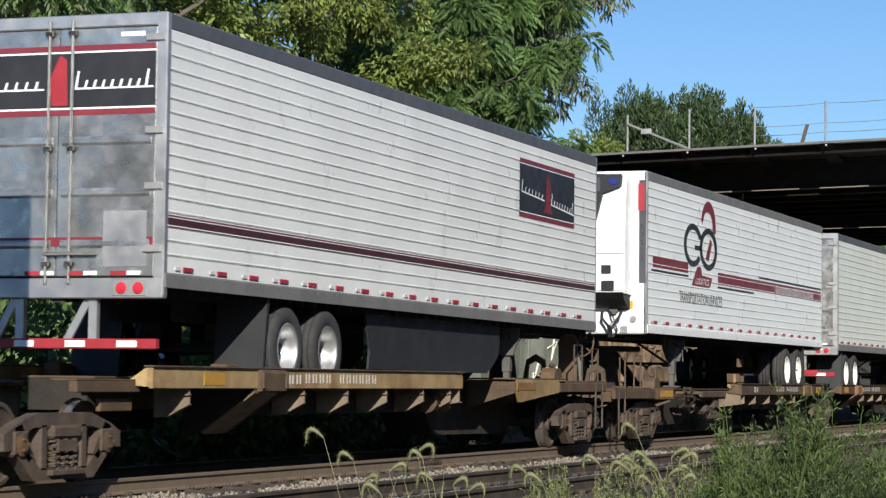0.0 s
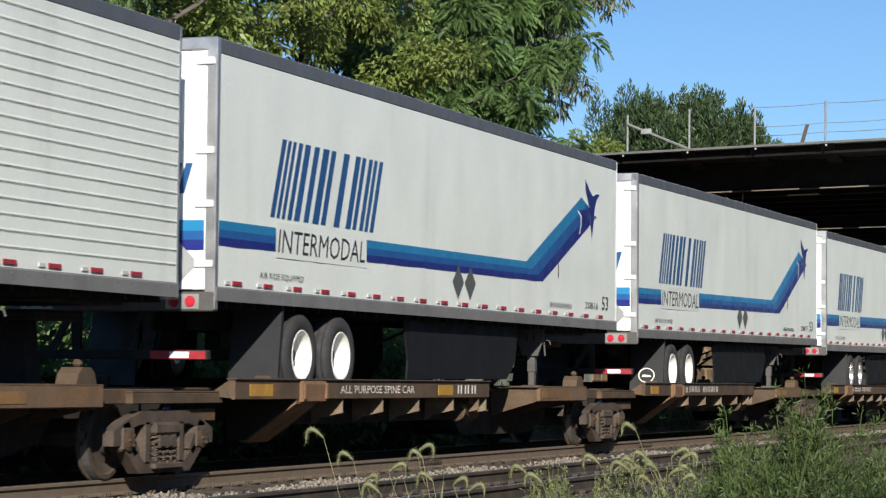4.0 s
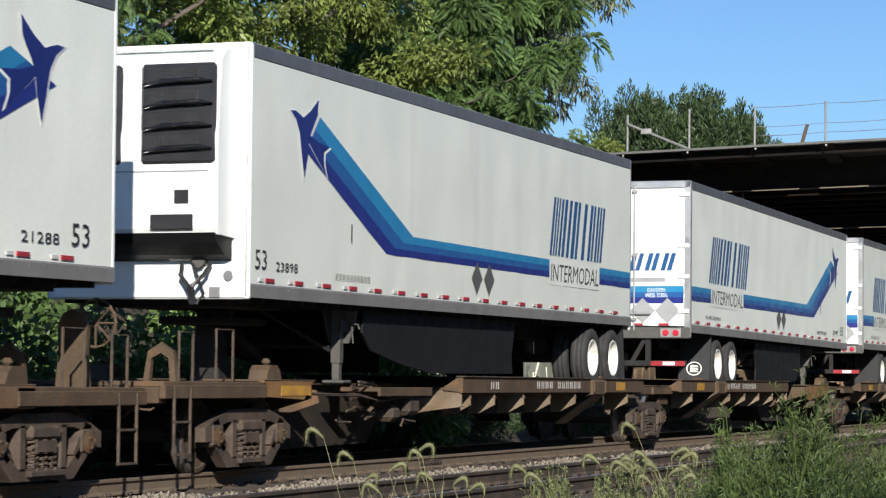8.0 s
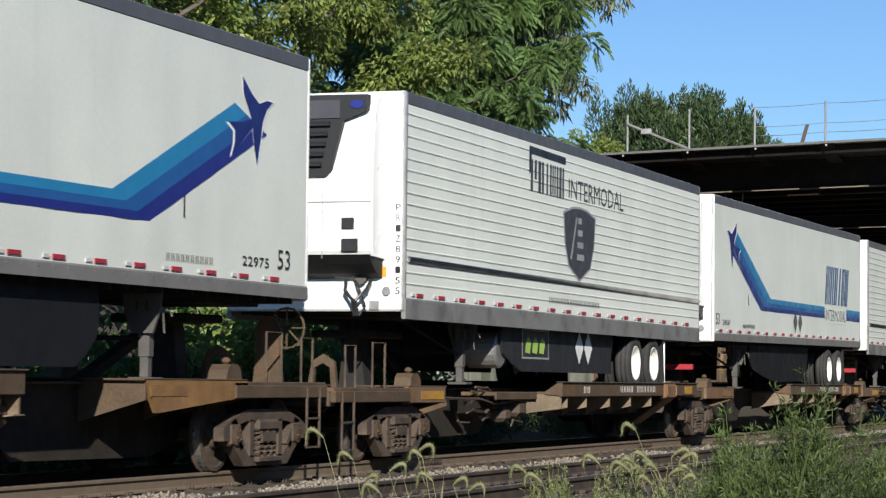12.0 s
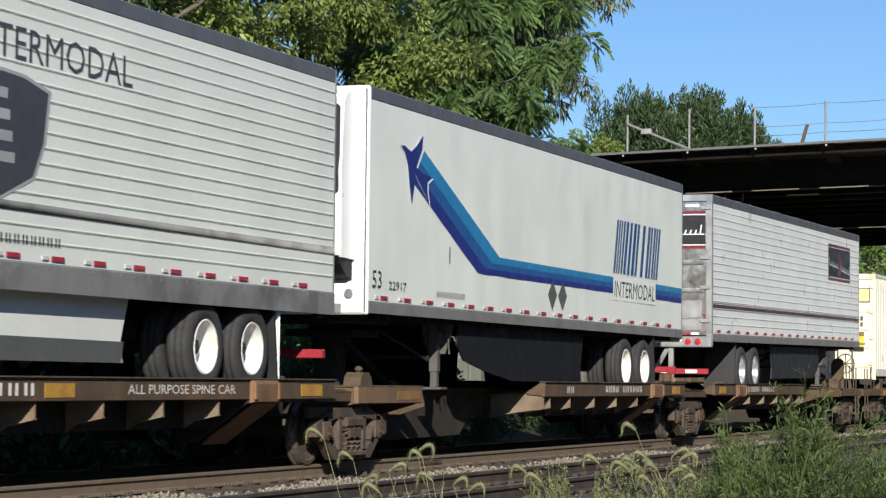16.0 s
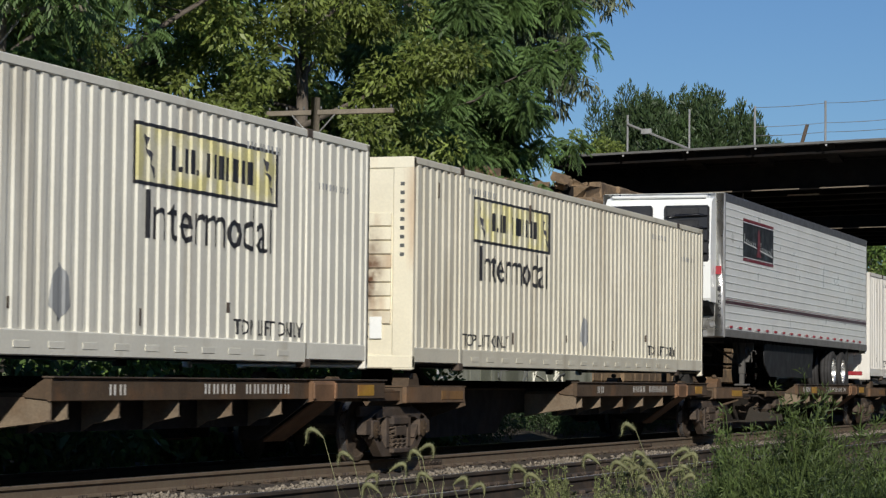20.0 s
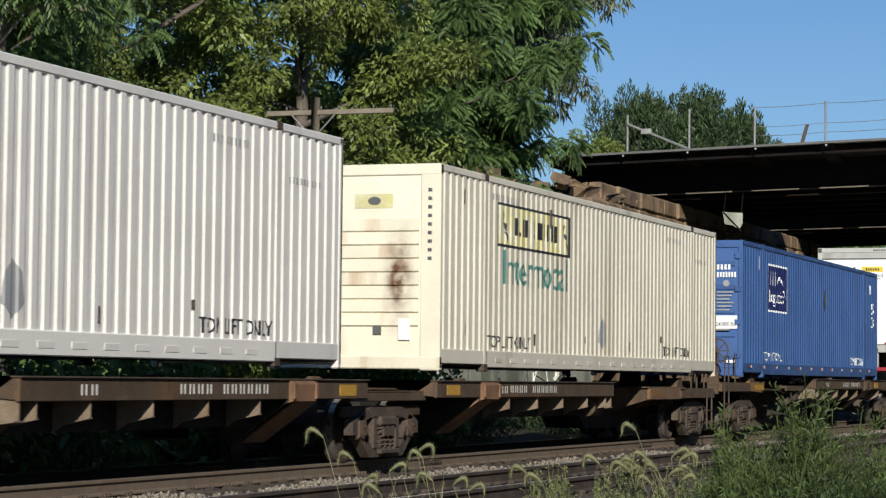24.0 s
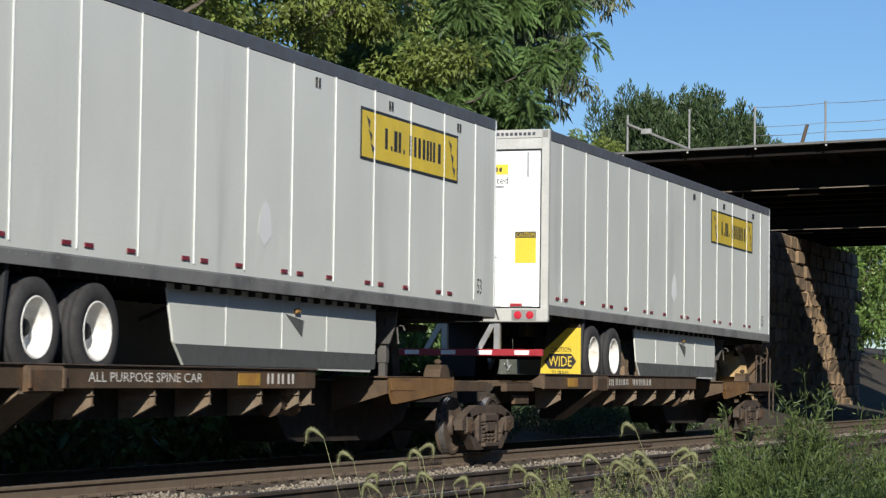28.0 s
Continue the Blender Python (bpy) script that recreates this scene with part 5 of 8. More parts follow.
    part("notice", M().box(-0.39, -0.26, y, y + 0.006, 1.52, 1.66), YELLOW if front_mat else ORANGE, t, "bright notice")
    part("valve_box", M().tube([(-0.6, y, 1.5), (-0.6, y + 0.09, 1.5)], 0.085, 10), LEGGREY, t, "round grey hose coupling")
    dy, zt = (-0.064, 2.1) if front_mat else (-0.008, 3.05 if strip else 2.5)
    if strip:
        rect_end("corner_strip", -0.15, -0.02, 1.98, 3.86, CHARCOAL, t, dy + 0.003, "dark corner strip")
    for k, ch in enumerate(digits):
        words_end("upright_digit", ch, -0.13, -0.06, zt - 0.09 - 0.14 * k, zt - 0.14 * k, BLACKVINYL, t, dy)
    if front_mat or strip:
        rect_end("red_tag", -0.17, -0.05, zt + 0.25, zt + (0.42 if front_mat else 0.75), RED, t, dy - 0.002, "red corner tag")
    part("data_plate", M().box(-0.5, -0.36, y, y + 0.006, 1.08, 1.2), ALU, t)


def rear(t, kind, M):
    """The rear end that leads: frame, doors, rods, hinges, lamps and guard."""
    frame_mat = {"steel": ALU, "white": ALU, "roll": FRAMEGREY, "rollr": FRAMEGREY}[kind]
    door_mat = {"steel": STEEL_DOOR, "white": WHITE_CLEAN, "roll": WHITE_CLEAN, "rollr": WHITE_CLEAN}[kind]
    c = -WID / 2
    fr = part("rear_frame", M().box(-0.12, 0.008, -0.02, 0.08, 0.98, TOP + 0.01, 0.012).box(-WID - 0.008, -WID + 0.12, -0.02, 0.08, 0.98, TOP + 0.01, 0.012).box(-WID, 0, -0.02, 0.08, TOP - 0.13, TOP + 0.012, 0.012), frame_mat, t, "metal door frame")
    part("rear_sill", M().box(-WID, 0.0, -0.03, 0.1, 0.96, 1.18, 0.012), LEGGREY if kind == "white" else frame_mat, fr)
    if kind in ("steel", "white"):
        for x0, x1 in ((-WID + 0.12, c - 0.006), (c + 0.006, -0.12)):
            d = part("rear_door", M().box(x0, x1, -0.012, 0.05, 1.2, TOP - 0.14, 0.01), door_mat, t, "polished steel door" if kind == "steel" else "white swing door")
            hinge = x0 if x0 < c else x1
            rod = c - 0.1 if x0 < c else c + 0.18
            for z in (1.45, 2.12, 2.72, 3.72):
                part("hinge", M().box(hinge - 0.12, hinge + 0.1, -0.045, -0.01, z, z + 0.08, 0.01), GALV if kind == "steel" else WHITE_CLEAN, d, "flat strap hinge")
            if kind == "steel":
                for z in (1.55, 2.1, 2.66):
                    part("door_bead", M().prism([(-0.012, z - 0.05), (-0.022, z - 0.02), (-0.022, z + 0.02), (-0.012, z + 0.05)], x0 + 0.05, x1 - 0.05, "x"), door_mat, d, "pressed bead across the door")
            for r in ((rod,) if kind == "white" else (rod, rod + (0.0))):
                lb = part("lock_rod", M().tube([(r, -0.05, 1.12), (r, -0.05, TOP - 0.05)], 0.018, 8), GALV, d, "vertical steel locking rod")
                part("rod_guides", M().box(r - 0.05, r + 0.05, -0.07, -0.012, 1.3, 1.36, 0.01).box(r - 0.05, r + 0.05, -0.07, -0.012, 2.55, 2.61, 0.01).box(r - 0.05, r + 0.05, -0.07, -0.012, TOP - 0.22, TOP - 0.16, 0.01), GALV, lb)
                part("door_handle", M().box(r - 0.02, r + 0.34, -0.075, -0.05, 1.42, 1.46, 0.008), GALV, lb, "flat steel handle")
    else:
        d = part("roll_door", M().box(-WID + 0.12, -0.12, 0.0, 0.05, 1.2, TOP - 0.3, 0.005), door_mat, t, "white roll-up door")
        for k in range(1, 7):
            part("door_joint", M().box(-WID + 0.13, -0.13, -0.0035, 0.0, 1.2 + 0.36 * k, 1.204 + 0.36 * k), GREYWHITE, d)
        part("door_seal", M().box(-0.135, -0.12, -0.012, 0.0, 1.2, TOP - 0.3).box(-WID + 0.12, -WID + 0.135, -0.012, 0.0, 1.2, TOP - 0.3).box(-WID + 0.12, -0.12, -0.014, 0.0, TOP - 0.325, TOP - 0.3), BLACKVINYL, d, "thin black door seal")
        part("door_latch", M().box(-0.36, -0.33, -0.012, 0.0, TOP - 0.75, TOP - 0.35), GREYVINYL, d)
        part("door_track_cover", M().box(-WID + 0.12, -0.12, -0.01, 0.05, TOP - 0.3, TOP - 0.13, 0.006), FRAMEGREY, t)
        rv = M()
        for k in range(3):
            for j in range(30):
                rv.box(-0.62 - 0.55 * k, -0.605 - 0.55 * k, -0.004, 0.0, 1.45 + j * 0.06, 1.46 + j * 0.06)
        tagged(part("rivet_lines", rv, GREYWHITE, d), kind="stuff")
        part("pull_strap", M().tube([(-1.0, -0.02, 1.42), (-1.1, -0.05, 1.35), (-0.85, -0.04, 1.15), (-0.8, -0.04, 1.0)], 0.015, 6), BLACKVINYL, d, "black pull strap")
        part("handle_bar", M().box(-1.85, -0.85, -0.02, 0, 1.98, 2.0), GREYVINYL, d)
    for k in range(4):
        x = -0.42 - 0.52 * k
        part("reflective_tape", M().box(x - 0.2, x, -0.034 if kind in ("white", "steel") else -0.02, -0.028 if kind in ("white", "steel") else -0.012, 1.21, 1.255), RED, t, "red reflective tape")
        part("reflective_tape", M().box(x, x + 0.16, -0.034 if kind in ("white", "steel") else -0.02, -0.028 if kind in ("white", "steel") else -0.012, 1.21, 1.255), WHITE_CLEAN, t, "white reflective tape")
    for x in (-0.28, -0.48, -WID + 0.28, -WID + 0.48):
        lampbase = part("tail_lamp_box", M().box(x - 0.105, x + 0.105, -0.04, -0.03, 0.985, 1.155, 0.01), GALV, t)
        part("tail_lamp", M().tube([(x, -0.04, 1.07), (x, -0.055, 1.07), (x, -0.062, 1.07)], [0.065, 0.06, 0.03], 14), REDLAMP, lampbase, "round red tail lamp")
    g = part("underride_guard", M().box(-WID + 0.08, -0.08, 0.0, 0.1, 0.42, 0.53, 0.01), UNDER if kind == "white" else RED, t, "red and white striped guard bar" if kind != "white" else "grimy guard bar with a taped end")
    if kind == "white":
        part("guard_tape", M().box(-0.78, -0.1, -0.004, 0.0, 0.43, 0.52), RED, g, "red reflective tape")
    for k in range(1 if kind == "white" else 4):
        x = -0.3 - 0.62 * k
        part("guard_tape", M().box(x - 0.24, x, -0.007, 0.0, 0.44, 0.51), WHITE_CLEAN, g, "white reflective tape")
    for x in (-0.85, -WID + 0.85):
        part("guard_strut", M().prism([(x - 0.05, 0.53), (x + 0.05, 0.53), (x + 0.05, 0.98), (x - 0.05, 0.98)], 0.03, 0.1, "y").prism([(x - 0.36, 0.53), (x - 0.26, 0.53), (x - 0.04, 0.92), (x - 0.05, 0.98), (x - 0.1, 0.98)], 0.05, 0.08, "y"), ALU if kind != "white" else UNDER, g)


def poly_side(name, pts, material, parent, x=0.006, label="", thick=0.0):
    """A flat sticker on the near side; pts are (y, z)."""
    return part(name, Mesh().add([(x, p[0], p[1]) for p in pts], [tuple(range(len(pts)))]), material, parent, label)


def rect_side(name, y0, y1, z0, z1, material, parent, x=0.006, label=""):
    return poly_side(name, [(y0, z0), (y1, z0), (y1, z1), (y0, z1)], material, parent, x, label)


def rect_end(name, x0, x1, z0, z1, material, parent, y=-0.016, label=""):
    return part(name, Mesh().add([(x0, y, z0), (x1, y, z0), (x1, y, z1), (x0, y, z1)], [(0, 1, 2, 3)]), material, parent, label)


def stripe(parent, mats, lines, x=0.0065, label="blue stripe"):
    """Bands between neighbouring lines; each line is a run of (y, z)."""
    for k, mat_ in enumerate(mats):
        a, b = lines[k], lines[k + 1]
        f = Mesh()
        for i in range(len(a) - 1):
            f.add([(x, *a[i]), (x, *a[i + 1]), (x, *b[i + 1]), (x, *b[i])], [(0, 1, 2, 3)])
        part("stripe_band", f, mat_, parent, label)


STEMS = {"four": ((0, 0.2), (0.29, 0.44), (0.53, 0.68), (0.8, 1.0)), "three": ((0, 0.26), (0.37, 0.6), (0.74, 1.0)), "two": ((0.02, 0.36), (0.6, 0.92)), "wide": ((0.04, 0.44), (0.58, 0.88)), "one": ((0.3, 0.7),), "dot": ((0.2, 0.8),)}


def word_bars(parent, y0, y1, z0, z1, word, material, x=0.0065, lean=0.0, cut=0.0):
    """A brand word as rows of plain upright bars, one mesh for each sign; word: (kind, width) pairs."""
    total = sum(w for _, w in word)
    a, h = y0, z1 - z0
    for k, (kind, w) in enumerate(word):
        w *= (y1 - y0 - lean) / total
        m = Mesh()
        for i, (p, q) in enumerate(STEMS.get(kind, ())):
            top = 0.22 if kind == "dot" else 1.0
            low = cut if kind == "two" and i == 1 else 0.0
            e = lambda u, f: (x, a + w * (0.05 + 0.9 * u) + lean * f, z0 + h * f)
            m.add([e(p, low), e(q, low), e(q, top), e(p, top)], [(0, 1, 2, 3)])
        if m.v:
            part("letter_block", m, material, parent)
        a += w


def swallow(parent, y, z, d):
    """A slim bird mark with two long wings and a forked tail; d = 1 points away from the leading end."""
    out = [(-0.55, 0.25), (-0.4, 0.26), (-0.16, 0.2), (0.06, 0.3), (0.31, 0.47), (0.28, 0.27), (0.1, 0.06), (0.06, 0.0), (0.32, -0.06), (0.68, -0.09), (0.5, -0.17), (0.5, -0.3), (0.58, -0.46), (0.3, -0.28), (0.02, -0.1), (-0.02, -0.28), (-0.11, -0.53), (-0.2, -0.27), (-0.27, 0.0), (-0.38, 0.15)]
    poly_side("bird_edge", [(y - d * a * 1.1, z + b * 1.07 - 0.005) for a, b in out], WHITE_CLEAN, parent, 0.009)
    poly_side("bird_mark", [(y - d * a, z + b) for a, b in out], BIRDBLUE, parent, 0.0115, "dark blue bird-like mark")


def vertical_words(text, y, z1, size, parent, material=BLACKVINYL, x=0.008):
    for k, ch in enumerate(text):
        if ch != " ":
            words_side("upright_digit", ch, y, y + size * 0.6, z1 - (k + 1) * size * 1.35, z1 - (k + 1) * size * 1.35 + size, material, parent, x)


def bluestripe_side(t, lead_rear, fleet):
    """Blue swept stripe, letter blocks and the word below them; heights are above the tyres' feet."""
    if lead_rear:
        n = [(0.07, 0), (1.6, 0)]
        top = [(0.08, 1.98), (11.25, 2.04), (14.2, 3.24)]
        bot = [(0.08, 1.7), (12.1, 1.76), (15.1, 2.96)]
        d, bird = 1, (14.7, 3.1)
        word, inter = (1.45, 5.15), (1.72, 4.5)
        dia = (8.1, 8.62)
        gap = (1.66, 4.56)
        num = (14.45, 15.2, 15.45, 15.82)
    else:
        top = [(16.3, 2.02), (5.35, 2.06), (2.05, 3.36)]
        bot = [(16.3, 1.74), (4.35, 1.78), (1.62, 2.9)]
        d, bird = -1, (1.68, 3.1)
        word, inter = (11.5, 14.75), (11.6, 14.3)
        dia = (8.0, 8.55)
        gap = (11.53, 14.37)
        num = (0.75, 1.4, 0.15, 0.48)

    def mixl(f):
        return [(a[0] + (b[0] - a[0]) * f, a[1] + (b[1] - a[1]) * f) for a, b in zip(top, bot)]
    lines = [top, mixl(0.36), mixl(0.68), bot]
    stripe(t, (BLUE1, BLUE2, BLUE3), lines)
    rect_side("stripe_gap", gap[0], gap[1], 1.64, 2.06, WHITE, t, 0.008)
    words_side("lettering", "INTERMODAL", inter[0], inter[1], 1.7, 1.98, BLACKVINYL, t, 0.01, shear=0.15, label="black word")
    word_bars(t, word[0], word[1], 2.11, 3.05, (("four", 1.25), ("two", 1), ("wide", 1), ("one", 0.95), ("wide", 0.85), ("three", 1.0)), LETTERBLUE, 0.0075, 0.34 if lead_rear else 0.25, 0.0)
    for y in dia:
        poly_side("placard_diamond", [(y - 0.24, 1.6), (y, 1.36), (y + 0.24, 1.6), (y, 1.84)], CHARGREY, t, 0.012, "grey diamond placard")
    swallow(t, bird[0], bird[1], d)
    words_side("fleet_number", fleet, num[0], num[1], 1.41, 1.52, BLACKVINYL, t, 0.012)
    words_side("length_mark", "53", num[2], num[3], 1.41, 1.64, BLACKVINYL, t, 0.012)
    rect_side("slot", 12.9 if lead_rear else 3.1, 12.94 if lead_rear else 3.14, 1.86, 2.1, BLACKVINYL, t, 0.012)
    stencil(t, 12.5 if lead_rear else 2.6, 1.38, 10, 0.12, 0.075, CHARGREY, 0.012)
    if lead_rear:
        words_side("small_print", "AIR RIDE EQUIPPED", 1.2, 2.5, 1.37, 1.45, CHARGREY, t, 0.012)


def bluestripe_rear(t):
    for z0, z1, m in ((1.86, 1.98, BLUE1), (1.76, 1.86, BLUE2), (1.64, 1.76, BLUE3)):
        rect_end("stripe_band", -WID + 0.13, -0.13, z0, z1, m, t, -0.014, "blue stripe")
    for k in range(6):
        x = -2.2 + 0.32 * k
        part("letter_block", Mesh().add([(x, -0.015, 2.28), (x + 0.09, -0.015, 2.28), (x + 0.19, -0.015, 2.62), (x + 0.1, -0.015, 2.62)], [(0, 1, 2, 3)]).add([(x + 0.13, -0.015, 2.28), (x + 0.22, -0.015, 2.28), (x + 0.32, -0.015, 2.62), (x + 0.23, -0.015, 2.62)], [(0, 1, 2, 3)]), LETTERBLUE, t)
    rect_end("small_print", -1.2, -0.5, 2.06, 2.14, GREYVINYL, t, -0.015)
    words_end("notice", "CAUTION", -0.86, -0.5, 1.86, 1.94, WHITE_CLEAN, t, -0.018)
    words_end("notice", "WIDE TURN", -0.9, -0.46, 1.76, 1.84, WHITE_CLEAN, t, -0.018)
    for x in (-0.95, -0.45):
        part("placard_diamond", Mesh().add([(x - 0.25, -0.02, 1.5), (x, -0.02, 1.25), (x + 0.25, -0.02, 1.5), (x, -0.02, 1.75)], [(0, 1, 2, 3)]), GREYVINYL, t, "grey diamond placard")


def blacksign_side(t, lead_rear):
    rect_side("pinstripe", 0.08, LEN - 0.08, 1.73, 1.83, DARKMAROON, t, 0.004, "dark maroon stripe")
    rect_side("pinstripe", 0.08, LEN - 0.08, 1.845, 1.86, MAROON, t, 0.004, "thin red line")
    a, b = (12.15, 15.05) if lead_rear else (1.65, 4.65)
    rect_side("sign_panel", a, b, 2.72, 3.62, BLACKVINYL, t, 0.006, "black panel with red lines")
    rect_side("red_line", a, b, 3.56, 3.62, MAROON, t, 0.008)
    rect_side("red_line", a, b, 2.72, 2.78, MAROON, t, 0.008)
    rect_side("white_line", a, b, 3.535, 3.55, WHITE_CLEAN, t, 0.008)
    rect_side("white_line", a, b, 2.79, 2.805, WHITE_CLEAN, t, 0.008)
    c = (a + b) / 2
    poly_side("red_mark", [(c - 0.22, 2.86), (c + 0.26, 2.86), (c + 0.16, 2.98), (c + 0.14, 3.3), (c + 0.02, 3.5), (c - 0.08, 3.4), (c - 0.12, 3.0)], MAROON, t, 0.009, "plain red brand shape")
    for a0, z0, n, w, tall in ((a + 0.08, 3.1, 7, 0.17, (0,)), (c + 0.16, 3.0, 9, 0.14, (0, 8))):
        m = Mesh()
        for k in range(n):
            o, z, h = a0 + w * k, z0 - 0.009 * k, 0.2 if k in tall else 0.1
            m.add([(0.011, o, z), (0.011, o + 0.035, z), (0.011, o + 0.075, z + h), (0.011, o + 0.045, z + h)], [(0, 1, 2, 3)])
            m.add([(0.0112, o + 0.02, z), (0.0112, o + w, z - 0.009), (0.0112, o + w, z + 0.012), (0.0112, o + 0.02, z + 0.02)], [(0, 1, 2, 3)])
        part("script_stroke", m, WHITE_CLEAN, t, "white handwritten-style strokes")


def blacksign_rear(t):
    rect_end("sign_panel", -WID + 0.13, -0.13, 3.02, 3.62, BLACKVINYL, t, -0.015, "black panel with red lines")
    for z in (3.64, 2.94):
        rect_end("red_line", -WID + 0.13, -0.13, z, z + 0.06, MAROON, t, -0.016)
    for z in (3.615, 3.005):
        rect_end("white_line", -WID + 0.13, -0.13, z, z + 0.02, WHITE_CLEAN, t, -0.0175)
    rect_end("door_sticker", -0.55, -0.26, 3.78, 3.83, WHITE_CLEAN, t, -0.016)
    rect_end("red_line", -WID + 0.13, -0.13, 1.52, 1.62, MAROON, t, -0.015)
    part("red_mark", Mesh().add([(-1.38, -0.018, 3.05), (-1.18, -0.018, 3.05), (-1.2, -0.018, 3.55), (-1.28, -0.018, 3.6), (-1.4, -0.018, 3.35)], [(0, 1, 2, 3, 4)]), RED, t, "plain red brand shape")
    for a0, n, w, tall in ((-1.1, 9, 0.105, (0, 8)), (-2.35, 7, 0.125, (0,))):
        m = Mesh()
        for k in range(n):
            o, h = a0 + w * k, 0.2 if k in tall else 0.1
            m.add([(o, -0.018, 3.22), (o + 0.03, -0.018, 3.22), (o + 0.06, -0.018, 3.22 + h), (o + 0.035, -0.018, 3.22 + h)], [(0, 1, 2, 3)])
            m.add([(o + 0.015, -0.0182, 3.22), (o + w, -0.0182, 3.22), (o + w, -0.0182, 3.24), (o + 0.015, -0.0182, 3.24)], [(0, 1, 2, 3)])
        part("script_stroke", m, WHITE_CLEAN, t, "white handwritten-style strokes")
    rect_end("placard_holder", -0.72, -0.2, 1.3, 1.9, ALU, t, -0.02, "scuffed metal placard holder")


def ring_side(t):
    for a, b, z0, z1, m in ((0.4, 3.05, 2.3, 2.5, MAROON), (0.3, 3.05, 2.22, 2.26, BLACKVINYL), (5.5, 16.2, 2.18, 2.42, MAROON), (5.5, 8.8, 2.1, 2.14, BLACKVINYL), (9.3, 16.2, 2.46, 2.5, BLACKVINYL)):
        rect_side("stripe_band", a, b, z0, z1, m, t, 0.004, "maroon stripe" if m is MAROON else "black line")
    for cy, cz, r, g in ((3.42, 2.86, 0.68, True), (4.68, 2.84, 0.68, False)):
        f = Mesh()
        n = 30
        for k in range(n):
            if g and k in (27, 28, 29, 0, 1):
                continue
            a0, a1 = 2 * math.pi * k / n, 2 * math.pi * (k + 1) / n
            f.add([(0.006, cy + r * math.cos(a) * 1.08, cz + r * 0.62 * math.sin(a)) for a in (a0, a1)] + [(0.006, cy + (r - 0.2) * math.cos(a) * 1.08, cz + (r - 0.19) * 0.62 * math.sin(a)) for a in (a1, a0)], [(0, 1, 2, 3)])
        part("ring_mark", f, BLACKVINYL, t, "black ring shape")
    rect_side("ring_bar", 3.55, 4.12, 2.78, 2.87, BLACKVINYL, t, 0.006)
    poly_side("needle", [(4.42, 2.64), (4.68, 2.6), (4.98, 2.98), (4.8, 3.06)], MAROON, t, 0.008)
    arc = [math.radians(-12 + 18 * k) for k in range(11)]
    poly_side("flag_mark", [(4.66 + 0.62 * math.cos(w), 3.28 + 0.52 * math.sin(w)) for w in arc] + [(4.6 + 0.42 * math.cos(w), 3.26 + 0.33 * math.sin(w)) for w in reversed(arc)], MAROON, t, 0.008)
    poly_side("name_panel", [(3.3, 2.08), (4.8, 2.08), (5.0, 2.28), (4.15, 2.3), (4.05, 2.46), (3.75, 2.46)], MAROON, t, 0.009, "maroon panel")
    words_side("lettering", "LOGISTICS", 3.6, 4.7, 2.11, 2.24, WHITE_CLEAN, t, 0.011, shear=0.2)
    words_side("lettering", "TRANSPORTATION SERVICES", 2.35, 5.85, 1.72, 1.94, BLACKVINYL, t, 0.008, label="black words")
    stencil(t, 11.0, 2.22, 26, 0.165, 0.15, WHITE_CLEAN)


def shield_side(t):
    part("rub_rail", Mesh().tube([(0.0, 0.1, 1.76), (0.0, LEN - 0.1, 1.76)], 0.045, 10), GRIMYRAIL, t, "half-round grey rub rail", smooth=True)
    word_bars(t, 5.45, 7.3, 3.1, 3.6, (("two", 1), ("wide", 1), ("one", 0.6), ("four", 1.3), ("wide", 0.9)), CHARCOAL, 0.006, 0.0, 0.4)
    poly_side("letter_shade", [(5.4, 3.35), (5.52, 3.42), (5.52, 3.68), (7.32, 3.66), (7.34, 3.78), (5.4, 3.8)], BLACKVINYL, t, 0.0055, "black cast-shadow block")
    words_side("lettering", "INTERMODAL", 7.5, 10.8, 3.14, 3.46, CHARCOAL, t, 0.008, label="dark grey word")
    c = 8.15
    out = [(c - 0.88, 2.88), (c - 0.4, 2.98), (c, 3.0), (c + 0.4, 2.98), (c + 0.88, 2.88), (c + 0.8, 2.4), (c + 0.6, 2.05), (c, 1.83), (c - 0.6, 2.05), (c - 0.8, 2.4)]
    poly_side("shield_edge", [(c + (a - c) * 1.07, 2.42 + (b - 2.42) * 1.06) for a, b in out], GREYVINYL, t, 0.006)
    poly_side("shield", out, CHARCOAL, t, 0.008, "dark grey shield shape")
    for k in range(4):
        rect_side("shield_mark", c - 0.1 - 0.02 * k, c + 0.1 + 0.05 * k, 2.75 - 0.2 * k, 2.85 - 0.2 * k, GREYVINYL, t, 0.01)
    poly_side("shield_mark", [(c - 0.55, 2.15), (c - 0.45, 2.15), (c - 0.15, 2.85), (c - 0.22, 2.85)], GREYVINYL, t, 0.0105)
    stencil(t, 6.5, 1.4, 18, 0.16, 0.09, CHARCOAL)


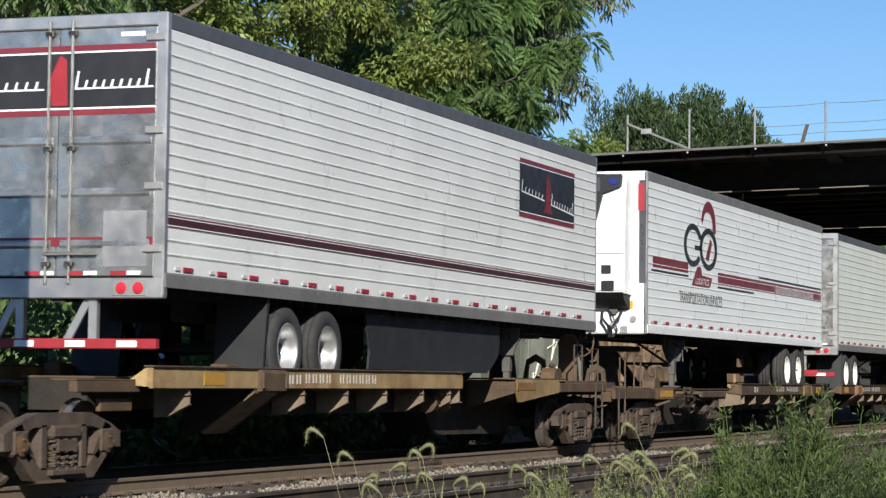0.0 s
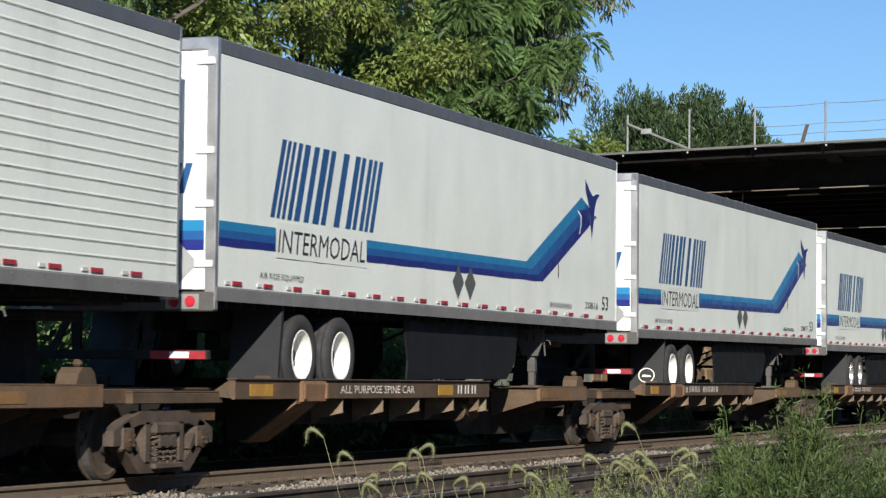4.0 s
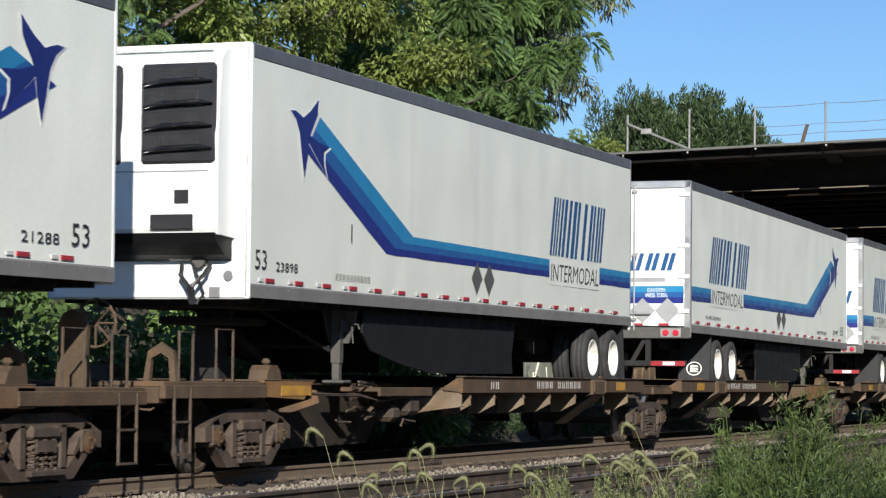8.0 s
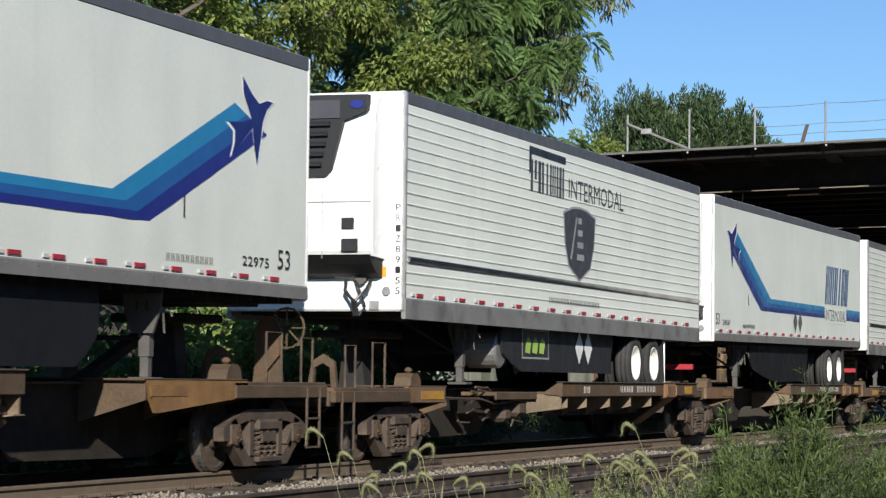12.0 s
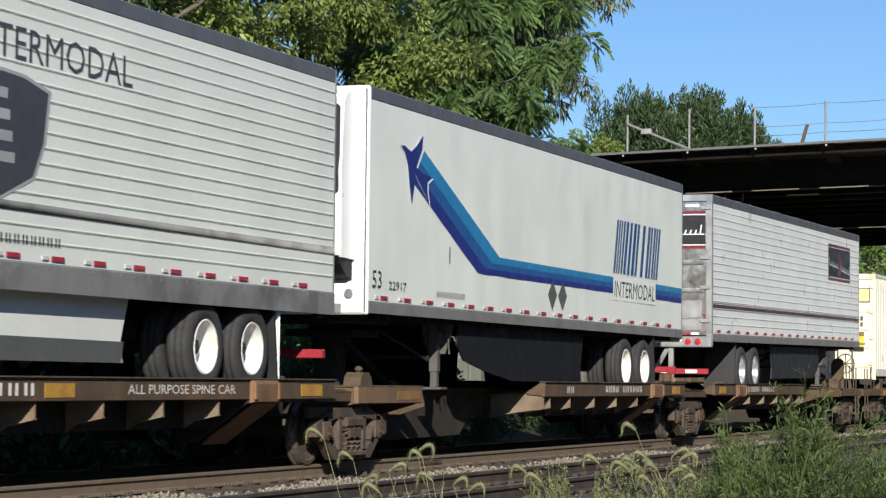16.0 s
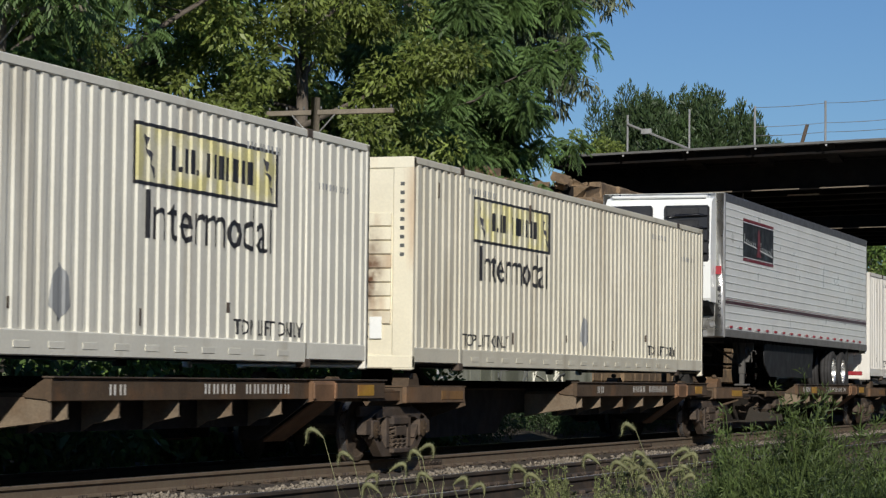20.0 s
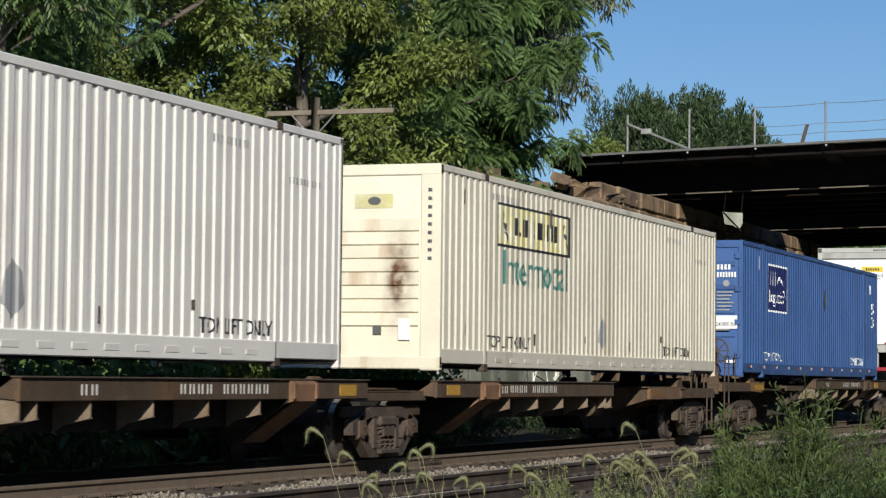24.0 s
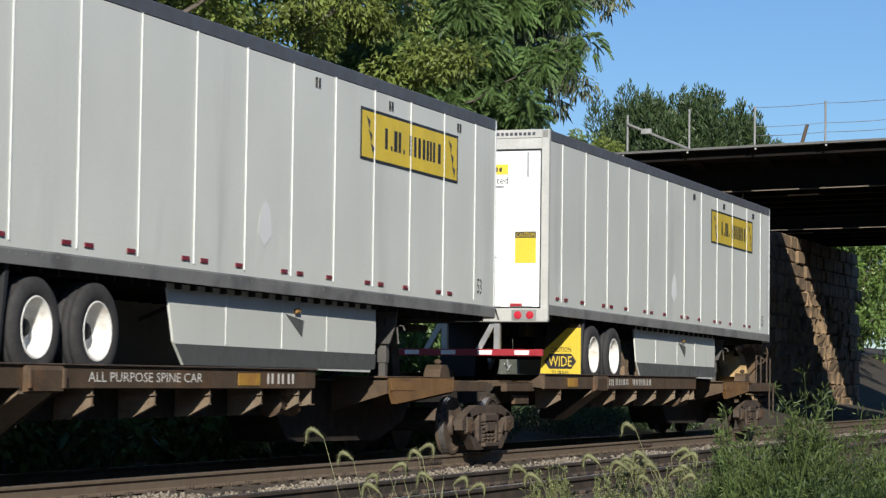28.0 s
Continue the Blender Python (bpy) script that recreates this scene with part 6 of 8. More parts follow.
def yellow_panel(parent, y0, y1, z0, z1, material=None, x=0.006):
    material = material or YELLOW
    p = rect_side("brand_panel_border", y0 - 0.05, y1 + 0.05, z0 - 0.04, z1 + 0.04, BLACKVINYL, parent, x, "yellow brand panel with black edge")
    rect_side("brand_panel", y0, y1, z0, z1, material, parent, x + 0.002, "yellow panel")
    w, h = y1 - y0, z1 - z0
    word_bars(parent, y0 + w * 0.2, y0 + w * 0.84, z0 + h * 0.28, z0 + h * 0.74, (("one", 0.8), ("dot", 0.35), ("wide", 1), ("dot", 0.35), ("", 0.35), ("two", 1), ("two", 1), ("three", 1.1), ("one", 0.9)), BLACKVINYL, x + 0.004)
    for s in (0, 1):
        e = y0 + w * (0.04 if s == 0 else 0.9)
        for k in range(3):
            poly_side("edge_scroll", [(e + w * 0.02 * k, z0 + h * (0.9 - 0.28 * k)), (e + w * (0.02 * k + 0.04), z0 + h * (0.8 - 0.28 * k)), (e + w * (0.02 * k + 0.03), z0 + h * (0.6 - 0.28 * k)), (e + w * (0.02 * k + 0.02), z0 + h * (0.72 - 0.28 * k))], CHARCOAL, parent, x + 0.004)


def plate_side(t):
    m = Mesh().box(0.004, 0.014, -0.009, 0.009, 1.3, 3.86, 0.003).mesh("panel_seam")
    for k in range(12):
        s = part("panel_seam", m, WHITE_CLEAN, t, "thin white vertical seam")
        s.location = (0, 0.72 + 1.335 * k, 0)
    yellow_panel(t, 10.95, 14.6, 2.96, 3.56)
    for y in (9.4, 11.9, 14.6):
        part("vent", Mesh().box(0.004, 0.02, y, y + 0.045, 3.66, 3.78, 0.006).box(0.004, 0.02, y + 0.1, y + 0.145, 3.66, 3.78, 0.006), BLACKVINYL, t, "small black vents")
    words_side("length_mark", "53", 15.55, 15.75, 1.4, 1.62, CHARCOAL, t, 0.008)
    poly_side("placard", [(7.75, 1.75), (7.95, 1.6), (8.15, 1.75), (8.1, 2.05), (7.95, 2.15), (7.8, 1.95)], WHITE_CLEAN, t, 0.008, "white placard holder")


def roll_rear(t, badged):
    if badged:
        for k in range(3):
            x = -2.34 + 0.32 * k
            for x0, x1, z0, z1 in ((x, x + 0.08, 3.19, 3.46), (x + 0.15, x + 0.22, 3.19, 3.46)):
                rect_end("letter_block", x0, x1, z0, z1, CHARCOAL, t, -0.006)
        words_end("notice", "LOCAL", -2.42, -2.1, 2.49, 2.58, YELLOW, t, -0.009)
        rect_end("notice_panel", -2.44, -1.82, 2.28, 2.62, BLACKVINYL, t, -0.006, "black notice with yellow words")
        words_end("notice", "REGIONAL", -2.42, -1.95, 2.39, 2.47, YELLOW, t, -0.009)
        words_end("notice", "DEDICATED", -2.42, -1.86, 2.3, 2.38, YELLOW, t, -0.009)
    rect_end("brand_panel", -1.3, -0.68, 3.32, 3.48, YELLOW, t, -0.006, "small yellow brand panel")
    for k in range(6):
        rect_end("letter_block", -1.18 + 0.07 * k, -1.135 + 0.07 * k, 3.36, 3.43, BLACKVINYL, t, -0.008)
    words_end("lettering", "Dedicated", -1.3, -0.68, 3.17, 3.28, CHARCOAL, t, -0.006)
    rect_end("small_print", -1.25, -0.75, 3.11, 3.13, CHARCOAL, t, -0.006)
    n = rect_end("notice_panel", -0.55, -0.2, 2.2 if badged else 1.9, 2.44 if badged else 2.3, YELLOW, t, -0.006, "yellow caution notice")
    rect_end("notice_head", -0.55, -0.2, 2.44 if badged else 2.3, 2.54 if badged else 2.4, BLACKVINYL, t, -0.006)
    words_end("notice", "CAUTION", -0.53, -0.22, 2.455 if badged else 2.315, 2.525 if badged else 2.385, YELLOW, t, -0.008)
    for k in range(10):
        rect_end("number_bar", -0.95 + 0.075 * k, -0.9 + 0.075 * k, TOP - 0.085, TOP - 0.035, CHARCOAL, t, -0.022)


def wide_flap(t, axle):
    """Yellow caution board behind the wheels."""
    y = axle - 0.79
    fl = part("caution_flap", Mesh().prism([(-0.74, 0.1), (-0.04, 0.1), (-0.04, 0.93), (-0.27, 0.93), (-0.72, 0.52)], y, y + 0.02, "y"), YELLOW, t, "yellow flap with a black caution sign")
    part("flap_bracket", Mesh().prism([(-0.27, 0.93), (-0.04, 0.93), (-0.06, 1.0), (-0.22, 1.0)], y, y + 0.03, "y"), RUST, fl)
    hexa = [(-0.67, 0.375), (-0.58, 0.5), (-0.2, 0.5), (-0.11, 0.375), (-0.2, 0.25), (-0.58, 0.25)]
    part("caution_sign", Mesh().add([(p, y - 0.004, q) for p, q in hexa], [(0, 1, 2, 3, 4, 5)]), BLACKVINYL, fl)
    for text, x0, x1, z0, z1, m in (("WIDE", -0.59, -0.19, 0.29, 0.46, YELLOW), ("CAUTION", -0.56, -0.2, 0.53, 0.61, BLACKVINYL), ("TURNS", -0.54, -0.24, 0.14, 0.22, BLACKVINYL)):
        words_end("notice", text, x0, x1, z0, z1, m, fl, y - 0.008)


def stencil(t, y, z, count, step, high, material, x=0.0085, gap=-1):
    """A row of worn stencilled marks, two thin strokes each, not readable."""
    m = Mesh()
    for k in range(count):
        if k == gap:
            continue
        o, w = y + step * k, step * 0.2
        for a, b, c in ((o, z, z + high), (o + step * 0.42, z, z + high)):
            m.add([(x, a, b), (x, a + w, b), (x, a + w, c), (x, a, c)], [(0, 1, 2, 3)])
    return tagged(part("stencil_mark", m, material, t, "worn unreadable stencil"), kind="stuff")


# ---- containers ----
def container(label, paint, end_paint, panel_mat, word_mat, doors, flat_end=False):
    """A 53-foot container with posts at the 40-foot points; the origin is the near lower corner of its leading end."""
    H, L = 2.896, LEN
    t = thing("shipping_container", pose(0, 0, 0), label, "container", "containers on the train")
    for near in (True, False):
        x, s = (0.0, -1) if near else (-WID, 1)
        for a, b in ((0.09, 1.92), (2.04, 14.32), (14.44, L - 0.09)):
            n = max(1, round((b - a) / 0.255))
            w = (b - a) / n
            pts = []
            for k in range(n):
                y = a + k * w
                pts += [(y, x + s * 0.034), (y + w * 0.36, x + s * 0.034), (y + w * 0.46, x + s * 0.012), (y + w * 0.9, x + s * 0.012)]
            pts.append((b, x + s * 0.034))
            m = Mesh()
            vv = [(q[1], q[0], 0.3) for q in pts] + [(q[1], q[0], H - 0.09) for q in pts]
            k = len(pts)
            m.add(vv, [(i, i + 1, k + i + 1, k + i) for i in range(k - 1)])
            part("corrugated_panel", m, paint, t, "vertically corrugated wall")
        part("top_side_rail", Mesh().box(x, x + s * 0.06, 0.05, L - 0.05, H - 0.1, H, 0.012), paint, t)
        part("bottom_side_rail", Mesh().box(x - s * 0.004, x + s * 0.06, 2.0, 14.36, 0.06, 0.31, 0.012), paint, t, "plain lower rail with slots")
        for a, b in ((0.06, 1.95), (14.41, L - 0.06)):
            part("bottom_side_rail", Mesh().box(x + s * 0.004, x + s * 0.06, a, b, 0.1, 0.31, 0.012), paint, t)
        if near:
            slot_mesh = once(("slot", paint.name), lambda: Mesh().box(0.004, 0.01, -0.16, 0.16, -0.035, 0.035, 0.003).mesh("rail_slot"))
            for k in range(17):
                part("rail_slot", slot_mesh, paint, t, "pressed slot").location = (0, 2.6 + 0.69 * k, 0.17)
        for y in (1.98, 14.38):
            p = part("post", Mesh().box(x - s * 0.004, x + s * 0.07, y - 0.07, y + 0.07, 0.02, H, 0.012), paint, t, "upright lifting post")
            part("corner_casting", Mesh().box(x - s * 0.008, x + s * 0.12, y - 0.09, y + 0.09, 0.0, 0.12, 0.015), RUSTDARK if paint is not BLUE_BOX else BLUE_BOX, p)
            part("corner_casting", Mesh().box(x - s * 0.008, x + s * 0.12, y - 0.09, y + 0.09, H - 0.11, H + 0.01, 0.015), RUSTDARK if paint is not BLUE_BOX else BLUE_BOX, p)
        for y in (0.0, L - 0.11):
            part("corner_post", Mesh().box(x, x + s * (0.3 if (y == 0 and near and not doors) else 0.11), y, y + 0.11, 0.0, H, 0.015), end_paint if near and y == 0 else paint, t)
    part("roof", Mesh().box(-WID + 0.02, -0.02, 0.02, L - 0.02, H - 0.03, H - 0.005), paint, t)
    part("floor", Mesh().box(-WID + 0.05, -0.05, 0.05, L - 0.05, 0.08, 0.2), UNDER, t)
    part("far_end", Mesh().box(-WID, 0, L - 0.05, L - 0.01, 0.05, H), paint, t)
    part("end_sill", Mesh().box(-WID, 0, -0.005, 0.1, 0.02, 0.2, 0.015), end_paint, t)
    part("end_header", Mesh().box(-WID, 0, -0.005, 0.1, H - 0.16, H, 0.015), end_paint, t)
    c = -WID / 2
    if doors:
        for x0, x1 in ((-WID + 0.1, c - 0.005), (c + 0.005, -0.1)):
            d = part("door", Mesh().box(x0, x1, 0.02, 0.06, 0.2, H - 0.16, 0.008), DOOR_CREAM if end_paint is CREAM_RUST and x1 > c else end_paint, t, "steel end door")
            for k in range(5):
                z = 0.36 + 0.5 * k
                part("door_rib", Mesh().prism([(0.0, z), (0.02, z - 0.03), (0.02, z + 0.1), (0.0, z + 0.07)], x0 + 0.08, x1 - 0.08, "x"), end_paint, d)
            for r in ((x0 + 0.26), (x1 - 0.53)):
                lb = part("lock_rod", Mesh().tube([(r, -0.03, 0.06), (r, -0.03, H - 0.05)], 0.02, 8), GALV if paint is BLUE_BOX else ROD, d, "pale locking rod")
                part("door_handle", Mesh().box(r - 0.02, r + 0.36, -0.06, -0.03, 0.98, 1.02, 0.006), GALV, lb)
            for z in (0.4, 1.1, 1.8, 2.5):
                hx = x0 + 0.0 if x0 < c else x1 - 0.0
                part("hinge", Mesh().box(hx - 0.08, hx + 0.06, -0.02, 0.02, z, z + 0.12, 0.01), end_paint, d)
    else:
        face = Mesh().box(-WID + 0.1, -0.3, 0.02, 0.05, 0.2, H - 0.16)
        em = END_CREAM if end_paint is CREAM_RUST else end_paint
        d = part("end_wall", face, em, t, "end wall with pressed horizontal ribs and a rust run")
        for k in range(8):
            z = 0.62 + 0.19 * k
            part("pressed_rib", Mesh().prism([(0.0, z), (-0.014, z + 0.012), (-0.002, z + 0.175), (0.02, z + 0.185), (0.02, z)], -WID + 0.12, -0.32, "x"), em, d)
        part("lamp_plate", Mesh().box(-0.62, -0.44, -0.014, 0.0, 0.42, 0.72, 0.006), WHITE_CLEAN, d, "white bracket plate")
        part("dark_patch", Mesh().box(-1.0, -0.88, -0.006, 0.02, 0.5, 0.64), CHARGREY, d)
    return t


def fold(y):
    """Depth of the corrugated near wall at a place along it."""
    for a, b in ((0.09, 1.92), (2.04, 14.32), (14.44, LEN - 0.09)):
        if a <= y <= b:
            w = (b - a) / max(1, round((b - a) / 0.255))
            f = ((y - a) / w) % 1.0
            return -0.034 if f < 0.36 else -0.034 + 0.22 * (f - 0.36) if f < 0.46 else -0.012 if f < 0.9 else -0.012 - 0.22 * (f - 0.9)
    return 0.004


def drape(t):
    """Lays the flat stickers and stencils of a container into the folds of its wall."""
    edges = []
    for a, b in ((0.09, 1.92), (2.04, 14.32), (14.44, LEN - 0.09)):
        n = max(1, round((b - a) / 0.255))
        for k in range(n):
            edges += [a + (b - a) / n * (k + f) for f in (0.0, 0.36, 0.46, 0.9)]
        edges.append(b)
    for ob in t.children:
        co = [v.co for v in ob.data.vertices]
        if not co or min(v.x for v in co) < 0.003 or max(v.x for v in co) > 0.02 or min(v.z for v in co) < 0.31:
            continue
        y0, y1 = min(v.y for v in co), max(v.y for v in co)
        bm = bmesh.new()
        bm.from_mesh(ob.data)
        for e in edges:
            if y0 < e < y1:
                bmesh.ops.bisect_plane(bm, geom=bm.verts[:] + bm.edges[:] + bm.faces[:], plane_co=(0, e, 0), plane_no=(0, 1, 0), dist=1e-5)
        for v in bm.verts:
            v.co.x = fold(v.co.y) + 0.5 * v.co.x + 0.0015
        bm.to_mesh(ob.data)
        bm.free()


def brand_container(label, paint, end_paint, panel, word_mat, doors, at=2.6):
    t = container(label, paint, end_paint, panel, word_mat, doors)
    yellow_panel(t, at, at + 3.6, 1.92, 2.5, panel, 0.006)
    words_side("lettering", "Intermodal", at + 0.25, at + 3.5, 1.32, 1.84, word_mat, t, 0.008, label="large word across the corrugation")
    words_side("lettering", "TOP LIFT ONLY", 2.12, 4.2, 0.36, 0.54, BLACKVINYL, t, 0.0085, label="worn black stencil")
    words_side("lettering", "TOP LIFT ONLY", 12.3, 14.25, 0.36, 0.54, BLACKVINYL, t, 0.0085, label="worn black stencil")
    stencil(t, 2.3, 2.56, 8, 0.16, 0.09, GREYVINYL)
    stencil(t, 12.6, 2.5, 6, 0.16, 0.09, GREYVINYL)
    stencil(t, 14.75, 2.2, 6, 0.16, 0.08, GREYVINYL)
    poly_side("placard_holder", [(8.0, 0.55), (8.2, 0.4), (8.4, 0.55), (8.36, 0.85), (8.2, 0.98), (8.04, 0.85)], GREYVINYL, t, 0.008, "grey placard holder")
    if doors:
        rect_end("brand_panel_border", -2.0, -0.16, 2.12, 2.5, BLACKVINYL, t, -0.006)
        rect_end("brand_panel", -1.98, -0.18, 2.14, 2.48, PALEYELLOW, t, -0.008, "yellow brand panel")
        for k in range(7):
            rect_end("letter_block", -1.7 + 0.16 * k, -1.6 + 0.16 * k, 2.2, 2.42, BLACKVINYL, t, -0.01)
        rect_end("notice_panel", -0.72, -0.32, 0.9, 1.2, YELLOW, t, -0.008, "yellow caution notice")
        rect_end("notice_head", -0.72, -0.32, 1.2, 1.3, BLACKVINYL, t, -0.008)
        rect_end("notice_head", -0.72, -0.32, 0.78, 0.9, BLACKVINYL, t, -0.008)
        words_end("notice", "CAUTION", -0.7, -0.34, 1.22, 1.28, YELLOW, t, -0.011)
        for k in range(4):
            rect_end("number_bar", -0.72 + 0.1 * k, -0.65 + 0.1 * k, 1.62, 1.74, CHARGREY, t, -0.008)
            rect_end("number_bar", -0.72 + 0.1 * k, -0.65 + 0.1 * k, 1.46, 1.57, CHARGREY, t, -0.008)
    else:
        rect_end("brand_panel", -1.3, -0.72, 2.28, 2.48, panel, t, 0.012, "pale brand panel")
        poly = [(-1.0 + 0.1 * math.cos(w), 0.01, 2.38 + 0.06 * math.sin(w)) for w in [k * math.pi / 6 for k in range(12)]]
        part("brand_mark", Mesh().add(poly, [tuple(range(12))]), CHARGREY, t)
        for k in range(9):
            part("number_bar", Mesh().box(-0.19, -0.13, -0.003, 0.0, 2.5 - 0.12 * k, 2.55 - 0.12 * k), CHARGREY, t)
    for y, z in ((1.1, 0.5), (4.4, 0.42), (7.2, 0.5), (9.9, 0.4), (12.1, 0.6), (5.2, 2.3), (1.0, 2.4)):
        rect_side("rust_scar", y, y + 0.05, z, z + random.Random(int(y * 10)).uniform(0.1, 0.3), RUSTDARK, t, 0.009, "dark rust scar")
    drape(t)
    return t


# ---- spine cars ----
def spine_platform(flip_len, coupler_end, worded, flange, braked, gear, flanged):
    """One platform of a spine car: u runs from the wheel deck to the hitch. flanged: the three-platform kind, with lipped brackets."""
    t = thing("spine_car_platform", pose(0, 0, 0), "rusty brown steel spine car platform with a wheel deck and hitch", "rail car", "platforms of the train")
    M = lambda: Mesh(flip_len)
    c = -WID / 2
    d0, d1 = (-0.3, 9.55) if flanged else (0.55, 9.5)
    b0, b1 = (12.3, 14.9) if flip_len is None else (14.8, 16.3 if coupler_end else 17.2)
    part("centre_sill", M().prism([(0.0, 0.78), (9.9, 0.78), (10.5, 0.7), (10.9, 0.33 if flanged else 0.44), (14.1, 0.3 if flanged else 0.41), (15.1, 0.58), (15.3, 0.82), (17.4, 0.82), (17.4, 1.12), (0.0, 1.12)], c - 0.36, c + 0.36, "x"), SILLSHADE, t, "deep riveted box sill")
    part("sill_cap", M().box(c - 0.44, c + 0.44, 0.0, 17.3, 1.12, 1.15, 0.008), RUST, t)
    for s in (1, -1):
        e = 0.0 if s == 1 else -WID
        x = lambda a: e - s * a
        dk = part("wheel_deck", M().box(x(0.06), x(0.9), d0 + 0.05, d1 - 0.05, 1.06, 1.1, 0.006), RUST, t, "flat wheel runway")
        part("deck_flange", M().prism([(x(0.0), 1.24), (x(-0.015), 1.26), (x(0.07), 1.26), (x(0.07), 1.05), (x(0.03), 1.02), (x(0.0), 1.03)], d0, d1, "y"), flange, dk, "upturned edge of the wheel runway")
        part("flange_lip", M().box(x(-0.03), x(0.1), d0 - 0.02, d1 + 0.02, 1.25, 1.268, 0.004), RUSTDARK, dk)
        for u in (d0, d1 - 0.03):
            part("flange_end", M().prism([(x(0.07), 1.25), (x(0.3), 1.1), (x(0.3), 1.06), (x(0.07), 1.04)], u, u + 0.03, "y"), flange, dk, "slanted end plate")
        us = ((0.66,) if flanged else ()) + (3.86, 5.26, 6.62, 8.02, 9.12)
        for u in us:
            g = M().prism([(x(0.03), 1.03), (x(0.03), 0.86), (x(0.3), 0.72 if flanged else 0.8), (x(0.46), 0.7), (x(0.46), 1.03)], u - 0.012, u + 0.012, "y")
            g.prism([(x(0.03), 0.86), (x(0.3), 0.72 if flanged else 0.8), (x(0.3), 0.705 if flanged else 0.785), (x(0.03), 0.845)], u - 0.035, u + 0.035, "y")
            if flanged:
                g.prism([(x(0.02), 0.95), (x(0.4), 0.93), (x(0.4), 0.945), (x(0.02), 0.965)], u - 0.05, u + 0.012, "y")
            part("gusset", g, BRACKET, t, "triangular bracket")
        # An added black sheet in place of the shade behind the brackets.
        part("inner_web", M().box(x(0.46), x(0.49), 3.2, d1 - 0.17, 0.7, 1.05, 0.004), UNDER, t, "added black sheet standing in for shade behind the brackets")
        part("end_gusset", M().prism([(x(0.03), 1.06), (x(0.03), 0.84), (x(0.5), 0.78), (x(0.92), 0.7), (x(0.92), 1.06)], d1 - 0.06, d1 - 0.03, "y").prism([(x(0.03), 0.84), (x(0.5), 0.78), (x(0.92), 0.7), (x(0.92), 0.685), (x(0.5), 0.765), (x(0.03), 0.825)], d1 - 0.16, d1 + 0.06, "y"), BRACKET, t, "broad bracket at the deck end")
        # Plates take the shade-darkened brown, unlike the flange in front of them.
        part("outrigger", M().prism([(x(0.0), 1.03), (x(0.0), 1.0), (x(0.66), 0.52), (x(0.92), 0.52), (x(0.92), 1.03)], 2.34, 2.38, "y"), SILLSHADE, t, "broad sloping outrigger plate")
        part("outrigger", M().prism([(x(0.0), 1.03), (x(0.0), 1.0), (x(0.66), 0.52), (x(0.92), 0.52), (x(0.92), 1.03)], 3.08, 3.12, "y"), SILLSHADE, t, "broad sloping outrigger plate")
        part("outrigger_flange", M().prism([(x(0.0), 1.0), (x(0.66), 0.52), (x(0.66), 0.49), (x(0.0), 0.97)], 2.3, 2.96, "y"), BRACKET if flanged else OUTRIGGER, t)
        part("stake_pocket", M().prism([(x(-0.05), 1.24), (x(-0.07), 1.2), (x(-0.06), 1.0), (x(0.02), 0.98), (x(0.02), 1.25)], 2.4, 3.1, "y").box(x(-0.085), x(-0.05), 2.38, 2.45, 1.02, 1.22, 0.01).box(x(-0.085), x(-0.05), 3.05, 3.12, 1.02, 1.22, 0.01), RUST if flanged else OUTRIGGER, dk, "cast stake pocket")
        if flanged:
            low = 0.82 if s == 1 and flip_len is None else 0.95
            part("end_beam", M().prism([(b0, 1.18), (b1, 1.18), (b1, 0.99), (b0 + 0.3, low)], x(0.1), x(0.17), "x"), OCHRE if flange is OCHRE else FADEDORANGE, t, "tapered orange-brown end beam")
        else:
            part("end_beam", M().box(x(0.1), x(0.17), b0, b1, 0.95, 1.18, 0.012), BEAMBROWN, t, "short brown end beam")
        part("end_shelf", M().box(x(0.1), x(0.9), b0 - 0.05, b1, 1.165, 1.19, 0.006), RUST, t)
        part("end_web", M().prism([(x(0.12), 1.16), (x(0.12), 0.96), (x(0.92), 0.72), (x(0.92), 1.16)], b0 + 0.02, b0 + 0.06, "y"), RUST, t)
        part("end_web", M().prism([(x(0.12), 1.16), (x(0.12), 0.96), (x(0.92), 0.78), (x(0.92), 1.16)], b1 - 0.06, b1 - 0.02, "y"), RUST, t)
        part("beam_patch", M().box(x(0.093), x(0.098), b0 + 0.1, b0 + 1.0, 1.0, 1.12), TTYELLOW if gear else FADEDORANGE, t, "worn yellow patch")
        part("side_bearer", M().box(x(0.28), x(0.4), b1 - 0.2, b1 + 2.0, 0.98, 1.14, 0.01), RUST, t)
        part("side_bearer", M().box(x(0.2), x(0.3), -1.6, d0 + 0.1, 0.98, 1.1, 0.01).box(x(0.2), x(0.5), -1.6, d0 + 0.1, 1.1, 1.12, 0.004), RUST, t, "low ledge before the deck")
        part("side_skid", M().box(x(0.3), x(0.36), -0.9, d0 + 0.12, 0.78, 0.92, 0.01), RUST, t)
        pd = part("container_pedestal", M().prism([(b1 - 0.55, 1.19), (b1 - 0.12, 1.19), (b1 - 0.16, 1.3), (b1 - 0.24, 1.36), (b1 - 0.42, 1.36), (b1 - 0.5, 1.3)], x(0.12), x(0.36), "x"), RUST, t, "fold-down container pedestal")
        part("locking_cone", M().box(x(0.18), x(0.28), b1 - 0.38, b1 - 0.28, 1.36, 1.44, 0.03), RUST, pd)
        part("container_pedestal", M().box(x(0.12), x(0.34), 1.8, 2.1, 1.1, 1.3, 0.02), RUST, t)
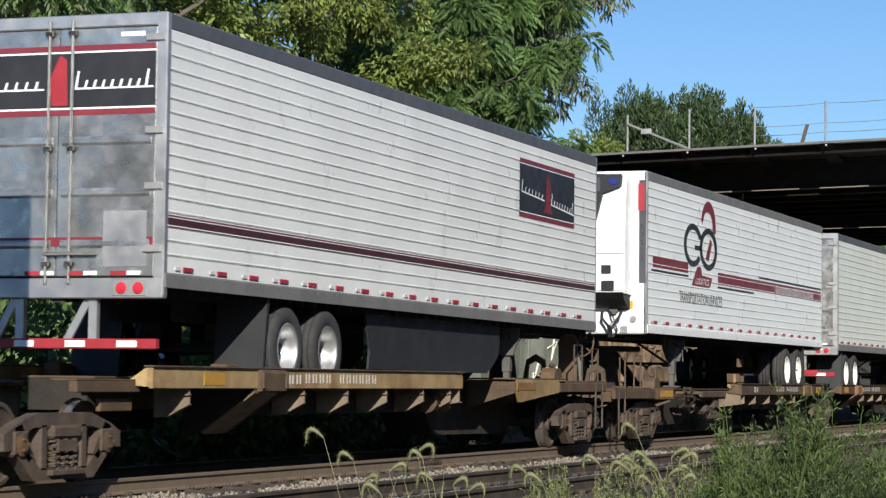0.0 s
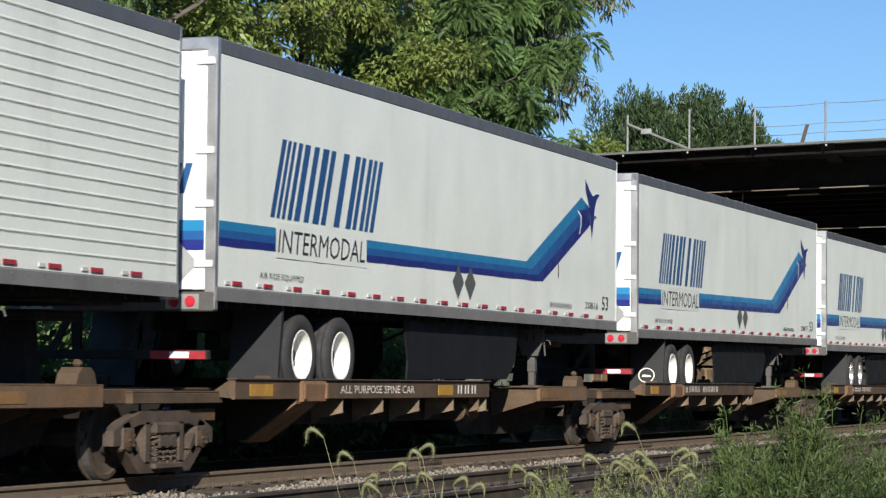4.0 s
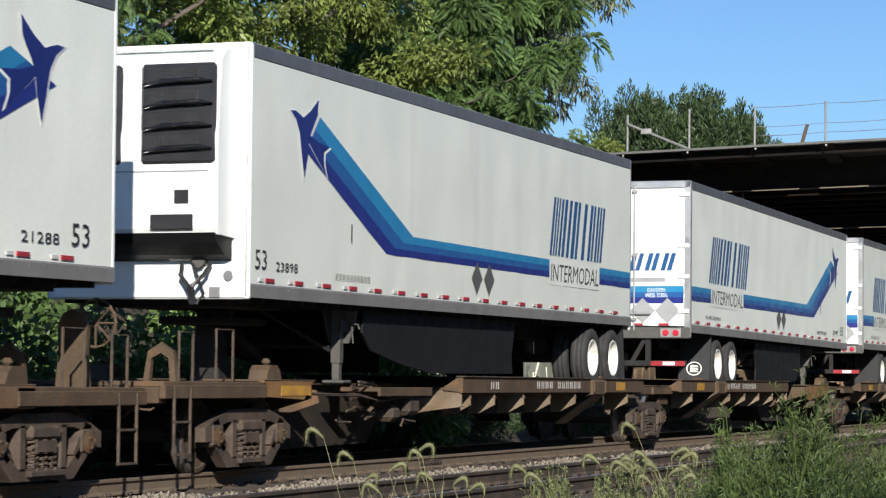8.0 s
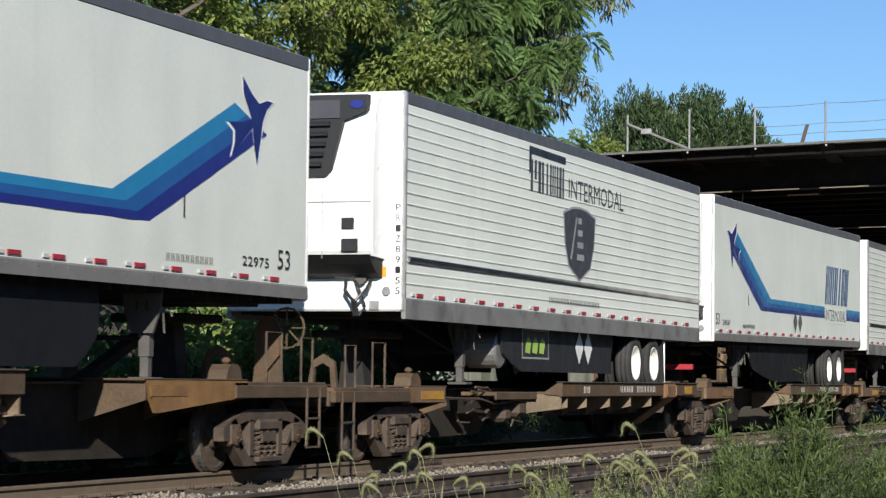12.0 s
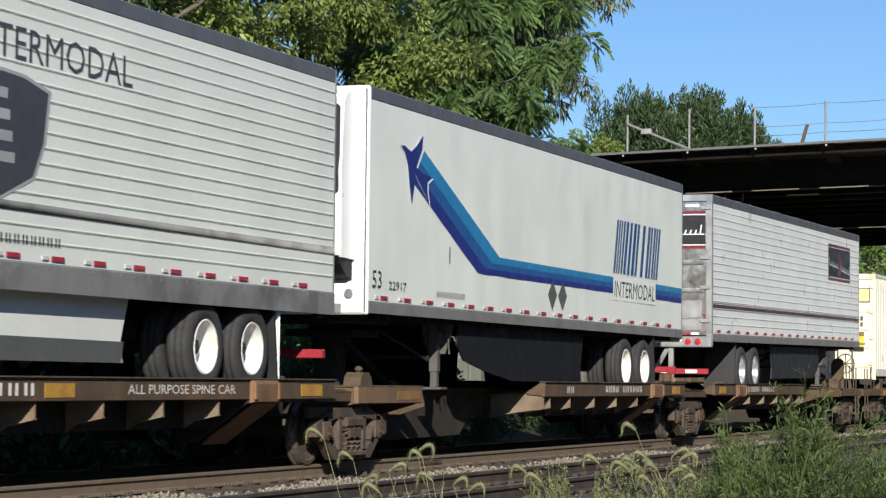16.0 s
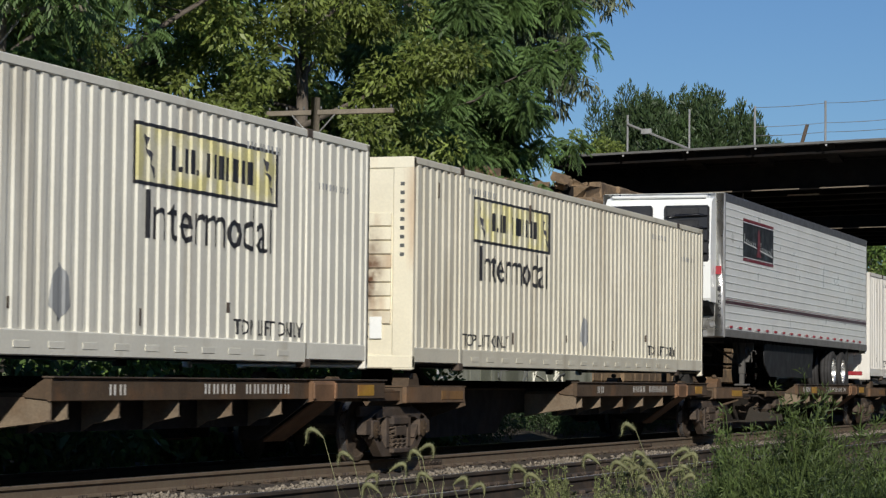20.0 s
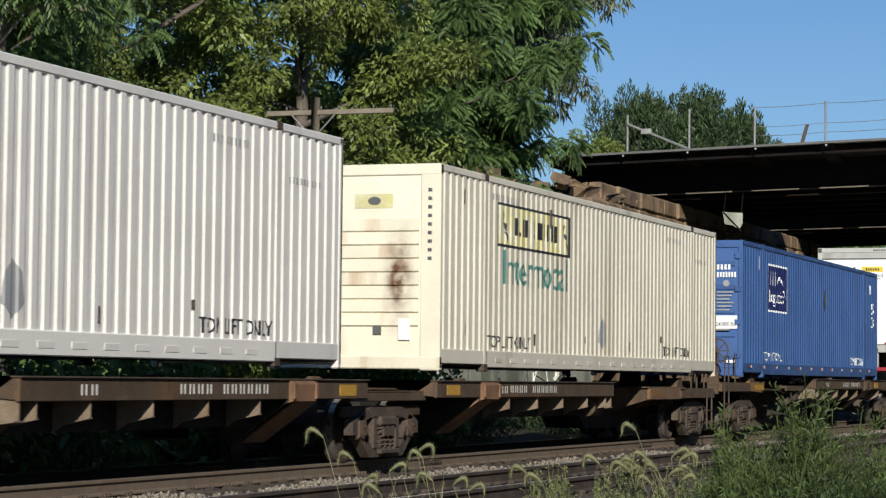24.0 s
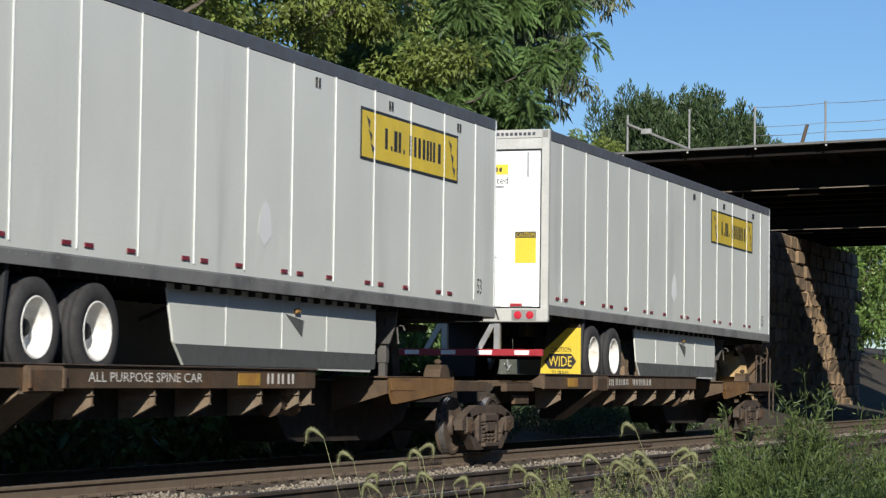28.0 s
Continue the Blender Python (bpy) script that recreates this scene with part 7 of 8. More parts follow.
        for k, (u0, u1) in enumerate(((0.95, 1.6), (7.3, 7.9)) if worded else ((0.95, 1.5),)):
            part("yellow_reflector", M().box(x(-0.006), x(0.0), u0, u1, 1.06, 1.2), TTYELLOW, dk, "worn yellow reflector patch")
    # hitch
    h = part("hitch_stand", M().prism([(c - 0.2, 1.15), (c + 0.2, 1.15), (c + 0.12, 1.85), (c - 0.12, 1.85)], 15.1, 15.4, "y"), UNDER, t, "dark trailer hitch stand")
    part("hitch_plate", M().box(c - 0.5, c + 0.5, 14.7, 15.7, 1.85, 1.95, 0.02), UNDER, h)
    part("hitch_strut", M().prism([(12.9, 1.15), (13.2, 1.15), (15.0, 1.82), (14.8, 1.85)], c - 0.08, c + 0.08, "x"), UNDER, h)
    # lettering on the flange, in white worn bars and words
    ly = (lambda u: flip_len - u) if flip_len else (lambda u: u)
    a, b = sorted((ly(3.4), ly(6.45)))
    if worded:
        words_side("lettering", "ALL PURPOSE SPINE CAR", a + 0.3, b - 0.1, 1.09, 1.19, PLASTER, t, 0.004, label="worn white words")
        stencil(t, ly(8.9) if flip_len else 8.1, 1.08, 3, 0.3, 0.12, PLASTER, 0.004)
    else:
        stencil(t, a + 0.4, 1.09, 11, 0.22, 0.11, PLASTER, 0.004, 4)
        stencil(t, ly(8.3) if flip_len else 2.0 + 1.3, 1.08, 2, 0.22, 0.11, PLASTER, 0.004)
    # brake gear before the hitch
    if gear:
        g, rnd = M(), random.Random(31)
        for k in range(20):
            u, z, x = rnd.uniform(10.6, 12.4), rnd.uniform(0.62, 1.08), rnd.uniform(-0.62, -0.12)
            g.tube([(x, u, z), (x + rnd.uniform(-0.1, 0.1), u + rnd.uniform(0.1, 0.4), z + rnd.uniform(-0.1, 0.1)), (x - 0.05, u + rnd.uniform(0.3, 0.7), z + rnd.uniform(-0.16, 0.16))], rnd.choice((0.016, 0.022, 0.028)), 6)
        tagged(part("brake_piping", g, RUSTDARK, t, "tangle of brake pipes"), kind="stuff")
        part("brake_valve", M().box(-0.5, -0.14, 10.9, 11.35, 0.72, 1.0, 0.06).box(-0.46, -0.2, 11.5, 11.85, 0.64, 0.86, 0.06).tube([(-0.3, 11.1, 1.0), (-0.3, 11.1, 1.08)], 0.1, 10), RUSTDARK, t, "brown cast brake valve")
        part("gear_tray", M().box(-0.65, -0.08, 10.6, 12.6, 1.04, 1.1, 0.01).box(-0.12, -0.08, 10.6, 12.6, 0.98, 1.06, 0.01), RUST, t)
        part("supply_line", M().tube([(-0.14, 10.5, 0.96), (-0.14, 11.4, 0.98), (-0.18, 12.4, 0.92), (-0.14, 13.2, 1.0), (-0.14, b0 + 0.1, 1.02)], 0.022, 6), RUSTDARK, t)
    elif flip_len is None:
        part("air_reservoir", M().tube([(-0.3, 8.8, 0.84), (-0.3, 8.86, 0.84), (-0.3, 9.5, 0.84), (-0.3, 9.58, 0.84)], [0.1, 0.16, 0.16, 0.08], 14), RUST, t, "rusty cylindrical air reservoir", smooth=False)
        part("reservoir_bracket", M().box(-0.32, -0.1, 8.9, 9.3, 0.92, 1.04, 0.01), RUST, t)
    part("sill_bracket", M().prism([(c + 0.36, 1.1), (c + 0.86, 1.06), (c + 0.9, 0.9), (c + 0.36, 0.72)], 13.9, 13.93, "y"), RUST, t, "plate bracket on the sill")
    E = -0.85 if flip_len is None else 0.85
    if coupler_end == "hitch":
        part("end_platform", M().box(-WID + 0.1, -0.1, 15.4 + E, 18.1 + E, 1.1, 1.16, 0.01), RUST, t, "end platform over the couplers")
        part("end_sill_beam", M().box(-WID + 0.1, -0.165, 15.4 + E, 15.5 + E, 0.95, 1.1, 0.01), RUST, t)
        part("end_sill_beam", M().box(-WID + 0.1, -0.165, 17.9 + E, 18.1 + E, 0.92, 1.1, 0.01), RUST, t)
        part("side_sill_beam", M().box(-0.16, -0.08, 15.4 + E, 18.1 + E, 0.97, 1.12, 0.01), RUST, t)
        part("coupler", M().box(c - 0.12, c + 0.12, 17.6 + E, 18.55 + E, 0.72, 0.95, 0.04).box(c - 0.2, c + 0.14, 18.35 + E, 18.75 + E, 0.68, 1.0, 0.06), RUSTDARK, t, "knuckle coupler")
        part("air_hose", M().tube([(c + 0.35, 18.1 + E, 0.9), (c + 0.4, 18.4 + E, 0.5), (c + 0.3, 18.7 + E, 0.45)], 0.025, 6), UNDER, t)
        y = 17.45 + E
        ld = part("step_ladder", M().box(-0.1, -0.07, y, y + 0.03, 0.36, 1.1, 0.006), RUSTDARK, t, "steel step ladder")
        part("ladder_rail", M().box(-0.1, -0.07, y + 0.4, y + 0.43, 0.36, 1.1, 0.006), RUSTDARK, ld)
        for z in (0.37, 0.72):
            part("rung", M().box(-0.098, -0.072, y, y + 0.43, z - 0.012, z + 0.012), RUSTDARK, ld)
        part("handrail", M().tube([(-0.12, 16.3 + E, 1.1), (-0.12, 16.3 + E, 1.75), (-0.12, 16.75 + E, 1.75), (-0.12, 16.75 + E, 1.1)], 0.016, 6), RUSTDARK, t, "bent pipe handrail")
        part("handrail", M().tube([(-0.12, 17.35 + E, 1.1), (-0.12, 17.35 + E, 1.7), (-0.12, 17.7 + E, 1.7), (-0.12, 17.7 + E, 1.1)], 0.016, 6), RUSTDARK, t, "bent pipe handrail")
        part("release_lever", M().tube([(-0.1, 17.95 + E, 1.0), (-0.3, 18.0 + E, 0.85), (c + 0.2, 18.3 + E, 0.9)], 0.015, 6), RUST, t)
        if braked:
            bs = part("brake_stand", M().prism([(c + 0.58, 1.16), (c + 0.96, 1.16), (c + 0.93, 1.5), (c + 0.94, 1.8), (c + 0.88, 1.92), (c + 0.76, 1.96), (c + 0.66, 1.92), (c + 0.6, 1.8), (c + 0.61, 1.5)], 17.25 + E, 17.32 + E, "y"), RUST, t, "upright plate stand")
            ring = M()
            pts = [(c + 0.95 + 0.23 * math.cos(2 * math.pi * k / 16), 17.42 + E, 1.82 + 0.25 * math.sin(2 * math.pi * k / 16)) for k in range(17)]
            ring.tube(pts, 0.016, 6)
            for k in range(4):
                w = math.pi * k / 4
                ring.tube([(c + 0.95 - 0.25 * math.cos(w), 17.42 + E, 1.82 - 0.25 * math.sin(w)), (c + 0.95 + 0.25 * math.cos(w), 17.42 + E, 1.82 + 0.25 * math.sin(w))], 0.012, 5)
            part("brake_wheel", ring, RUST, bs, "spoked hand brake wheel")
        part("rear_plate", M().prism([(c + 0.2, 1.16), (c + 0.28, 1.16), (c + 0.3, 1.42), (c + 0.42, 1.48), (c + 0.52, 1.42), (c + 0.54, 1.16), (c + 0.62, 1.16), (c + 0.58, 1.5), (c + 0.42, 1.6), (c + 0.26, 1.5)], 16.55 + E, 16.62 + E, "y"), RUST, t, "upright steel plate")
    return t


def rail_truck():
    """A two-axle rail truck; its origin is between the rails' tops, at its middle. The wheelsets are parts that turn."""
    t = thing("rail_truck", pose(0, 0, 0), "greasy brown cast-steel freight truck with coil springs", "rail truck", "trucks of the train")
    for s in (1, -1):
        x0, x1 = s * 0.93, s * 1.06
        f = Mesh()
        # side frame: top chord, bottom chord, columns and pedestals
        f.prism([(-1.2, 0.36), (-1.2, 0.52), (-0.95, 0.62), (-0.55, 0.72), (0.55, 0.72), (0.95, 0.62), (1.2, 0.52), (1.2, 0.36), (1.02, 0.36), (0.98, 0.5), (0.6, 0.58), (-0.6, 0.58), (-0.98, 0.5), (-1.02, 0.36)], x0, x1, "x")
        f.prism([(-0.62, 0.06), (0.62, 0.06), (0.98, 0.34), (0.8, 0.4), (0.5, 0.18), (-0.5, 0.18), (-0.8, 0.4), (-0.98, 0.34)], x0, x1, "x")
        f.box(x0, x1, -0.48, -0.34, 0.14, 0.62, 0.02).box(x0, x1, 0.34, 0.48, 0.14, 0.62, 0.02)
        f.prism([(-1.0, 0.58), (-0.86, 0.62), (-0.6, 0.3), (-0.72, 0.24)], x0, x1, "x").prism([(1.0, 0.58), (0.86, 0.62), (0.6, 0.3), (0.72, 0.24)], x0, x1, "x")
        sf = part("side_frame", f, RUSTDARK, t, "cast side frame with openings")
        part("bolster_end", Mesh().box(s * 0.9, s * 1.1, -0.3, 0.3, 0.46, 0.6, 0.03).prism([(s * 0.95, 0.45), (s * 1.1, 0.45), (s * 1.1, 0.34)], -0.2, 0.2, "y"), RUSTDARK, t)
        part("spring_seat", Mesh().box(s * 0.86, s * 1.12, -0.34, 0.34, 0.1, 0.16, 0.01), RUSTDARK, sf)
        for y in (-0.18, 0.0, 0.18):
            pts = [(s * 1.02 + 0.07 * math.cos(2 * math.pi * k / 9), y + 0.07 * math.sin(2 * math.pi * k / 9), 0.17 + 0.28 * k / 45) for k in range(46)]
            part("coil_spring", Mesh().tube(pts, 0.016, 5), RUSTDARK, sf, "heavy coil spring")
        for y in (-0.89, 0.89):
            part("bearing_adapter", Mesh().box(s * 0.9, s * 1.08, y - 0.15, y + 0.15, 0.3, 0.56, 0.03), RUSTDARK, sf)
        for y in (-0.55, 0.55):
            part("brake_shoe", Mesh().prism([(y - 0.05, 0.2), (y + 0.05, 0.2), (y + 0.1, 0.4), (y + 0.04, 0.55), (y - 0.04, 0.5)], s * 0.7, s * 0.8, "x"), RUSTDARK, t)
    part("bolster", Mesh().box(-0.93, 0.93, -0.22, 0.22, 0.42, 0.66, 0.03), RUSTDARK, t)
    for y in (-0.5, 0.5):
        part("brake_beam", Mesh().tube([(-0.72, y, 0.36), (0.72, y, 0.36)], 0.035, 6), RUSTDARK, t)
    w = Mesh()
    R = 0.42
    for s in (1, -1):
        w.lathe([(s * 0.68, 0.0), (s * 0.68, R + 0.025), (s * 0.7, R + 0.026), (s * 0.715, R), (s * 0.81, R - 0.005), (s * 0.815, R - 0.05), (s * 0.79, R - 0.065), (s * 0.765, 0.25), (s * 0.775, 0.16), (s * 0.83, 0.14), (s * 0.83, 0.0)], (0, 0, 0), 28)
    w.tube([(-0.9, 0, 0), (0.9, 0, 0)], 0.08, 10)
    wm = w.mesh("wheelset")
    cms = []
    for s in (1, -1):
        cap = Mesh().tube([(s * 0.9, 0, 0), (s * 1.09, 0, 0), (s * 1.12, 0, 0)], [0.12, 0.115, 0.07], 14)
        for k in range(3):
            a = 2 * math.pi * k / 3
            cap.tube([(s * 1.11, 0.06 * math.cos(a), 0.06 * math.sin(a)), (s * 1.135, 0.06 * math.cos(a), 0.06 * math.sin(a))], 0.016, 6)
        cms.append(cap.mesh("bearing_cap"))
    tms = [Mesh().lathe([(s * 0.72, R + 0.0008), (s * 0.8, R - 0.0035)], (0, 0, 0), 28).mesh("wheel_tread") for s in (1, -1)]
    for y in (-0.89, 0.89):
        ws = part("wheelset", wm, RUSTDARK, t, "steel wheels on an axle")
        ws.location = (0, y, R)
        for cm in cms:
            part("bearing_cap", cm, RUST, ws)
        for tm in tms:
            part("wheel_tread", tm, RAILHEAD, ws, "polished wheel tread")
    return t


# ---- the train, from its leading unit to its last ----
def load_bluestripe(front_leads, axle, fleet, label, wheels=None, rear_kind="white"):
    t = trailer(label, front_leads, "smooth", WHITE, axle, wheels or WHEELPAINT, rear_kind, skirt=(6.4, 11.35, SKIRT_BLACK, 0.22, 0.5) if not front_leads else (6.0, 12.4, SKIRT_BLACK, 0.22, 2.6), leg=12.6 if front_leads else 12.85)
    bluestripe_side(t, not front_leads, fleet)
    if fleet in ("20817", "22997"):
        flap_mark(t, axle, fleet == "22997")
    if not front_leads:
        bluestripe_rear(t)
    else:
        vertical_words(fleet, -0.0, 3.8, 0.16, t)
        for ob in t.children:
            if ob.name.startswith("upright_digit"):
                ob.matrix_local = pose(-0.28, -0.012, 0, 0, 0, -90)
    return t


def flap_mark(t, axle, solid):
    """A faded white emblem, drawn as a plain ring with bars, on the near mud flap."""
    y = lambda z: axle - 0.76 + 0.13 * (z - 0.12) / 0.96 - 0.004
    r = Mesh()
    for k in range(18):
        a0, a1 = 2 * math.pi * k / 18, 2 * math.pi * (k + 1) / 18
        ps = [(-0.36 + q * math.cos(w) * 0.16, 0.4 + q * math.sin(w) * 0.14) for q, w in ((1, a0), (1, a1), (0.86, a1), (0.86, a0))]
        r.add([(p, y(z), z) for p, z in ps], [(0, 1, 2, 3)])
    part("flap_ring", r, PLASTER, t, "faded white ring")
    for k in range(3 if solid else 1):
        z = 0.33 + 0.05 * k if solid else 0.37
        part("flap_bar", Mesh().add([(p, y(q), q) for p, q in ((-0.45, z), (-0.27, z), (-0.28, z + 0.03), (-0.43, z + 0.045))], [(0, 1, 2, 3)]), PLASTER, t)


def load_blacksign(front_leads, axle, label):
    t = trailer(label, front_leads, "ribbed", SILVER, axle, ALU if not front_leads else CHROME, "steel", skirt=(6.25, 11.8, SKIRT, 0.3, 0.6), unit="A", front_mat=STEEL_DOOR if front_leads else None, digits="14599" if front_leads else "")
    blacksign_side(t, not front_leads)
    if not front_leads:
        blacksign_rear(t)
    return t


def load_ring():
    t = trailer("white fluted refrigerated trailer with maroon stripe and black ring emblem", True, "ribbed", WHITE_CLEAN, 2.62, WHEELPAINT, "white", unit="B", rail=WHITE_CLEAN, toprail=RAILGREY, digits="53222", strip=True)
    ring_side(t)
    return t


def load_plain_reefer():
    return trailer("plain white fluted trailer with polished steel rear doors", False, "ribbed", WHITE, 1.4, WHEELPAINT, "steel")


def load_shield(label, wedge):
    t = trailer(label, True, "ribbed", WHITE, 2.35 if wedge else 3.25, WHEELPAINT, "white", skirt=(5.2 if wedge else 5.5, 11.75, WHITE if wedge else SKIRT, 0.3, 1.0), unit="B", spare=not wedge, drop=0.12, rail=GRIMYRAIL, digits="PRIZ89155" if not wedge else "")
    shield_side(t)
    if not wedge:
        for y in (8.75, 9.27):
            poly_side("placard_diamond", [(y - 0.24, 0.72), (y, 0.44), (y + 0.24, 0.72), (y, 1.0)], WHITE_CLEAN, t, -0.165, "white diamond placard")
        rect_side("eco_border", 5.65, 7.05, 0.5, 0.97, GREYVINYL, t, -0.1685)
        rect_side("eco_panel", 5.69, 7.01, 0.53, 0.94, BLACKVINYL, t, -0.167, "black sign with lime green marks")
        for k in range(3):
            poly_side("eco_mark", [(5.8 + 0.36 * k, 0.6), (6.05 + 0.36 * k, 0.58), (6.12 + 0.36 * k, 0.78), (5.95 + 0.36 * k, 0.84), (5.84 + 0.36 * k, 0.76)], LIME, t, -0.165, "lime green mark")
    y = LEN - (2.35 if wedge else 3.25) + 0.76
    part("mud_flap", Mesh().box(-0.66, -0.04, y, y + 0.02, 0.14, 1.0, 0.006), WHITE_CLEAN, t, "white mud flap")
    return t


def load_plate(label, badged, axle):
    t = trailer(label, False, "panel", GREYWHITE, axle, WHEELPAINT, "roll", skirt=(5.77, 12.0, GREYWHITE, 0.2, 0.2), tape=1.34, zr=1.08, rail=GRIMYRAIL)
    plate_side(t)
    roll_rear(t, badged)
    wide_flap(t, axle)
    return t


def blue_container():
    t = container("blue corrugated 53-foot shipping container with a dark blue emblem panel", BLUE_BOX, BLUE_BOX, None, None, True)
    rect_side("emblem_border", 2.5, 4.54, 1.46, 2.52, WHITE_CLEAN, t, 0.004)
    rect_side("emblem_panel", 2.55, 4.49, 1.5, 2.48, NAVY, t, 0.006, "dark blue emblem panel with white edge")
    for k in range(3):
        poly_side("letter_block", [(2.7 + 0.24 * k, 2.05), (2.82 + 0.24 * k, 2.05), (2.88 + 0.24 * k, 2.36), (2.76 + 0.24 * k, 2.36)], WHITE_CLEAN, t, 0.008)
    up = [(3.45 + 0.95 * (k / 10), 2.0 + 0.38 * math.sin(0.15 * math.pi + 0.85 * math.pi * k / 10) - 0.03 * k) for k in range(11)]
    poly_side("arch_mark", up + [(y, z - 0.05 - 0.004 * k) for k, (y, z) in enumerate(reversed(up))], WHITE_CLEAN, t, 0.008)
    words_side("lettering", "Logistics", 2.66, 4.2, 1.58, 1.95, WHITE_CLEAN, t, 0.008, label="white word")
    words_side("length_mark", "5", 15.55, 15.9, 1.76, 2.05, WHITE_CLEAN, t, 0.006)
    words_side("length_mark", "3", 15.55, 15.9, 1.4, 1.69, WHITE_CLEAN, t, 0.006)
    words_side("lettering", "TOP LIFT ONLY", 2.12, 4.15, 0.37, 0.56, WHITE_CLEAN, t, 0.0085, label="white stencil")
    words_side("lettering", "TOP LIFT ONLY", 12.4, 14.25, 0.37, 0.56, WHITE_CLEAN, t, 0.0085, label="white stencil")
    stencil(t, 1.55, 2.35, 1, 0.3, 0.28, WHITE_CLEAN)
    stencil(t, 15.2, 2.3, 1, 0.3, 0.24, WHITE_CLEAN)
    drape(t)
    for k in range(12):
        for m, o in ((RED, 0.0), (WHITE_CLEAN, 0.17)):
            rect_side("reflective_tape", 0.55 + 1.3 * k + o, 0.7 + 1.3 * k + o, 0.2, 0.26, m, t, 0.007)
    y = -0.012
    c = -WID / 2
    part("placard_diamond", Mesh().add([(-1.02, y, 2.17), (-0.84, y, 1.94), (-0.66, y, 2.17), (-0.84, y, 2.4)], [(0, 1, 2, 3)]), CREAM, t, "pale diamond placard")
    for k in range(4):
        rect_end("number_bar", -0.56 + 0.08 * k, -0.51 + 0.08 * k, 2.27, 2.38, WHITE_CLEAN, t, y)
    for k in range(7):
        rect_end("number_bar", -0.56 + 0.062 * k, -0.52 + 0.062 * k, 2.11, 2.22, WHITE_CLEAN, t, y)
    for k in range(6):
        rect_end("illegible_bar", -0.56, -0.2 - 0.04 * (k % 3), 1.78 - 0.075 * k, 1.81 - 0.075 * k, GREYVINYL, t, y)
        if k % 2 == 0:
            rect_end("illegible_bar", -1.0, -0.7 - 0.1 * (k > 0), 1.78 - 0.075 * k, 1.81 - 0.075 * k, GREYVINYL, t, y)
    rect_end("notice", -1.0, -0.68, 1.02, 1.3, YELLOW, t, y, "amber warning notice")
    rect_end("notice", -0.61, -0.12, 1.02, 1.3, WHITE_CLEAN, t, y, "white weight notice")
    words_end("lettering", "24,000 lbs", -0.58, -0.15, 1.07, 1.16, BLACKVINYL, t, y - 0.004)
    part("round_mark", Mesh().tube([(-0.36, y, 1.98), (-0.36, y - 0.003, 1.98)], 0.07, 14), GREYVINYL, t)
    rect_end("reflective_tape", -0.35, -0.15, 0.3, 0.36, WHITE_CLEAN, t, y)
    part("scuffed_patch", Mesh().add([(0.007, 8.95 + 0.13 * math.cos(w), 1.93 + 0.24 * math.sin(w)) for w in [q * math.pi / 7 for q in range(14)]], [tuple(range(14))]), CHARGREY, t, "worn grey oval")
    return t


M_R = "white refrigerated trailer with swept blue stripe and white rear doors"
M_N = "white refrigerated trailer with swept blue stripe and black-grilled cooling unit"
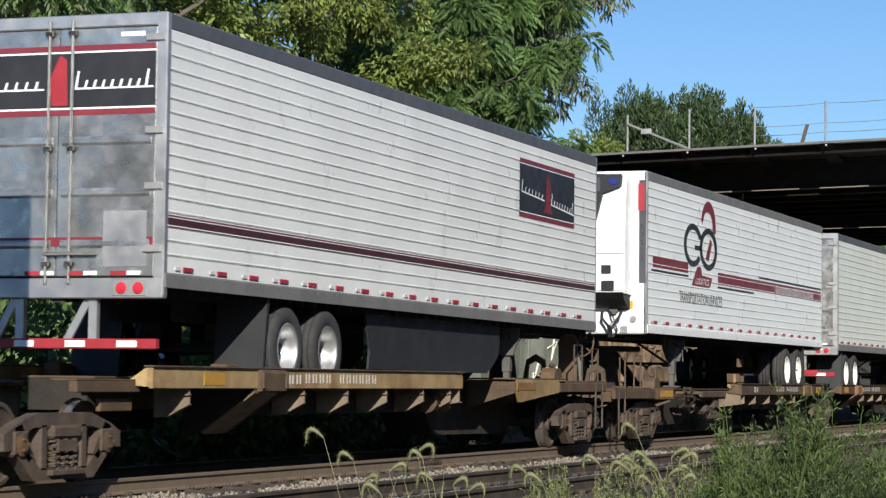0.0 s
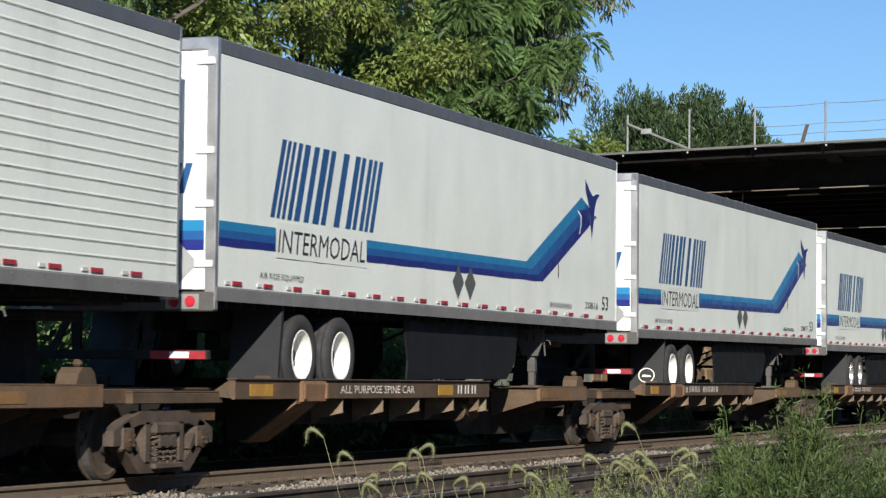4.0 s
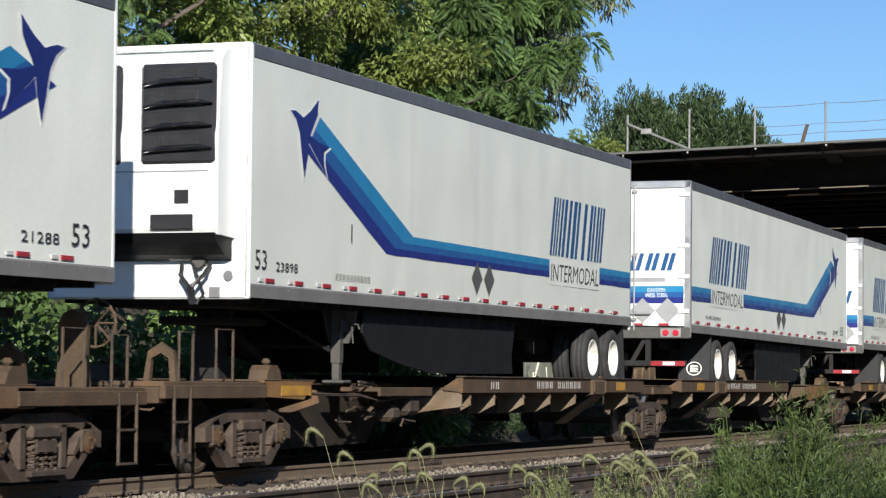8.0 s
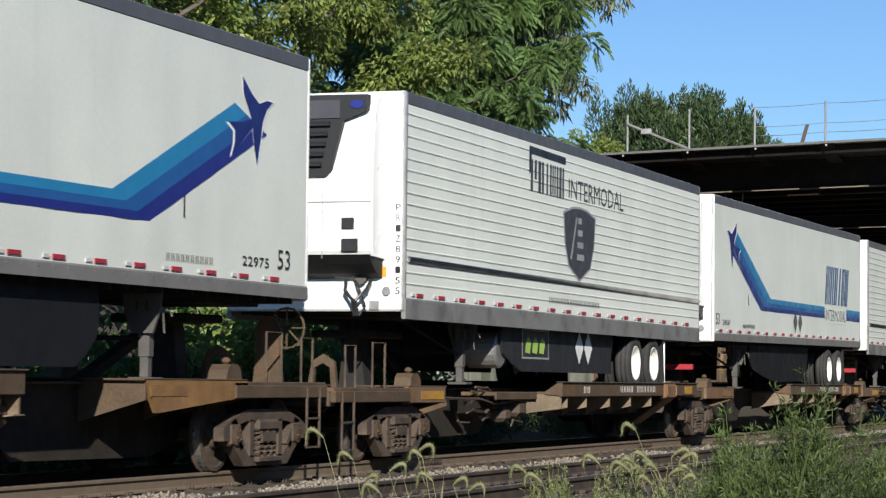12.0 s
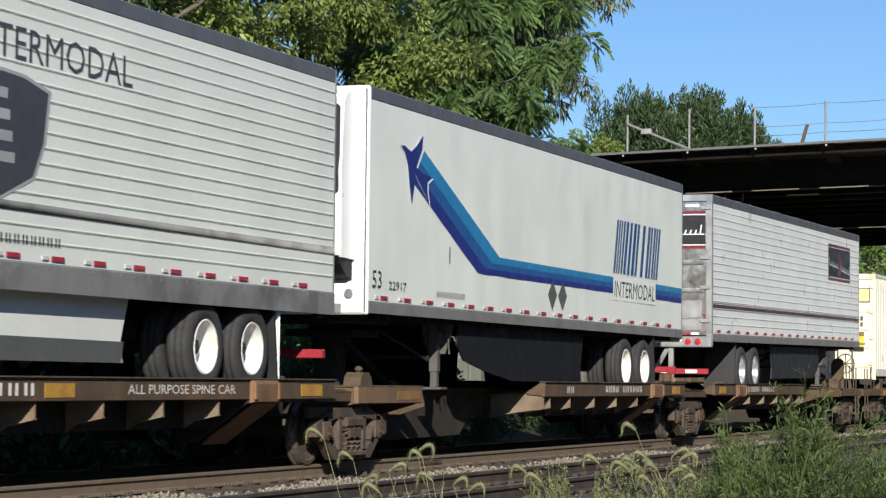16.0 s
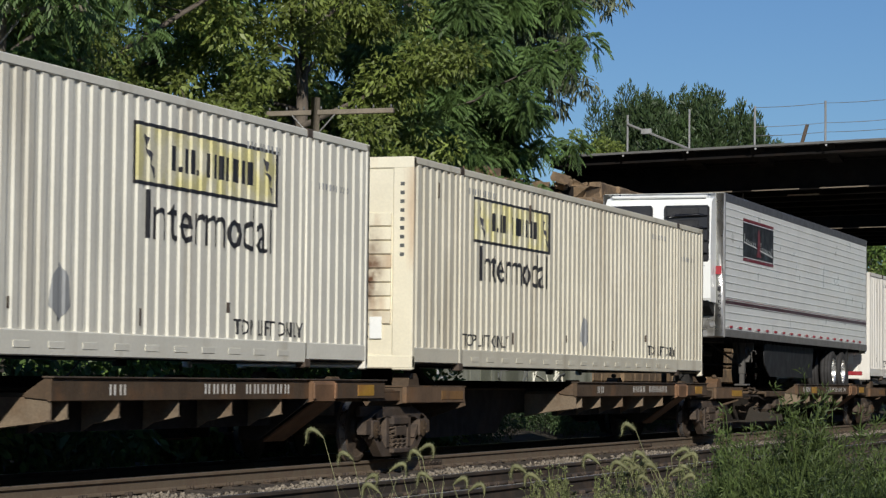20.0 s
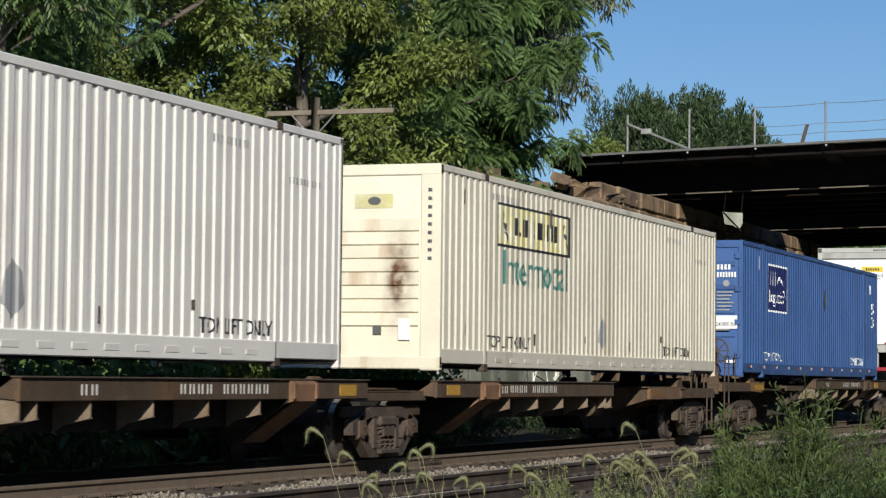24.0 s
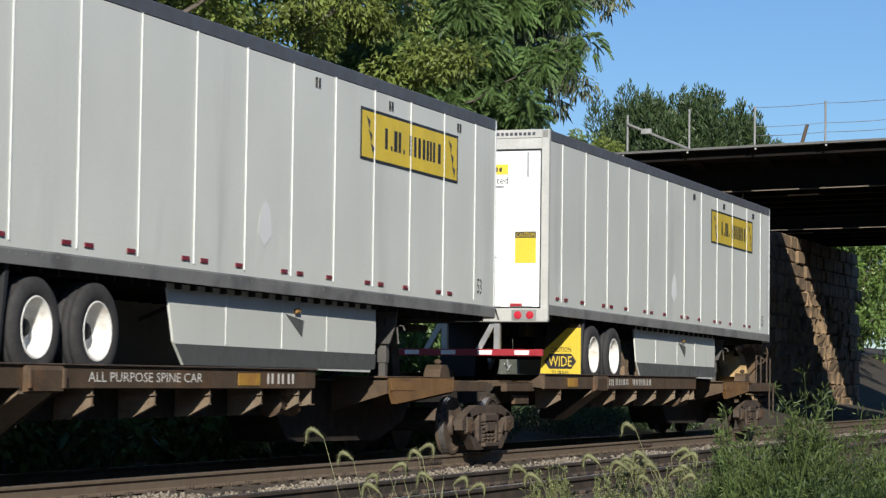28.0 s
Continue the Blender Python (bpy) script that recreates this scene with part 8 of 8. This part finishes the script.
# leading end at the clip's start, roof heights at the leading and trailing end, load, front leads

UNITS = [
    (3.55, 5.1, 5.1, lambda: trailer("plain white refrigerated trailer", False, "smooth", WHITE, 2.6, WHEELPAINT, "white"), False),
    (23.62, 5.2, 5.1, lambda: load_blacksign(False, 3.45, "white fluted trailer with polished steel doors and black sign panels"), False),
    (43.3, 5.14, 5.14, load_ring, True),
    (61.7, 5.1, 5.1, load_plain_reefer, False),
    (79.0, 5.1, 5.14, lambda: load_bluestripe(False, 2.6, "20816", M_R), False),
    (96.75, 5.04, 5.18, lambda: load_bluestripe(False, 2.72, "20817", M_R), False),
    (114.3, 5.07, 5.2, lambda: load_bluestripe(False, 3.62, "21288", M_R, CHROME), False),
    (134.0, 5.17, 5.24, lambda: load_bluestripe(True, 0.95, "23898", M_N), True),
    (154.7, 5.22, 5.14, lambda: load_bluestripe(False, 2.5, "22997", M_R), False),
    (173.4, 5.19, 5.2, lambda: load_bluestripe(False, 3.3, "22975", M_R), False),
    (193.1, 5.18, 5.16, lambda: load_shield("white fluted refrigerated trailer with grey shield emblem and dark skirt", False), True),
    (210.7, 5.1, 5.22, lambda: load_bluestripe(True, 2.75, "24030", M_N), True),
    (228.3, 5.18, 5.16, lambda: load_shield("white fluted refrigerated trailer with grey shield emblem and white skirt", True), True),
    (245.8, 5.1, 5.1, lambda: load_bluestripe(True, 2.55, "22917", M_N), True),
    (264.6, 5.08, 5.22, lambda: load_blacksign(False, 2.9, "white fluted trailer with scuffed steel doors and black sign panels"), False),
    (283.5, 0, 0, lambda: brand_container("white ribbed container with yellow brand panel and rust-streaked end", PALECREAM, CREAM_RUST, FADEDYELLOW, BLACKVINYL, True, 9.8), True),
    (301.5, 0, 0, lambda: brand_container("cream corrugated container with faded yellow brand panel and rusty ribbed end", CREAM, CREAM_RUST, FADEDYELLOW, BLACKVINYL, False), True),
    (319.7, 5.2, 5.15, lambda: load_blacksign(True, 3.1, "white fluted refrigerated trailer with black sign panel and cooling unit"), True),
    (336.6, 0, 0, lambda: brand_container("clean white corrugated container with bright yellow brand panel", PLASTER, PLASTER, YELLOW, BLACKVINYL, False, 3.2), True),
    (356.6, 0, 0, lambda: brand_container("weathered cream container with faded green word and rust-stained ribbed end", CREAM, CREAM_RUST, FADEDYELLOW, GREENVINYL, False), False),
    (375.4, 0, 0, blue_container, True),
    (396.6, 5.31, 5.18, lambda: load_plate("pale grey plate trailer with white roll-up door and yellow brand panel", True, 2.72), False),
    (415.6, 5.3, 5.17, lambda: load_plate("pale grey plate trailer with yellow caution notice on its door", False, 2.78), False),
]
moving = []
proto = {}
for i, (y0, za, zb, load, front_leads) in enumerate(UNITS):
    ob = load()
    if za:
        m = pose(SIDE_X, y0, za - TOP, math.degrees(math.atan2(zb - za, LEN)), 0, 0)
    else:
        m = pose(SIDE_X, y0, 1.436)
    moving.append((ob, m))
    # a platform couples at its hitch end where the gap to the next car is wide
    nxt = UNITS[i + 1] if i + 1 < len(UNITS) else None
    prv = UNITS[i - 1] if i else None
    if front_leads:
        couples = i in (2, 7, 10, 15, 20)
    else:
        couples = i in (1, 6, 9, 14, 19, 22)
    key = (front_leads, couples, i in (4, 12, 17, 21), i == 1, i in (1, 6, 9, 14, 20, 22), i in (2, 7, 10, 12, 15, 17, 20), i in (0, 1, 7, 8, 9, 20, 21, 22))
    if key not in proto:
        proto[key] = spine_platform(17.1 if front_leads else None, "hitch" if couples else "", key[2], OCHRE if i == 1 else RUST, key[4], key[5], key[6])
        car = proto[key]
    else:
        car = copy_thing(proto[key], pose(0, 0, 0))
    slide = {1: 0.1, 2: 0.1, 4: 0.04, 5: 0.03, 6: 0.08, 7: -0.1, 8: -0.34, 10: -0.33, 11: -0.07, 12: -0.12, 13: 0.08, 14: -0.26, 15: 0.45, 16: 0.17, 17: -0.15, 18: 0.75, 19: -0.62, 20: 0.32, 22: 0.2}.get(i, 0.0)
    lift = 0.16 if i in (1, 20, 21, 22) else 0.1 if i in (0, 7, 8, 9) else 0.035
    moving.append((car, pose(SIDE_X, y0 + slide, lift)))
sack = thing("canvas_sack", pose(0, 0, 0), "bulging tan canvas sack on the end platform of the last car", "sack")
body = Mesh().box(-0.3, 0.3, -0.42, 0.42, 0.0, 0.72, 0.14)
body.v = [(x * (1 - 0.12 * abs(z - 0.3)) + 0.03 * math.sin(9 * z), y * (1.05 - 0.25 * (z > 0.5)) + 0.03 * math.sin(7 * z + x), z) for x, y, z in body.v]
part("bag", body, CANVAS, sack, smooth=True)
part("bag_neck", Mesh().tube([(0, 0, 0.7), (0.02, 0.03, 0.76), (0, 0, 0.84)], [0.2, 0.09, 0.2], 12), CANVAS, sack, smooth=True)
moving.append((sack, pose(SIDE_X - 0.75, UNITS[-1][0] + 15.9, 1.31)))
truck = None
trucks = [2.55, 21.95, 39.9, 44.05, 61.05, 78.3, 95.6, 113.5, 129.7, 134.6, 152.6, 171.35, 189.15, 193.6, 210.44, 228.1, 245.95, 263.75, 280.4, 284.7, 301.65, 319.5, 337.3, 355.2, 372.05, 376.55, 394.55, 413.47, 431.3]
wheels = []
for y in trucks:
    if truck is None:
        truck = rail_truck()
        b = truck
    else:
        b = copy_thing(truck, pose(0, 0, 0))
    moving.append((b, pose(TRACK_X, y, 0.219)))
    wheels.append((y, [c for c in b.children if c.name.startswith("wheelset")]))


make_track("track_far", TRACK_X, 5, 170, RAILWEB)
make_track("track_near", -8.85, 5, 170, RAILDARK)
make_ballast()


# ---- what moves ----
def motions():
    for ob, m in moving:
        walk(ob, [(t, Matrix.Translation((0, -travelled(t), 0)) @ m) for t in (0, 7, 14, 21, 28)])
    for y, sets in wheels:
        # turned while the truck is between 85 m and 10 m off, still before and after
        t0, t1 = max(0.0, (y - 85) / 13.5), min(28.0, (y - 8) / 13.5)
        if t1 <= t0:
            continue
        steps = [0.0] + [t0 + 0.0333334 * k for k in range(1, int((t1 - t0) * 30)) ] + [28.0]
        for ws in sets:
            base = ws.location.copy()
            rows = []
            for t in steps:
                a = -travelled(min(max(t, t0), t1)) / 0.42
                rows.append((t, Matrix.Translation(base) @ Matrix.Rotation(-a, 4, "X")))
            walk(ws, rows)


motions()
